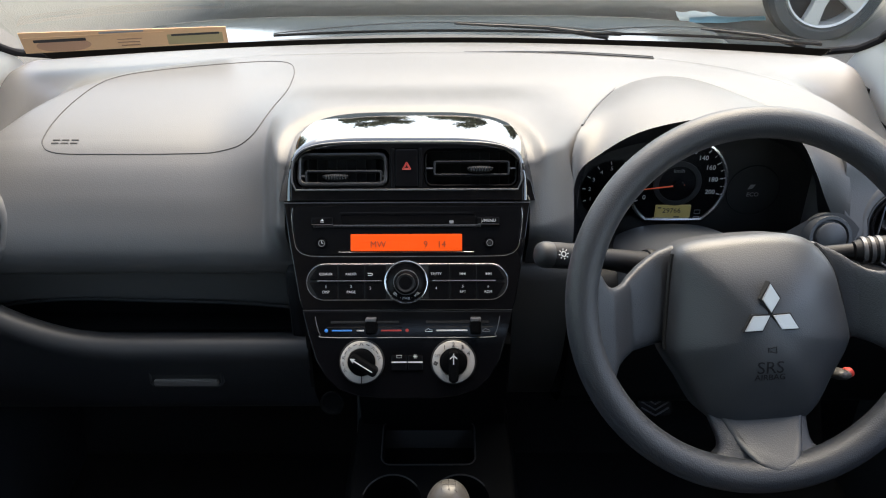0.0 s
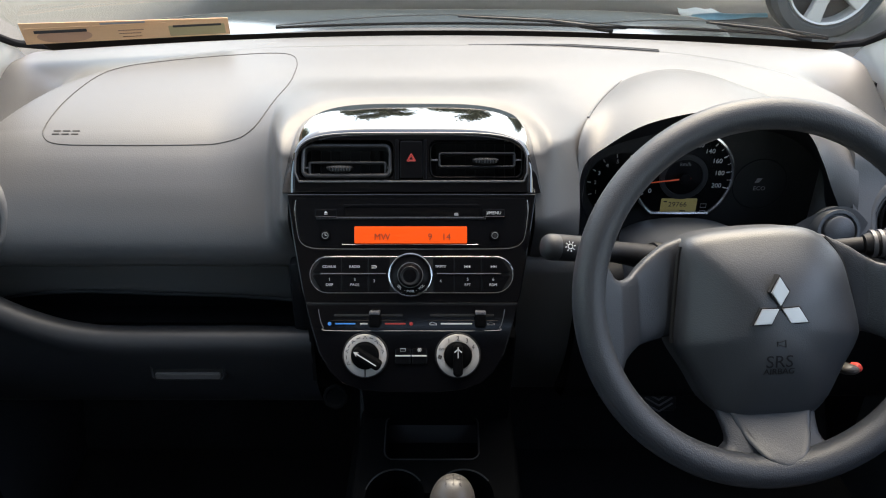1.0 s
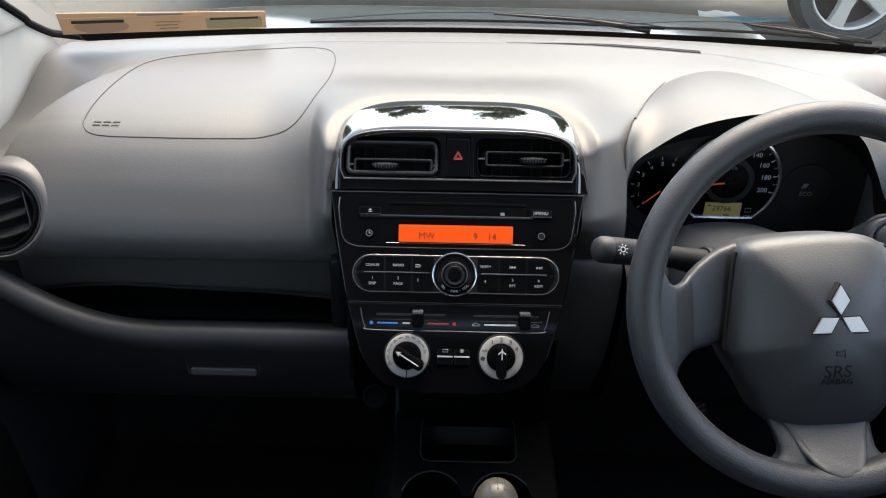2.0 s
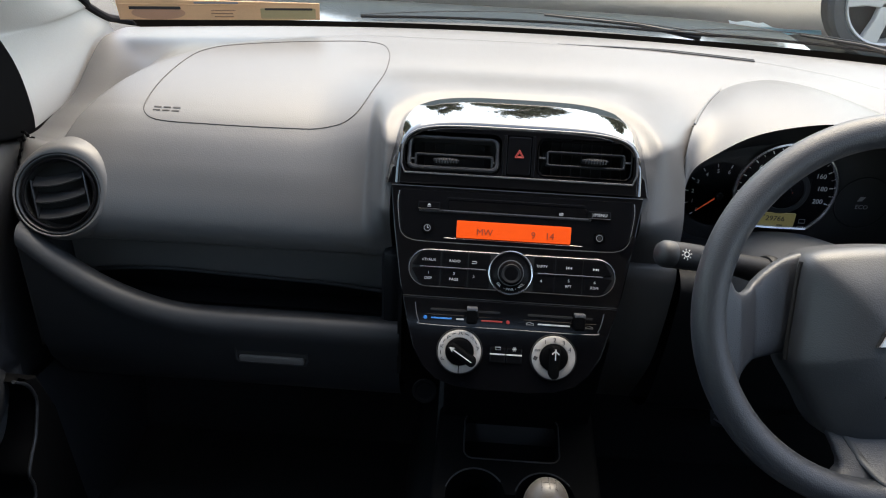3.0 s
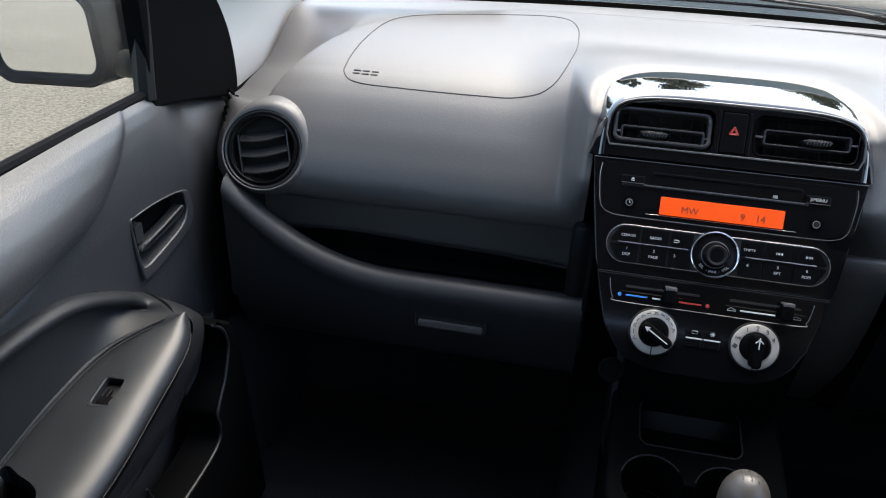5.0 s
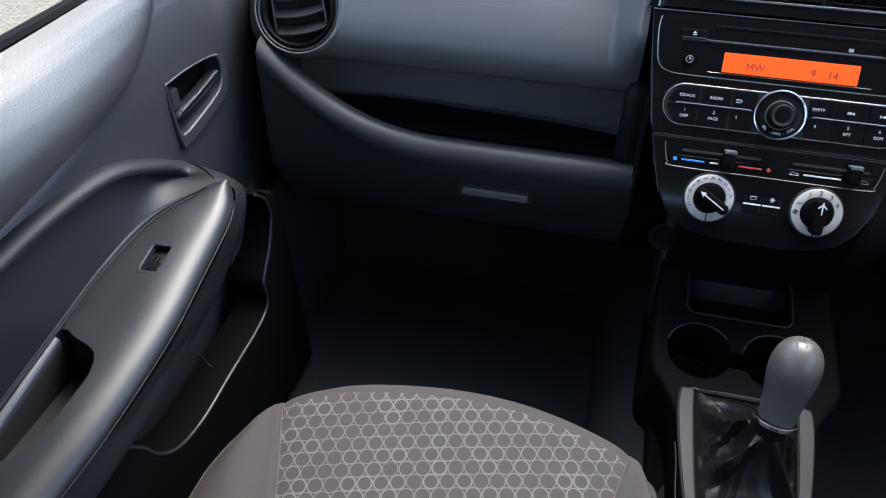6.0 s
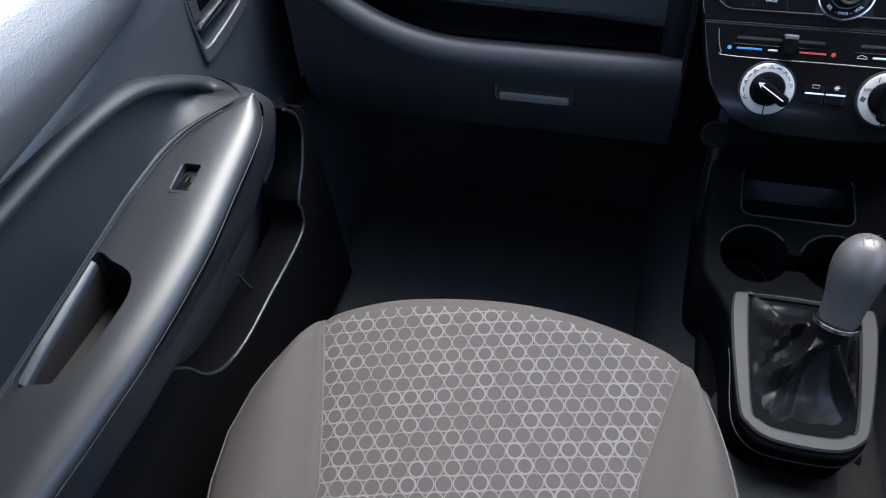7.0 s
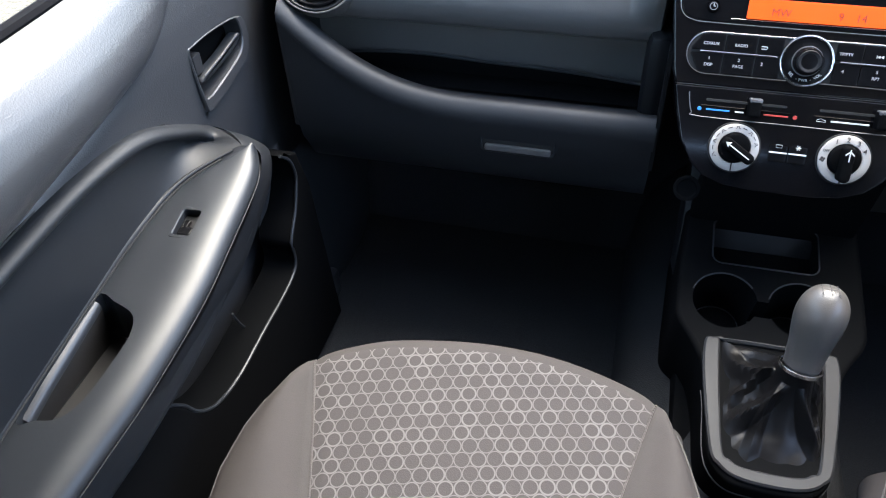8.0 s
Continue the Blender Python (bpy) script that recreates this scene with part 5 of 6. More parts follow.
def build_door():
    d = thing("passenger_door", "closed dark grey front passenger door with an armrest and pocket", "car door")

    def skin(u, v):
        y, z = lerp(-0.45, 0.955, u), lerp(0.30, 0.962, v)
        x = interp(z, (0.30, 0.45, 0.62, 0.70, 0.80, 0.85, 0.88, 0.90, 0.92, 0.94, 0.952, 0.962), (-0.662, -0.664, -0.663, -0.660, -0.656, -0.653, -0.6535, -0.6555, -0.659, -0.6645, -0.670, -0.679))
        up = min(max((z - crease_z(y)) / (0.968 - crease_z(y)), 0.0), 1.0)
        x += (0.028 * math.sin(math.pi * up ** 0.72) + 0.004 * smooth01(up * 8)) * (1 - smooth01((y - 0.44) / 0.32))
        x -= 0.006 * math.exp(-((z - crease_z(y)) / 0.011) ** 2) * (1 - smooth01((y - 0.44) / 0.14))
        x -= 0.022 * smooth01((y - 0.735) / 0.14) * smooth01((z - 0.86) / 0.07) + 0.012 * smooth01((y - 0.78) / 0.08)
        return (x, y, z)
    hp = curve([(0.655, 0.853, 0), (0.668, 0.860, 0), (0.72, 0.857, 0), (0.775, 0.846, 0), (0.787, 0.826, 0), (0.785, 0.803, 0), (0.765, 0.788, 0), (0.70, 0.776, 0), (0.672, 0.774, 0), (0.662, 0.784, 0)], 60, True)
    op = [(p.x, p.y) for p in hp]
    ip = [(0.7165 + (x - 0.722) * 0.86, 0.8255 + (y - 0.818) * 0.78) for x, y in op]
    mp = [(y + 0.004, z - 0.009) for y, z in op]

    def in_handle(y, z):
        odd = False
        for (y0, z0), (y1, z1) in zip(mp, mp[1:] + mp[:1]):
            if (z0 > z) != (z1 > z) and y < y0 + (z - z0) / (z1 - z0) * (y1 - y0):
                odd = not odd
        return odd
    bm = grid(skin, 360, 270)
    # the panel is open behind the handle's bowl
    bmesh.ops.delete(bm, geom=[f for f in bm.faces if 0.64 < f.verts[0].co.y < 0.80 and 0.76 < f.verts[0].co.z < 0.87 and all(in_handle(v.co.y, v.co.z) for v in f.verts)], context="FACES")
    sk = part("door_panel", bm, M_DOOR, d, "grained dark plastic door panel")
    part("outer_skin", merge(box(-0.775, -0.755, -0.50, 1.02, 0.28, 0.885, 0.008), box(-0.756, -0.690, -0.50, 1.02, 0.28, 0.30)), M_BODY, d, "slate painted outer skin")
    part("sill_strip", tube(curve([(-0.684, -0.45, 0.958), (-0.683, 0.2, 0.961), (-0.682, 0.55, 0.963), (-0.682, 0.775, 0.963)], 40), 0.0055, 8, flat=1.2), M_RUBBER, d, "black rubber window seal")
    part("window_pane", box(-0.6905, -0.6875, -0.45, 0.775, 0.955, 1.40), M_GLASS, d, "clear side window").visible_shadow = False
    sail = [(p.x, p.y) for p in curve([(y, z, 0) for y, z in [(0.772, 0.945), (0.87, 0.926), (0.97, 0.902), (0.990, 0.912), (0.987, 0.965), (0.970, 1.015), (0.935, 1.060), (0.85, 1.112), (0.772, 1.165)]], 44)]
    part("mirror_sail", plate(sail, -0.694, -0.672, 0.003), M_CONSOLE, d, "black triangular trim at the mirror", m=SIDE)
    part("window_frame", tube(curve([(-0.683, 0.774, 0.955), (-0.683, 0.774, 1.155), (-0.665, 0.55, 1.275), (-0.63, 0.20, 1.395), (-0.62, -0.1, 1.425), (-0.62, -0.45, 1.43)], 40), 0.013, 8), M_BLACK, d)
    # cloth insert that rolls out above the armrest
    arc = curve([(-0.6, y, z) for y, z in ARC], 60)
    ao, ai = curve(ARM_OUT, 60), curve(ARM_IN, 60)

    def insert(u, v):
        i = int(round(u * 59))
        a, o = arc[i], ao[i]
        rows = [Vector((-0.660, a.y, a.z + 0.004)), Vector((-0.648, a.y, a.z + 0.003)), Vector((-0.6395, a.y - 0.001, a.z - 0.003)), Vector((-0.6405, a.y - 0.002, a.z - 0.010)),
                Vector((-0.6485, a.y - 0.003, a.z - 0.016)), Vector((-0.6490, lerp(a.y, o.y, 0.5), lerp(a.z, o.z, 0.5))), Vector((o.x - 0.001, o.y, o.z - 0.004))]
        flat = smooth01((u - 0.90) / 0.10)
        rows = [p.lerp(rows[0].lerp(rows[-1], k / 6) + Vector((0.002 * math.sin(math.pi * k / 6), 0, 0.004 * math.sin(math.pi * k / 6))), flat) for k, p in enumerate(rows)]
        return curve(rows, 25)[int(round(v * 24))]
    part("cloth_insert", grid(insert, 60, 25), M_WEAVE, d, "ribbed dark cloth insert with a rolled edge")
    part("insert_gap", tube([(-0.6575, p.y + 0.001, p.z + 0.004) for p in arc[:50]], 0.002, 6), M_VOID, d)

    def arm(u, v):
        i = int(round(u * 59))
        o, n = ao[i], ai[i]
        taper = 1 - smooth01((u - 0.9) / 0.1) * 0.6
        ring = [(o.x, o.y, o.z), (lerp(o.x, n.x, 0.4), lerp(o.y, n.y, 0.4), lerp(o.z, n.z, 0.4) + 0.003), (lerp(o.x, n.x, 0.75), lerp(o.y, n.y, 0.75), lerp(o.z, n.z, 0.75) + 0.003),
                (lerp(o.x, n.x, 0.93), n.y, n.z - 0.002), (n.x + 0.001, n.y, n.z - 0.010), (n.x + 0.0015, n.y, n.z - 0.017), (n.x - 0.002, n.y, n.z - 0.021), (n.x - 0.010, n.y, n.z - 0.055 * taper), (n.x - 0.028, n.y - 0.002, n.z - 0.10 * taper),
                (-0.663, n.y - 0.004, n.z - 0.12 * taper), (-0.668, o.y, o.z - 0.02)]
        return curve(ring, 48, True)[int(round(v * 48)) % 48]
    bm = grid(arm, 60, 48, close_v=True)
    ends = [[v for v in bm.verts][:48], [v for v in bm.verts][-48:]]
    for e in ends:
        bm.faces.new(e)
    am = part("armrest", bm, M_ARM, d, "smooth grey armrest with a pull pocket")
    grip = [(p.x, p.y) for p in curve([(-0.650, 0.404, 0), (-0.625, 0.400, 0), (-0.601, 0.390, 0), (-0.592, 0.372, 0), (-0.592, 0.350, 0), (-0.598, 0.305, 0), (-0.610, 0.281, 0), (-0.630, 0.274, 0), (-0.650, 0.272, 0), (-0.651, 0.34, 0)], 44, True)]
    n_in = curve([(-0.590, 0.624, 0.7535), (-0.577, 0.6315, 0.748), (-0.566, 0.612, 0.738), (-0.5575, 0.56, 0.723), (-0.5525, 0.48, 0.708), (-0.5500, 0.42, 0.697), (-0.556, 0.33, 0.682)], 40)
    n_out = curve([(-0.659, 0.668, 0.748), (-0.656, 0.722, 0.698), (-0.641, 0.757, 0.657), (-0.622, 0.722, 0.640), (-0.610, 0.655, 0.625), (-0.600, 0.57, 0.610), (-0.598, 0.42, 0.595)], 40)
    part("armrest_nose", grid(lambda u, v: n_in[int(round(u * 39))].lerp(n_out[int(round(u * 39))], v) + Vector((0.006, 0.003, 0.004)) * math.sin(math.pi * v), 40, 12), M_WEAVE, d, "rounded nose of the armrest")
    part("insert_hem", tube([(p.x - 0.0048, p.y, p.z + 0.0015) for p in ao if p.y < 0.618], [interp(p.y, (0.48, 0.618), (0.0055, 0.0012)) for p in ao if p.y < 0.618], 10), M_WEAVE, d, "rounded hem along the insert's lower edge")
    part("hem_gap", tube([(p.x + 0.0006, p.y, p.z + 0.0012) for p in ao if p.y < 0.60], 0.0013, 6), M_VOID, d)
    part("edge_line", tube([(p.x + 0.0018, p.y, p.z - 0.0185) for p in ai[4:57]], 0.0006, 6), M_SURROUND, d, "thin paler edge line along the armrest")
    sw = Matrix.Translation((-0.6005, 0.505, 0.7385)) @ pose(0, 0, 0, 9.6, 0, 3)
    cut(am, plate(grip[::-1], 0.652, 0.80, 0.001), moved(plate(outline_rect(0.0205, 0.0345, 0.003), -0.012, 0.02, 0.0005), sw))
    # black sheet for the shade at the bottom of the pull pocket
    part("grip_floor_shade", moved(plate(grip, 0.655, 0.657, 0.0005), Matrix.Identity(4)), M_VOID, d)
    def pull_wall(u, v):
        y = lerp(0.277, 0.400, u)
        top = interp(y, (0.27, 0.31, 0.41), (0.6890, 0.6990, 0.7185))
        dx, dz = ((0.0, 0.0), (0.002, -0.001), (0.0050, -0.003), (0.0066, -0.007), (0.0060, -0.011))[int(round(v * 4))]
        return (-0.6515 + dx, y, top + dz)
    part("pull_wall", grid(pull_wall, 20, 5), M_PULL, d, "smooth rolled edge of the pull pocket")
    # black wall below the rolled edge, coloured as deep shade
    part("pull_depth_shade", grid(lambda u, v: (lerp(-0.6455, -0.6515, v), lerp(0.277, 0.400, u), lerp(pull_wall(u, 1)[2], 0.657, v)), 20, 2), M_VOID, d)
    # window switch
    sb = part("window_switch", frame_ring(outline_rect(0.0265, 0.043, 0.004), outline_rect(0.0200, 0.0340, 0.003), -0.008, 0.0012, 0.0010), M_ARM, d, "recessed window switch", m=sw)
    # the well's shade is in its black floor
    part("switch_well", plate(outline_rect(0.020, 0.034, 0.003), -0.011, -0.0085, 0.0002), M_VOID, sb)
    part("rocker", moved(merge(plate(outline_rect(0.0150, 0.0120, 0.003), -0.002, 0.0032, 0.0015), plate(outline_rect(0.0060, 0.020, 0.002, 3, -0.004, 0.008), -0.002, 0.0018, 0.0012)), Matrix.Translation((0.001, -0.0100, -0.004)) @ pose(0, 0, 0, -6)), M_SATIN, sb, "dark rocker")
    # inside handle
    hm = SIDE @ Matrix.Translation((0.004, -0.009, -0.6535))
    hb = part("door_handle", frame_ring(op, ip, -0.030, 0.0016, 0.0014), M_DOOR, d, "recessed inside door handle", m=hm)
    # near-black bowl: the recess's shade is put into its colour
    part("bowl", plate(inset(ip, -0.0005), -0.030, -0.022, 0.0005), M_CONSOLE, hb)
    part("lever", moved(plate([(p.x, p.y) for p in curve([(-0.046, 0.000, 0), (0.02, -0.001, 0), (0.046, 0.004, 0), (0.046, 0.011, 0), (0.0, 0.008, 0), (-0.046, 0.008, 0)], 40, True)], -0.014, 0.0, 0.0025), Matrix.Translation((0.722, 0.812, 0)) @ pose(0, 0, 0, 0, 0, 4)), M_ARM, hb, "dark grey pull lever")
    part("lever_edge", tube([Matrix.Translation((0.722, 0.812, -0.0008)) @ pose(0, 0, 0, 0, 0, 4) @ Vector(p) for p in ((-0.045, 0.008, 0), (0.0, 0.0085, 0), (0.045, 0.012, 0))], 0.0012, 6), M_GREYTRIM, hb)
    part("lock_tab", plate(outline_rect(0.016, 0.024, 0.003, 4, 0.676, 0.832), -0.024, -0.004, 0.0015), M_MID, hb, "small grey lock tab")
    # map pocket
    lip = curve([(-0.20, 0.628, 0), (0.10, 0.624, 0), (0.227, 0.618, 0), (0.321, 0.610, 0), (0.365, 0.604, 0), (0.392, 0.575, 0), (0.410, 0.540, 0), (0.442, 0.512, 0), (0.494, 0.500, 0), (0.563, 0.503, 0), (0.636, 0.505, 0), (0.676, 0.514, 0), (0.684, 0.535, 0),
                 (0.681, 0.556, 0), (0.694, 0.575, 0), (0.710, 0.592, 0), (0.724, 0.618, 0), (0.731, 0.640, 0), (0.722, 0.668, 0), (0.700, 0.690, 0)], 80)
    poly = [(p.x, p.y) for p in lip] + [(0.742, 0.668), (0.764, 0.60), (0.79, 0.31), (-0.20, 0.31)]
    # far darker than the door plastic, with the pocket's shade in the colour
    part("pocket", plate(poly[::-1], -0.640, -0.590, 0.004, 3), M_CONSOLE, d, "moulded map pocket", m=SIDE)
    part("pocket_edge", tube([(-0.5915, p.x, p.y) for p in lip], 0.0023, 8), M_ARM, d)
    # door plastic here keeps the inner wall paler, as the lit part
    part("pocket_back", grid(lambda u, v: (-0.640 + 0.012 * math.sin(math.pi * u), lerp(0.690, 0.785, u), lerp(0.46, 0.690 - 0.04 * u, v)), 16, 10), M_DOOR, d, "smooth inner wall of the map pocket")
    part("bottle_rest", tube(curve([(-0.62, 0.553, 0.544), (-0.62, 0.562, 0.516), (-0.62, 0.576, 0.493), (-0.62, 0.596, 0.482), (-0.615, 0.625, 0.468)], 24), 0.0018, 6), M_SURROUND, d, "thin curved rib in the map pocket")
    part("bottle_rest", tube(curve([(-0.62, 0.576, 0.493), (-0.62, 0.572, 0.468), (-0.62, 0.550, 0.459), (-0.62, 0.522, 0.453)], 16), 0.0014, 6), M_ARM, d)
    return d


def build_mirror():
    m = Matrix.Translation((-0.998, 1.005, 0.953)) @ pose(0, 0, 0, 88, 0, -8) @ Matrix.Rotation(radians(5), 4, "Z")
    mi = thing("wing_mirror", "black-cased wing mirror on the passenger door", "wing mirror", m)
    o = outline_rect(0.240, 0.152, 0.045, 8)
    part("case", merge(frame_ring(o, inset(o, 0.019), -0.05, 0.014, 0.006), plate(o, -0.09, -0.02, 0.03, 4)), M_RUBBER, mi, "black mirror case")
    part("glass", plate(inset(o, 0.0185), -0.012, 0.004, 0.001), M_MIRROR, mi, "bright mirror glass")
    part("stem", tube([m.inverted() @ Vector(p) for p in ((-0.900, 1.03, 0.915), (-0.80, 0.985, 0.925), (-0.70, 0.90, 0.965))], [0.022, 0.020, 0.030], 12), M_BLACK, mi)
    return mi


# ---- passenger seat ----
SEAT = Matrix.Translation((-0.28, 0.25, 0.53))


FRONT = curve([(-0.530, 0.435, 0), (-0.517, 0.452, 0), (-0.478, 0.487, 0), (-0.433, 0.511, 0), (-0.38, 0.527, 0), (-0.282, 0.539, 0), (-0.191, 0.535, 0), (-0.104, 0.512, 0), (-0.07, 0.478, 0), (-0.045, 0.425, 0), (-0.035, 0.40, 0)], 90)
FRONT_X, FRONT_Y = [p.x for p in FRONT], [p.y for p in FRONT]


def seat_point(c, t):
    cc, tt = min(max(c, 0), 1), min(max(t, 0), 1)
    k = smooth01((tt - 0.80) / 0.20)
    xl = interp(tt, (0, 0.5, 0.68, 0.80, 0.90, 0.96, 1.0), (-0.497, -0.507, -0.523, -0.527, -0.521, -0.509, -0.490))
    sl = interp(tt, (0, 0.2, 0.6, 1.0), (-0.395, -0.400, -0.416, -0.476))
    sr = interp(tt, (0, 0.2, 0.72, 1.0), (-0.140, -0.138, -0.130, -0.098))
    xr = interp(tt, (0, 0.6, 0.75, 0.85, 0.93, 1.0), (-0.050, -0.035, -0.034, -0.040, -0.053, -0.080))
    x = lerp(xl, sl, cc * 4) if cc < 0.25 else lerp(sl, sr, (cc - 0.25) * 2) if cc < 0.75 else lerp(sr, xr, (cc - 0.75) * 4)
    yf = interp(x, FRONT_X, FRONT_Y)
    y = 0.0 + tt * yf
    z = 0.580 + 0.17 * (y - 0.48)
    z += 0.008 * math.sin(math.pi * min(max((x + 0.48) / 0.38, 0), 1))
    ex = min(x - xl, xr - x)
    ey = (1 - tt) * 0.5
    z -= 0.010 * max(1 - ex / 0.025, 0) ** 2 + 0.009 * max(1 - ey / 0.03, 0) ** 2 if tt > 0.1 else 0
    bol = math.exp(-((cc - 0.12) / 0.07) ** 2) + math.exp(-((cc - 0.88) / 0.07) ** 2)
    z += 0.012 * bol * (1 - k * 0.6) - 0.0025 * (math.exp(-((cc - 0.25) / 0.012) ** 2) + math.exp(-((cc - 0.75) / 0.012) ** 2))
    dc, dt = max(-c, c - 1, 0) / 0.25, max(t - 1, 0) / 0.25
    drop = max(dc, dt)
    if drop > 0:
        z -= 0.17 * drop
        bul = 0.013 * math.sin(math.pi * min(drop * 1.6, 1)) - 0.02 * max(drop - 0.6, 0)
        x += -1.7 * bul * (dc > 0 and c < 0) + 1.5 * bul * (dc > 0 and c > 1)
        y += bul * (dt > 0)
    return Vector((x + 0.28, y - 0.25, z - 0.53))


def build_seat(name, label, m, side):
    """A seat cushion; side is 1 for the passenger's, -1 for its mirror image."""
    s = thing(name, label, "car seat", m)

    def at(c, t):
        p = seat_point(c, t)
        return Vector((p.x * side, p.y, p.z))
    part("centre_cloth", grid(lambda u, v: at(lerp(0.25, 0.75, u), lerp(0, 0.972, v)), 60, 70), M_RINGS, s, "grey cloth printed with pale rings")
    part("front_band", grid(lambda u, v: at(lerp(0.25, 0.75, u), lerp(0.972, 1.25, v)), 60, 20), M_FABRIC, s)
    for c0, c1 in ((-0.25, 0.25), (0.75, 1.25)):
        part("side_bolster", grid(lambda u, v, c0=c0, c1=c1: at(lerp(c0, c1, u), lerp(0, 1.25, v)), 50, 80), M_FABRIC, s, "plain grey cloth side bolster")
        c = 0.25 if c0 < 0 else 0.75
        part("seam", tube([at(c, t) + Vector((0, 0, 0.0003)) for t in np.linspace(0.06, 1.0, 90)], 0.0009, 6), M_INK, s, "dark sunken seam")
        stitches = [tube([at(c, t) + Vector((0, 0, 0.0008)), at(c, t + 0.0062) + Vector((0, 0, 0.0008))], 0.0009, 5) for t in np.linspace(0.3, 1.0, 84)]
        part("stitching", merge(*stitches), M_INK, s, "line of dark stitches")
        e = -0.02 if c0 < 0 else 1.02
        part("piping", tube([at(e, t) for t in np.linspace(0.1, 1.0, 60)], 0.0012, 6), M_STITCH, s)
    part("seat_base", box(-0.19, 0.20, -0.25, 0.20, -0.235, -0.10, 0.01), M_BLACK, s)
    part("foot_rail", merge(box(-0.19, -0.15, -0.25, 0.18, -0.2295, -0.19), box(0.15, 0.19, -0.25, 0.18, -0.2295, -0.19)), M_BLACK, s)
    return s


# ---- centre console and gear lever ----
CA = math.atan(0.25)
CONS = Matrix.Translation((0.028, 0.62, 0.55)) @ Matrix.Rotation(CA, 4, "X")


def build_console():
    c = thing("centre_console", "black plastic centre console with cup holders and a tray", "centre console", CONS)
    half = [(0.105, 0.21), (0.108, 0.08), (0.106, 0.042), (0.089, 0.013), (0.076, -0.014), (0.068, -0.055), (0.066, -0.105), (0.060, -0.132), (0.044, -0.149), (0.022, -0.154)]
    o = [(p.x, p.y) for p in curve([(x, y, 0) for x, y in half] + [(-x, y, 0) for x, y in half[::-1]], 90)]
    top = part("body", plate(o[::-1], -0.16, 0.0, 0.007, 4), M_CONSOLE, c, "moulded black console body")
    cups = [moved(lathe([(0.0, -0.07), (0.030, -0.07), (0.036, -0.06), (0.0385, 0.02), (0.0, 0.02)], 36), Matrix.Translation((cx, 0.072, 0))) for cx in (-0.052, 0.036)]
    tray = plate(outline_rect(0.125, 0.068, 0.012, 5, -0.006, 0.160), -0.035, 0.03, 0.001)
    bridge = plate(outline_rect(0.05, 0.022, 0.006, 4, -0.008, 0.066), -0.05, 0.03, 0.001)
    cut(top, *cups, tray, bridge)
    gi = [(p.x, p.y) for p in curve([(0.056, 0.008, 0), (0.050, -0.110, 0), (0.040, -0.128, 0), (0.022, -0.134, 0), (-0.022, -0.134, 0), (-0.040, -0.128, 0), (-0.050, -0.110, 0), (-0.056, 0.008, 0), (-0.046, 0.014, 0), (0.046, 0.014, 0)], 80, True)]
    go = [(p.x, p.y) for p in curve([(0.074, 0.002, 0), (0.064, -0.110, 0), (0.052, -0.136, 0), (0.026, -0.148, 0), (-0.026, -0.148, 0), (-0.052, -0.136, 0), (-0.064, -0.110, 0), (-0.074, 0.002, 0), (-0.052, 0.018, 0), (0.052, 0.018, 0)], 80, True)]
    part("gear_surround", frame_ring(go[::-1], gi[::-1], -0.002, 0.0050, 0.0022), M_SURROUND, c, "satin grey gear lever surround")
    for cx in (-0.052, 0.036):
        part("cup_rim", tube([(cx + 0.0385 * math.cos(a), 0.072 + 0.0385 * math.sin(a), 0.0003) for a in np.linspace(radians(35), radians(165), 24)], 0.0011, 6), M_MID, c)
        part("cup_floor_ring", tube([(cx + 0.030 * math.cos(a), 0.072 + 0.030 * math.sin(a), -0.0685) for a in np.linspace(0, 2 * math.pi, 36)[:-1]], 0.0009, 6, True), M_MID, c)
    part("tray_rim", tube([(x, y, 0.0005) for x, y in outline_rect(0.126, 0.069, 0.012, 5, -0.006, 0.160)], 0.0011, 6, True), M_MID, c)
    part("tray_step", tube([(-0.06, 0.134, -0.018), (0.0, 0.134, -0.018), (0.048, 0.132, -0.018), (0.055, 0.126, -0.018)], 0.0012, 6), M_MID, c)
    part("plug_socket", moved(lathe([(0.0, 0.002), (0.010, 0.002), (0.0115, 0.004), (0.0145, 0.004), (0.0150, 0.0)], 30), CONS.inverted() @ Matrix.Translation((-0.094, 0.722, 0.703)) @ pose(0, 0, 0, 70)), M_CONSOLE, c, "round black power socket")
    part("split_line", tube([(x * 1.012, y * 1.01, -0.022) for x, y in o[22:-22]], 0.0009, 6), M_MID, c, "thin edge line round the console")
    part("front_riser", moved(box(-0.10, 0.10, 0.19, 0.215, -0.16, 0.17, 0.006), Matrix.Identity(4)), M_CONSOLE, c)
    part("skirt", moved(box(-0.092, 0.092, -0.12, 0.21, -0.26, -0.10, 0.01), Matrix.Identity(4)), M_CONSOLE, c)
    return c, gi


FOLDS = ((2.55, 0.9, 0.30, 0.014), (3.15, -0.7, 0.22, 0.011), (3.85, 0.8, 0.26, 0.016), (4.25, -0.5, 0.16, 0.009), (5.35, -0.9, 0.24, 0.015), (5.85, 0.6, 0.22, 0.010), (0.35, -0.6, 0.28, 0.012), (1.05, 0.7, 0.30, 0.010), (1.9, -0.6, 0.30, 0.010))


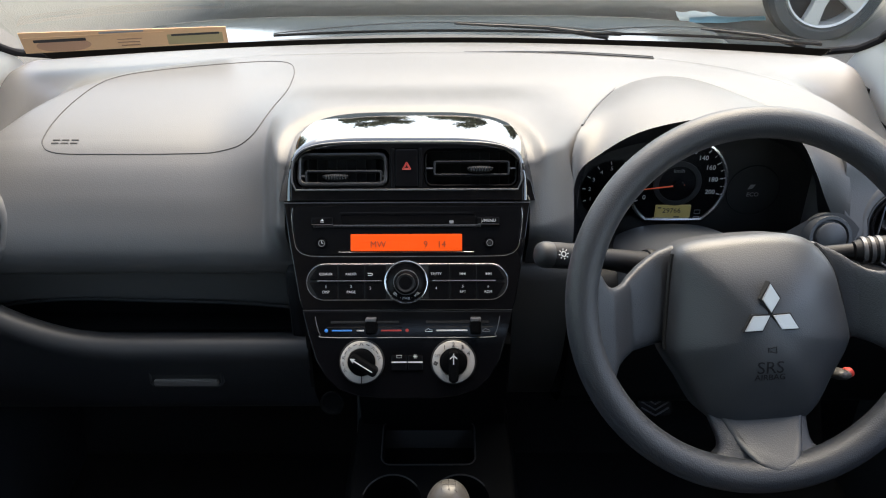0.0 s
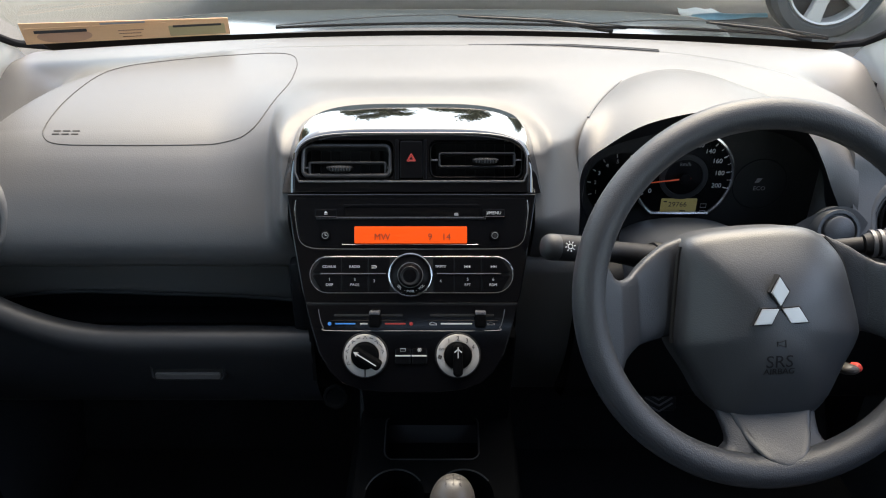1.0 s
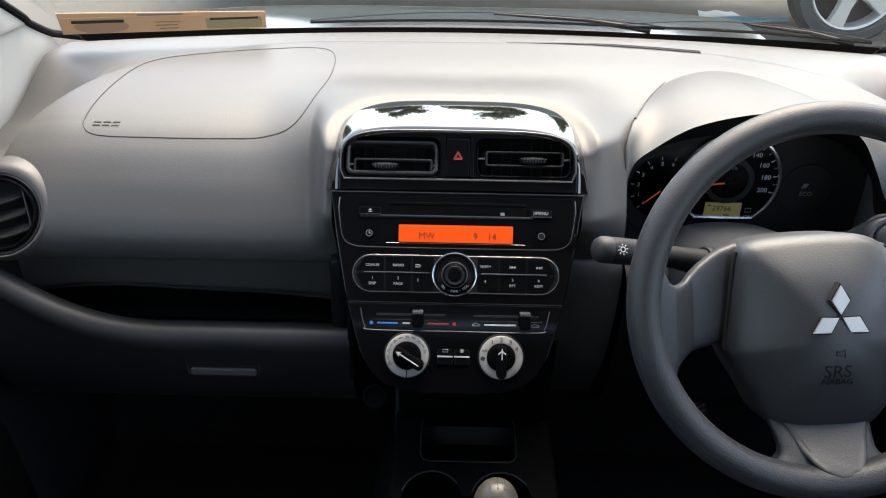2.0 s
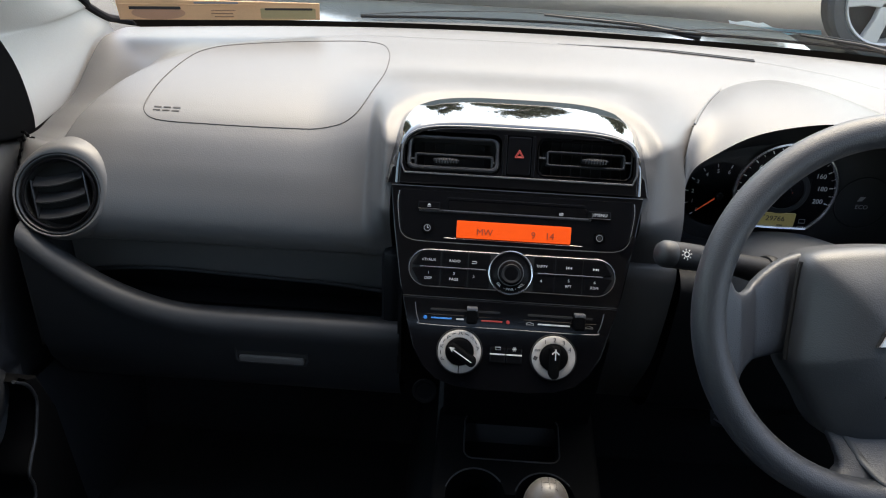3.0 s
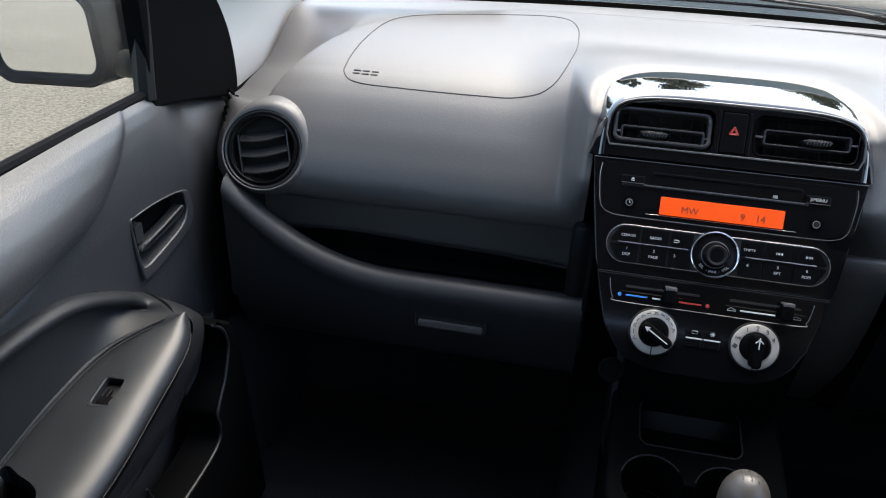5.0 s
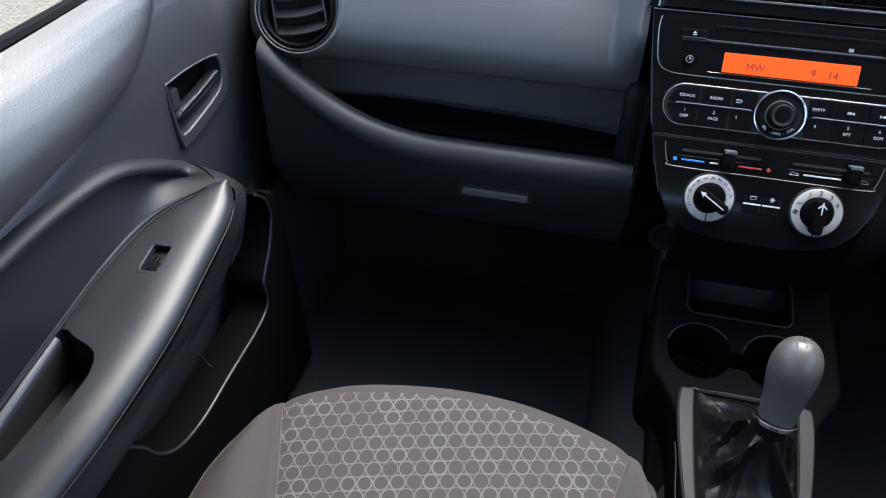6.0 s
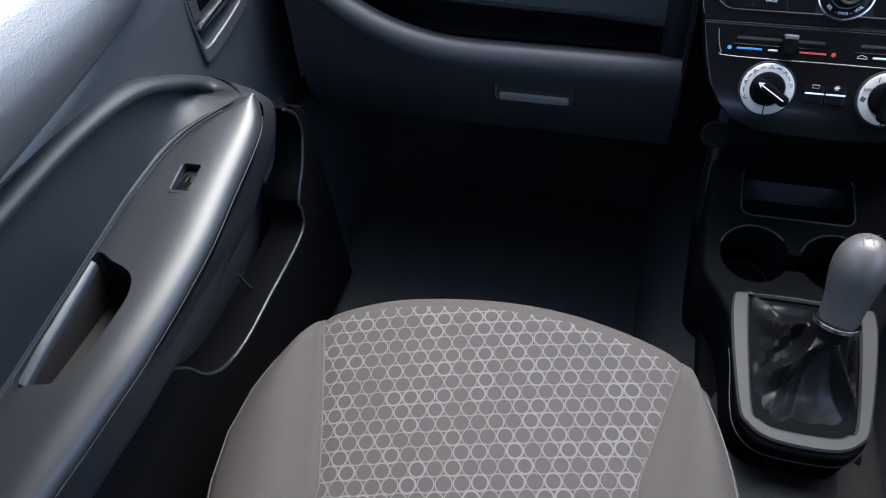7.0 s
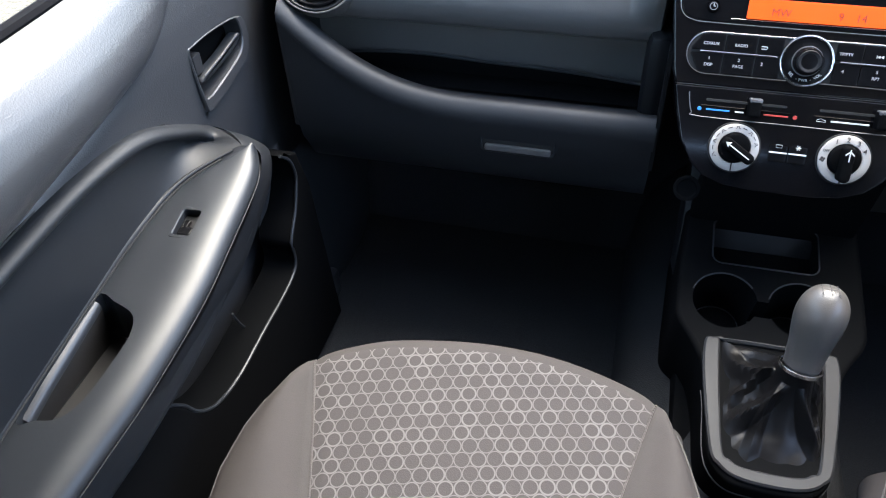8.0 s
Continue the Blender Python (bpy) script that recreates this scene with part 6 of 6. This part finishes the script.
def build_gear_lever(gi):
    g = thing("gear_lever", "grey plastic gear knob above a black leatherette gaiter", "gear lever", CONS)
    inv = CONS.inverted()
    base, top = inv @ Vector((0.0425, 0.570, 0.604)), inv @ Vector((0.050, 0.600, 0.690))
    n = 192
    ring0 = curve([(x, y, 0) for x, y in gi], n, True)
    c0 = Vector((0, -0.06, 0))
    ax = (top - base).normalized()

    def gaiter(u, v):
        i = int(round(u * n)) % n
        p = ring0[i]
        a = math.atan2(p.y - c0.y, p.x - c0.x)
        q = base + (Vector((math.cos(a), math.sin(a), 0)) - ax * ax.dot(Vector((math.cos(a), math.sin(a), 0)))).normalized() * 0.017
        inward, up = 1 - (1 - v) ** 1.7, v ** 1.6
        r = Vector((lerp(p.x, q.x, inward), lerp(p.y, q.y, inward), lerp(p.z, q.z, up) - 0.004 * (1 - v) ** 4))
        # sharp folds stand up from the slack skirt and die out up the cone
        slack = math.sin(math.pi * min(v / 0.8, 1)) ** 0.8
        ridge = 0.0
        for a0, twist, width, height in FOLDS:
            d = (a - a0 - twist * (v - 0.3) + math.pi) % (2 * math.pi) - math.pi
            ridge += height * max(0, 1 - abs(d) / width) ** 0.9
        r.z += slack * (ridge + 0.004 * noise.noise(Vector((r.x, r.y, 0)) * 55 + Vector((3.1, 7.7, 1.3))))
        r += Vector((math.cos(a), math.sin(a), 0)) * 0.35 * slack * ridge
        return r
    part("gaiter", grid(gaiter, n, 72, close_u=True), M_LEATHER, g, "creased black leatherette gaiter")
    m = Matrix.Translation(base) @ ax.to_track_quat("Z", "Y").to_matrix().to_4x4()
    L = (top - base).length
    prof = [(0.0, L + 0.003), (0.008, L + 0.0022), (0.015, L - 0.001), (0.021, L - 0.007), (0.0258, L - 0.016), (0.0280, L - 0.027), (0.0278, L - 0.038), (0.0255, L - 0.052), (0.0230, L - 0.066), (0.0215, L - 0.080), (0.0212, 0.003), (0.0195, 0.0)]
    prof = [(p.x * 0.90, p.y) for p in curve([(r, z, 0) for r, z in prof], 40)]
    kn = part("knob", moved(lathe([(max(r, 0), z) for r, z in prof], 48), m), M_KNOB, g, "worn grey gear knob with a shift pattern")
    part("collar_ring", moved(lathe([(0.0205, 0.001), (0.0222, 0.0005), (0.0222, -0.003), (0.0195, -0.004)], 40), m), M_CHROME, g, "thin silver ring")
    turn = m.to_3x3().inverted()
    across, ahead = turn @ Vector((1, 0, 0)), turn @ Vector((0, 1, 0))

    def cap(x, y):
        """A point on the knob's crown; the shift pattern sits towards the seats."""
        d = across * (x * 0.85 - 0.002) + ahead * (y * 0.85 - 0.0065)
        r = math.hypot(d.x, d.y)
        return m @ Vector((d.x, d.y, interp(r / 0.90, (0, 0.008, 0.015, 0.021, 0.0258), (L + 0.003, L + 0.0022, L - 0.001, L - 0.007, L - 0.016))))
    for x0, x1, y0, y1 in ((-0.009, 0.009, 0, 0), (-0.009, -0.009, -0.006, 0.006), (0, 0, -0.006, 0.006), (0.009, 0.009, -0.006, 0.006)):
        part("shift_line", tube([cap(lerp(x0, x1, f), lerp(y0, y1, f)) for f in np.linspace(0, 1, 7)], 0.0006, 5), M_STITCH, kn)
    for s, x, y in (("1", -0.009, 0.009), ("3", 0, 0.009), ("5", 0.009, 0.009), ("2", -0.009, -0.0095), ("4", 0, -0.0095), ("R", 0.009, -0.0095)):
        part("shift_mark", moved(text_bm(s, 0.0055), Matrix.Translation(cap(x, y)) @ pose(0, 0, 0.0003, 14, -4)), M_STITCH, kn, smooth=False)
    return g


instrument_cluster = build_cluster()
steering_wheel = build_wheel()
steering_column = build_column()
passenger_door = build_door()
wing_mirror = build_mirror()
passenger_seat = build_seat("passenger_seat", "grey cloth passenger seat cushion with a pale ring pattern", SEAT, 1)
centre_console, GAITER_RING = build_console()
gear_lever = build_gear_lever(GAITER_RING)


# ---- cabin shell ----
def structure(name, bm, mat, label, category, smooth=True):
    return tagged(part(name, bm, mat, None, "", None, smooth), label, category, kind="structure")


structure("floor", merge(box(-0.70, 0.76, -1.30, 1.10, 0.24, 0.295), moved(box(-0.70, 0.76, -0.01, 0.02, 0.0, 0.42), Matrix.Translation((0, 1.06, 0.27)) @ pose(0, 0, 0, -35))), M_CARPET, "dark carpeted car floor rising to the bulkhead", "car floor")
structure("wall_bulkhead", box(-0.74, 0.80, 1.20, 1.22, 0.25, 0.955), M_BLACK, "dark bulkhead ahead of the footwells", "bulkhead")
structure("wall_kick_panel", merge(grid(lambda u, v: (-0.655 + 0.03 * math.sin(math.pi * u) * (1 - v * 0.5), lerp(0.76, 1.15, u), lerp(0.29, 0.60, v)), 16, 10), box(-0.66, -0.615, -0.5, 0.86, 0.29, 0.345, 0.01)), M_MID, "dark plastic kick panel and door sill trim", "side trim")
structure("wall_tunnel", grid(lambda u, v: (lerp(-0.135, 0.175, u), lerp(-0.9, 1.2, v), 0.29 + 0.16 * math.sin(math.pi * min(max(u * 1.0, 0), 1)) ** 0.4), 24, 8), M_CARPET, "dark carpeted transmission tunnel", "tunnel")
structure("ceiling", grid(lambda u, v: (lerp(-0.66, 0.72, u), lerp(-1.25, 0.46, v), 1.405 + 0.05 * math.sin(math.pi * u) ** 0.6), 24, 24), M_CEIL, "pale cloth car headliner", "headliner")
structure("roof_skin", grid(lambda u, v: (lerp(-0.70, 0.76, u), lerp(-1.30, 0.50, v), 1.43 + 0.06 * math.sin(math.pi * u) ** 0.6), 24, 12), M_BODY, "dark slate painted car roof", "car roof")
# unseen wall without a rear window, added to keep the heater panel's reflection dark
structure("wall_rear_blocker", box(-0.72, 0.78, -1.30, -1.26, 0.28, 1.44), M_BLACK, "unseen windowless black wall added behind the cabin", "rear wall")
structure("wall_rear_side", merge(box(-0.72, -0.69, -1.30, -0.45, 0.28, 0.98), box(-0.72, -0.66, -0.52, -0.42, 0.95, 1.43), box(-0.72, -0.66, -1.30, -1.12, 0.95, 1.43)), M_DOOR, "dark rear door wall behind the passenger", "side wall")
structure("wall_driver_side", merge(box(0.75, 0.78, -1.30, 1.0, 0.28, 0.965), box(0.72, 0.781, -0.52, -0.42, 0.96, 1.44), box(0.72, 0.781, -1.30, -1.12, 0.96, 1.44)), M_DOOR, "dark side wall with the driver's door", "side wall")


def pillar(sx):
    front = curve([(-0.700, 1.345, 0.945), (-0.692, 1.300, 0.982), (-0.680, 1.258, 1.003), (-0.664, 1.173, 1.038), (-0.645, 1.11, 1.067), (-0.60, 0.75, 1.255), (-0.56, 0.42, 1.425)], 40)
    rear = curve([(-0.692, 0.925, 0.890), (-0.690, 0.925, 0.930), (-0.688, 0.945, 0.985), (-0.685, 0.940, 1.035), (-0.680, 0.915, 1.066), (-0.655, 0.62, 1.235), (-0.61, 0.25, 1.425)], 40)
    return grid(lambda u, v: (lambda p: ((p.x if sx > 0 else 0.06 - p.x) + sx * 0.016 * math.sin(math.pi * v), p.y, p.z))(front[int(round(u * 39))].lerp(rear[int(round(u * 39))], v)), 40, 14)


structure("trim_pillar_left", pillar(1), M_TRIM, "pale grey windscreen pillar trim", "pillar trim")
structure("trim_pillar_right", pillar(-1), M_TRIM, "pale grey windscreen pillar trim", "pillar trim")
for sx in (-1, 1):
    structure("wall_wing", merge(box(-0.76 if sx < 0 else 0.76, -0.70 if sx < 0 else 0.82, 0.96, 1.30, 0.28, 0.965, 0.01)), M_BLACK, "dark inner wing beside the dashboard", "inner wing")


def screen(u, v):
    x = lerp(-0.675, 0.735, u)
    k = (x - 0.03) / 0.705
    b = Vector((x, screen_y(x) + 0.075, 0.965))
    t = Vector((0.03 + (x - 0.03) * 0.84, 0.52 - 0.10 * k * k, 1.438))
    p = b.lerp(t, v)
    p.y += 0.03 * math.sin(math.pi * v)
    return p


tagged(structure("window_screen", grid(screen, 40, 16), M_GLASS, "clear raked windscreen", "windscreen"), "").visible_shadow = False
structure("trim_screen_seal", grid(lambda u, v: screen(lerp(0.004, 0.996, u), lerp(-0.09, 0.047 + 0.010 * smooth01((abs(2 * u - 1) - 0.4) / 0.5), v)) + Vector((0, -0.004, 0)), 60, 5), M_RUBBER, "black band along the foot of the windscreen", "windscreen band")
for sx in (-1, 1):
    edge = curve([(-0.60, 0.75, 1.259), (-0.645, 1.11, 1.072), (-0.664, 1.173, 1.043), (-0.680, 1.258, 1.009), (-0.688, 1.310, 0.994), (-0.680, 1.350, 0.982), (-0.652, 1.380, 0.972)], 60)
    structure("trim_pillar_seal", tube([(p.x if sx < 0 else 0.06 - p.x, p.y, p.z) for p in edge], 0.0065, 8), M_RUBBER, "black seal along the windscreen pillar", "windscreen seal")


# ---- card leaning on the windscreen ----
def build_card():
    b0, b1 = Vector((-0.640, 1.228, 1.012)), Vector((-0.326, 1.297, 1.0135))
    ux = (b1 - b0).normalized()
    uz = Vector((0, -0.42, 0.9))
    uz = (uz - ux * uz.dot(ux)).normalized()
    uy = uz.cross(ux)
    m = Matrix((( ux.x, uz.x, -uy.x, b0.x), (ux.y, uz.y, -uy.y, b0.y), (ux.z, uz.z, -uy.z, b0.z), (0, 0, 0, 1)))
    c = thing("dealer_card", "long cream cardboard card propped against the windscreen", "card", m)
    w, h = (b1 - b0).length, 0.040
    part("sheet", plate([(0, 0), (w, 0), (w, h * 0.80), (w - 0.001, h * 0.82), (0.0, h)], -0.0006, 0.0006, 0.0002, 1), M_CARD, c)
    part("oval_print", plate([(0.062 + 0.042 * math.cos(a), 0.013 + 0.0125 * math.sin(a)) for a in np.linspace(0, 2 * math.pi, 40)[:-1]], 0.0004, 0.0009, 0.0001, 1), M_CARDTAN, c, "tan printed oval")
    part("olive_print", plate(outline_rect(0.090, 0.020, 0.002, 3, w - 0.052, 0.013), 0.0004, 0.0009, 0.0001, 1), M_CARDOLIVE, c, "olive printed panel")
    for x0, x1, z0, z1, mat in ((0.018, 0.098, 0.020, 0.0255, M_INK), (w - 0.090, w - 0.012, 0.0195, 0.0235, M_INK), (0.12, 0.19, 0.0315, 0.0345, M_GREYMARK), (0.145, 0.185, 0.018, 0.0195, M_CARDTAN), (0.145, 0.18, 0.012, 0.0135, M_CARDTAN), (0.15, 0.18, 0.006, 0.0072, M_CARDTAN)):
        part("print_bar", plate(outline_rect(x1 - x0, z1 - z0, 0.001, 2, (x0 + x1) / 2, (z0 + z1) / 2), 0.0008, 0.0012, 0.0001, 1), mat, c)
    part("fold_edge", merge(box(0.004, 0.105, 0.0292, 0.0304, 0.0, 0.0016), box(0.108, w - 0.10, 0.0290, 0.0300, 0.0, 0.0016)), M_CARD, c)
    return c


dealer_card = build_card()


# ---- pedal and key ----
def build_pedal():
    m = Matrix.Translation((0.416, 1.045, 0.440)) @ pose(0, 0, 0, 58)
    p = thing("clutch_pedal", "black clutch pedal with a chevron-ribbed rubber pad", "pedal", m)
    part("rubber_pad", plate(outline_rect(0.062, 0.055, 0.008), -0.008, 0.004, 0.003), M_BLACK, p)
    for k in range(5):
        y = -0.024 + 0.010 * k
        part("chevron_rib", tube([(-0.024, y + 0.010, 0.004), (0.0, y - 0.004, 0.0045), (0.024, y + 0.010, 0.004)], 0.0018, 5), M_GREYTRIM, p)
    part("pedal_arm", tube([(0, 0.01, -0.006), (0, 0.12, -0.02), (0, 0.26, 0.0)], 0.009, 8), M_BLACK, p)
    return p


def build_key():
    k = thing("ignition_key", "grey ignition key fob with a red end in the column lock", "key", Matrix.Translation((0.515, 0.722, 0.746)))
    part("fob", moved(lathe([(0.0, 0.022), (0.006, 0.021), (0.010, 0.017), (0.0115, 0.008), (0.011, -0.012), (0.008, -0.018), (0, -0.019)], 24), pose(0, 0, 0, 60, 0, 0) @ Matrix.Diagonal((1, 0.6, 1, 1))), M_KNOB, k)
    part("red_end", moved(lathe([(0.0, 0.006), (0.004, 0.005), (0.0065, 0.0), (0.006, -0.006), (0, -0.007)], 20), Matrix.Translation((0.008, -0.010, 0.008)) @ pose(0, 0, 0, 60, 20, 0)), M_RED, k, "red plastic end")
    part("lock_barrel", tube([(0.0, 0.014, -0.012), (-0.02, 0.07, -0.01)], 0.012, 16), M_BLACK, k)
    part("lock_housing", tube([(-0.02, 0.07, -0.01), (-0.06, 0.12, 0.0)], 0.02, 14), M_LOW, k)
    return k


clutch_pedal = build_pedal()
ignition_key = build_key()


# ---- driver's seat ----
driver_seat = build_seat("driver_seat", "grey cloth driver's seat cushion beside the centre console", Matrix.Translation((0.34, 0.25, 0.53)), -1)


# ---- outside ----
def ground_z(x, y):
    return 0.27 * smooth01((y - 2.2) / 2.6) + 0.012 * math.sin(x * 0.7) * math.cos(y * 0.5) * smooth01((abs(y) + abs(x)) / 6 - 0.4)


def build_ground():
    bm = bmesh.new()
    xs = [-400, -120, -50, *np.linspace(-30, 30, 61), 50, 120, 400]
    ys = [-400, -120, -50, *np.linspace(-18, 2, 21), *np.linspace(2.1, 5, 30), *np.linspace(6, 22, 17), 50, 120, 400]
    vs = [[bm.verts.new((x, y, ground_z(x, y) if max(abs(x), abs(y)) < 60 else (0.27 if y > 5 else 0))) for y in ys] for x in xs]
    for i in range(len(xs) - 1):
        for j in range(len(ys) - 1):
            bm.faces.new((vs[i][j], vs[i + 1][j], vs[i + 1][j + 1], vs[i][j + 1]))
    return structure("ground", bm, M_ASPHALT, "pale worn asphalt with coarse grit", "ground")


ground = build_ground()


def road_point(u, v):
    x = lerp(-30, 30, u)
    y = lerp(2.35 + 1.0 * smooth01((-0.8 - x) / 1.2), 14, v ** 1.6)
    return (x, y, ground_z(x, y) + 0.012)


structure("road", grid(road_point, 121, 60), M_ROAD, "dark grey asphalt road ahead of the car", "road")


def build_wipers():
    cowl = structure("trim_cowl", grid(lambda u, v: (lambda x: (x, screen_y(x) + 0.08 + 0.14 * v, 0.962 + 0.010 * math.sin(math.pi * v) - 0.012 * v - 0.02 * (x / 0.68) ** 2))(lerp(-0.68, 0.74, u)), 40, 8), M_BLACK, "black plastic cowl below the windscreen", "cowl")
    for x0, x1 in ((-0.28, 0.38), (0.30, 0.72)):
        w = thing("windscreen_wiper", "black wiper blade resting along the windscreen", "wiper")
        pts = [screen((x + 0.675) / 1.41, 0.060 + 0.010 * math.sin(math.pi * f)) + Vector((0, 0.012, 0.003)) for f, x in ((f, lerp(x0, x1, f)) for f in np.linspace(0, 1, 24))]
        part("blade", tube(pts, 0.0028, 6), M_RUBBER, w)
        part("spine", tube([p + Vector((0, 0.004, 0.012 * math.sin(math.pi * k / 23) + 0.003)) for k, p in enumerate(pts)], 0.0012, 6), M_MID, w)
        mid = pts[12]
        part("arm", tube([mid + Vector((0, 0.005, 0.012)), mid.lerp(Vector((x1 - 0.02, screen_y(x1) + 0.07, 0.985)), 0.6) + Vector((0, 0.01, 0.01)), Vector((x1 - 0.02, screen_y(x1) + 0.07, 0.985))], [0.002, 0.0035, 0.006], 8), M_BLACK, w)
    bn = structure("roof_bonnet", grid(lambda u, v: (lerp(-0.70, 0.70, u), lerp(1.58, 2.25, v), 0.918 + 0.014 * math.sin(math.pi * v) ** 0.8 - 0.16 * max(v - 0.40, 0) ** 2 - 0.02 * abs(2 * u - 1) ** 4), 24, 16), M_BODY, "dark slate painted car bonnet", "bonnet")
    return cowl


build_wipers()


def build_parked_car():
    wx, wy, wz = 2.33, 4.62, 0.61
    car = thing("parked_car", "dark grey parked car with a silver alloy wheel", "car", Matrix.Translation((wx, wy, 0.27)))
    side = Matrix(((1, 0, 0, 0), (0, 0, -1, 0), (0, 1, 0, 0.34), (0, 0, 0, 1)))
    body = [(-4.2, 0.03), (-0.50, 0.03), (-0.44, 0.10), (-0.30, 0.32), (0.0, 0.42), (0.30, 0.32), (0.44, 0.10), (0.50, -0.02), (0.95, 0.0), (1.05, 0.30), (0.95, 0.62), (0.2, 0.74), (-0.7, 0.82), (-1.3, 1.25), (-3.0, 1.28), (-3.9, 0.80), (-4.3, 0.70)]
    part("body", moved(plate(body, -1.7, -0.02, 0.05, 3), side), M_DARKBODY, car, "dark grey car body")
    part("sill", moved(box(-3.9, -0.52, 0.005, 0.05, -1.6, -0.06, 0.01), side), M_BLACK, car)
    wheel = part("wheel", moved(lathe([(0.24, -0.16), (0.33, -0.17), (0.36, -0.13), (0.36, -0.03), (0.335, 0.0), (0.285, 0.004), (0.268, -0.01)], 56), side), M_TYRE, car, "black tyre on an alloy wheel")
    part("rim", moved(merge(lathe([(0.268, -0.01), (0.262, 0.004), (0.25, -0.006), (0.245, -0.10)], 56), lathe([(0.0, 0.0), (0.045, -0.002), (0.06, -0.02)], 30)), side), M_SILVER, wheel, "silver alloy rim")
    part("hub_well", moved(plate(outline_circle(0.245, 40), -0.12, -0.10, 0.002), side), M_BLACK, wheel)
    for k in range(5):
        a = radians(90 + 72 * k + 20)
        o = [(-0.052, 0.03), (0.052, 0.03), (0.040, 0.14), (0.050, 0.255), (-0.050, 0.255), (-0.040, 0.14)]
        part("spoke", moved(moved(plate(o, -0.05, -0.004, 0.01, 2), pose(0, 0, 0, 0, 0, math.degrees(a) - 90)), side), M_SILVER, wheel, "broad silver spoke")
    return car


parked_car = build_parked_car()


def build_film():
    f = thing("plastic_film", "scrap of pale blue plastic film lying on the asphalt", "plastic film", Matrix.Translation((1.82, 5.33, ground_z(1.82, 5.33) + 0.016)))
    part("sheet", grid(lambda u, v: (lerp(-0.19, 0.17, u) + 0.06 * v * (1 - 2 * u), lerp(-0.16, 0.16, v), 0.004 + 0.012 * math.sin(5 * u + 2) ** 2 * math.sin(4 * v + 1) ** 2), 16, 12), M_BLUETAG, f)
    part("folded_edge", tube(curve([(-0.12, -0.15, 0.010), (0.02, -0.17, 0.018), (0.14, -0.15, 0.012), (0.32, -0.10, 0.010), (0.42, -0.08, 0.006)], 24), [interp(k, (0, 8, 16, 23), (0.02, 0.03, 0.015, 0.02)) for k in range(24)], 8, flat=0.35), M_BLUETAG, f, "crumpled edge of the film")
    return f


plastic_film = build_film()


def build_tree(x, y, h, wide, seed):
    rnd = random.Random(seed)
    t = thing("tree", "tall leafy broadleaf tree beside the road", "tree", Matrix.Translation((x, y, ground_z(x, y))), "roadside trees")
    part("trunk", tube([(0.15 * math.sin(k * 1.3), 0.15 * math.cos(k), h * 0.09 * k - 0.2) for k in range(9)], [0.30 - 0.028 * k for k in range(9)], 10), M_BARK, t)
    limbs = []
    for k in range(9):
        a, z = rnd.uniform(0, 6.28), h * rnd.uniform(0.28, 0.7)
        l = h * wide * rnd.uniform(0.18, 0.32)
        tip = Vector((l * math.cos(a), l * math.sin(a), z + l * rnd.uniform(0.4, 0.9)))
        part("limb", tube([(0, 0, z), tip * 0.5 + Vector((0, 0, z * 0.5 + 0.1)), tip], [0.10, 0.07, 0.03], 7), M_BARK, t)
        limbs.append(tip)
    bm = bmesh.new()
    for tip in limbs + [Vector((0, 0, h * 0.82)), Vector((0.5, 0.3, h * 0.65))]:
        for _ in range(900):
            d = Vector((rnd.gauss(0, 1), rnd.gauss(0, 1), rnd.gauss(0, 0.8)))
            p = tip + d * h * 0.085 * wide
            s = rnd.uniform(0.28, 0.55)
            q = Euler((rnd.uniform(0, 6), rnd.uniform(0, 6), rnd.uniform(0, 6))).to_matrix()
            bm.faces.new([bm.verts.new(p + q @ Vector(c) * s) for c in ((-0.5, 0, 0), (0, -0.35, 0.1), (0.6, 0, 0), (0, 0.35, 0.1))])
    ob = part("crown", bm, M_LEAF, t, "loose green crown of leaves", smooth=False)
    return t


for i, (x, y, h, wide) in enumerate(((-5.3, 45.0, 18.6, 0.40), (2.9, 45.0, 19.0, 0.46), (13.0, 38.0, 12.0, 0.8), (-22.0, 34.0, 12.0, 1.0), (24.0, 22.0, 13.0, 1.0), (-20.0, 12.0, 10.0, 1.0))):
    build_tree(x, y, h, wide, 11 + i)
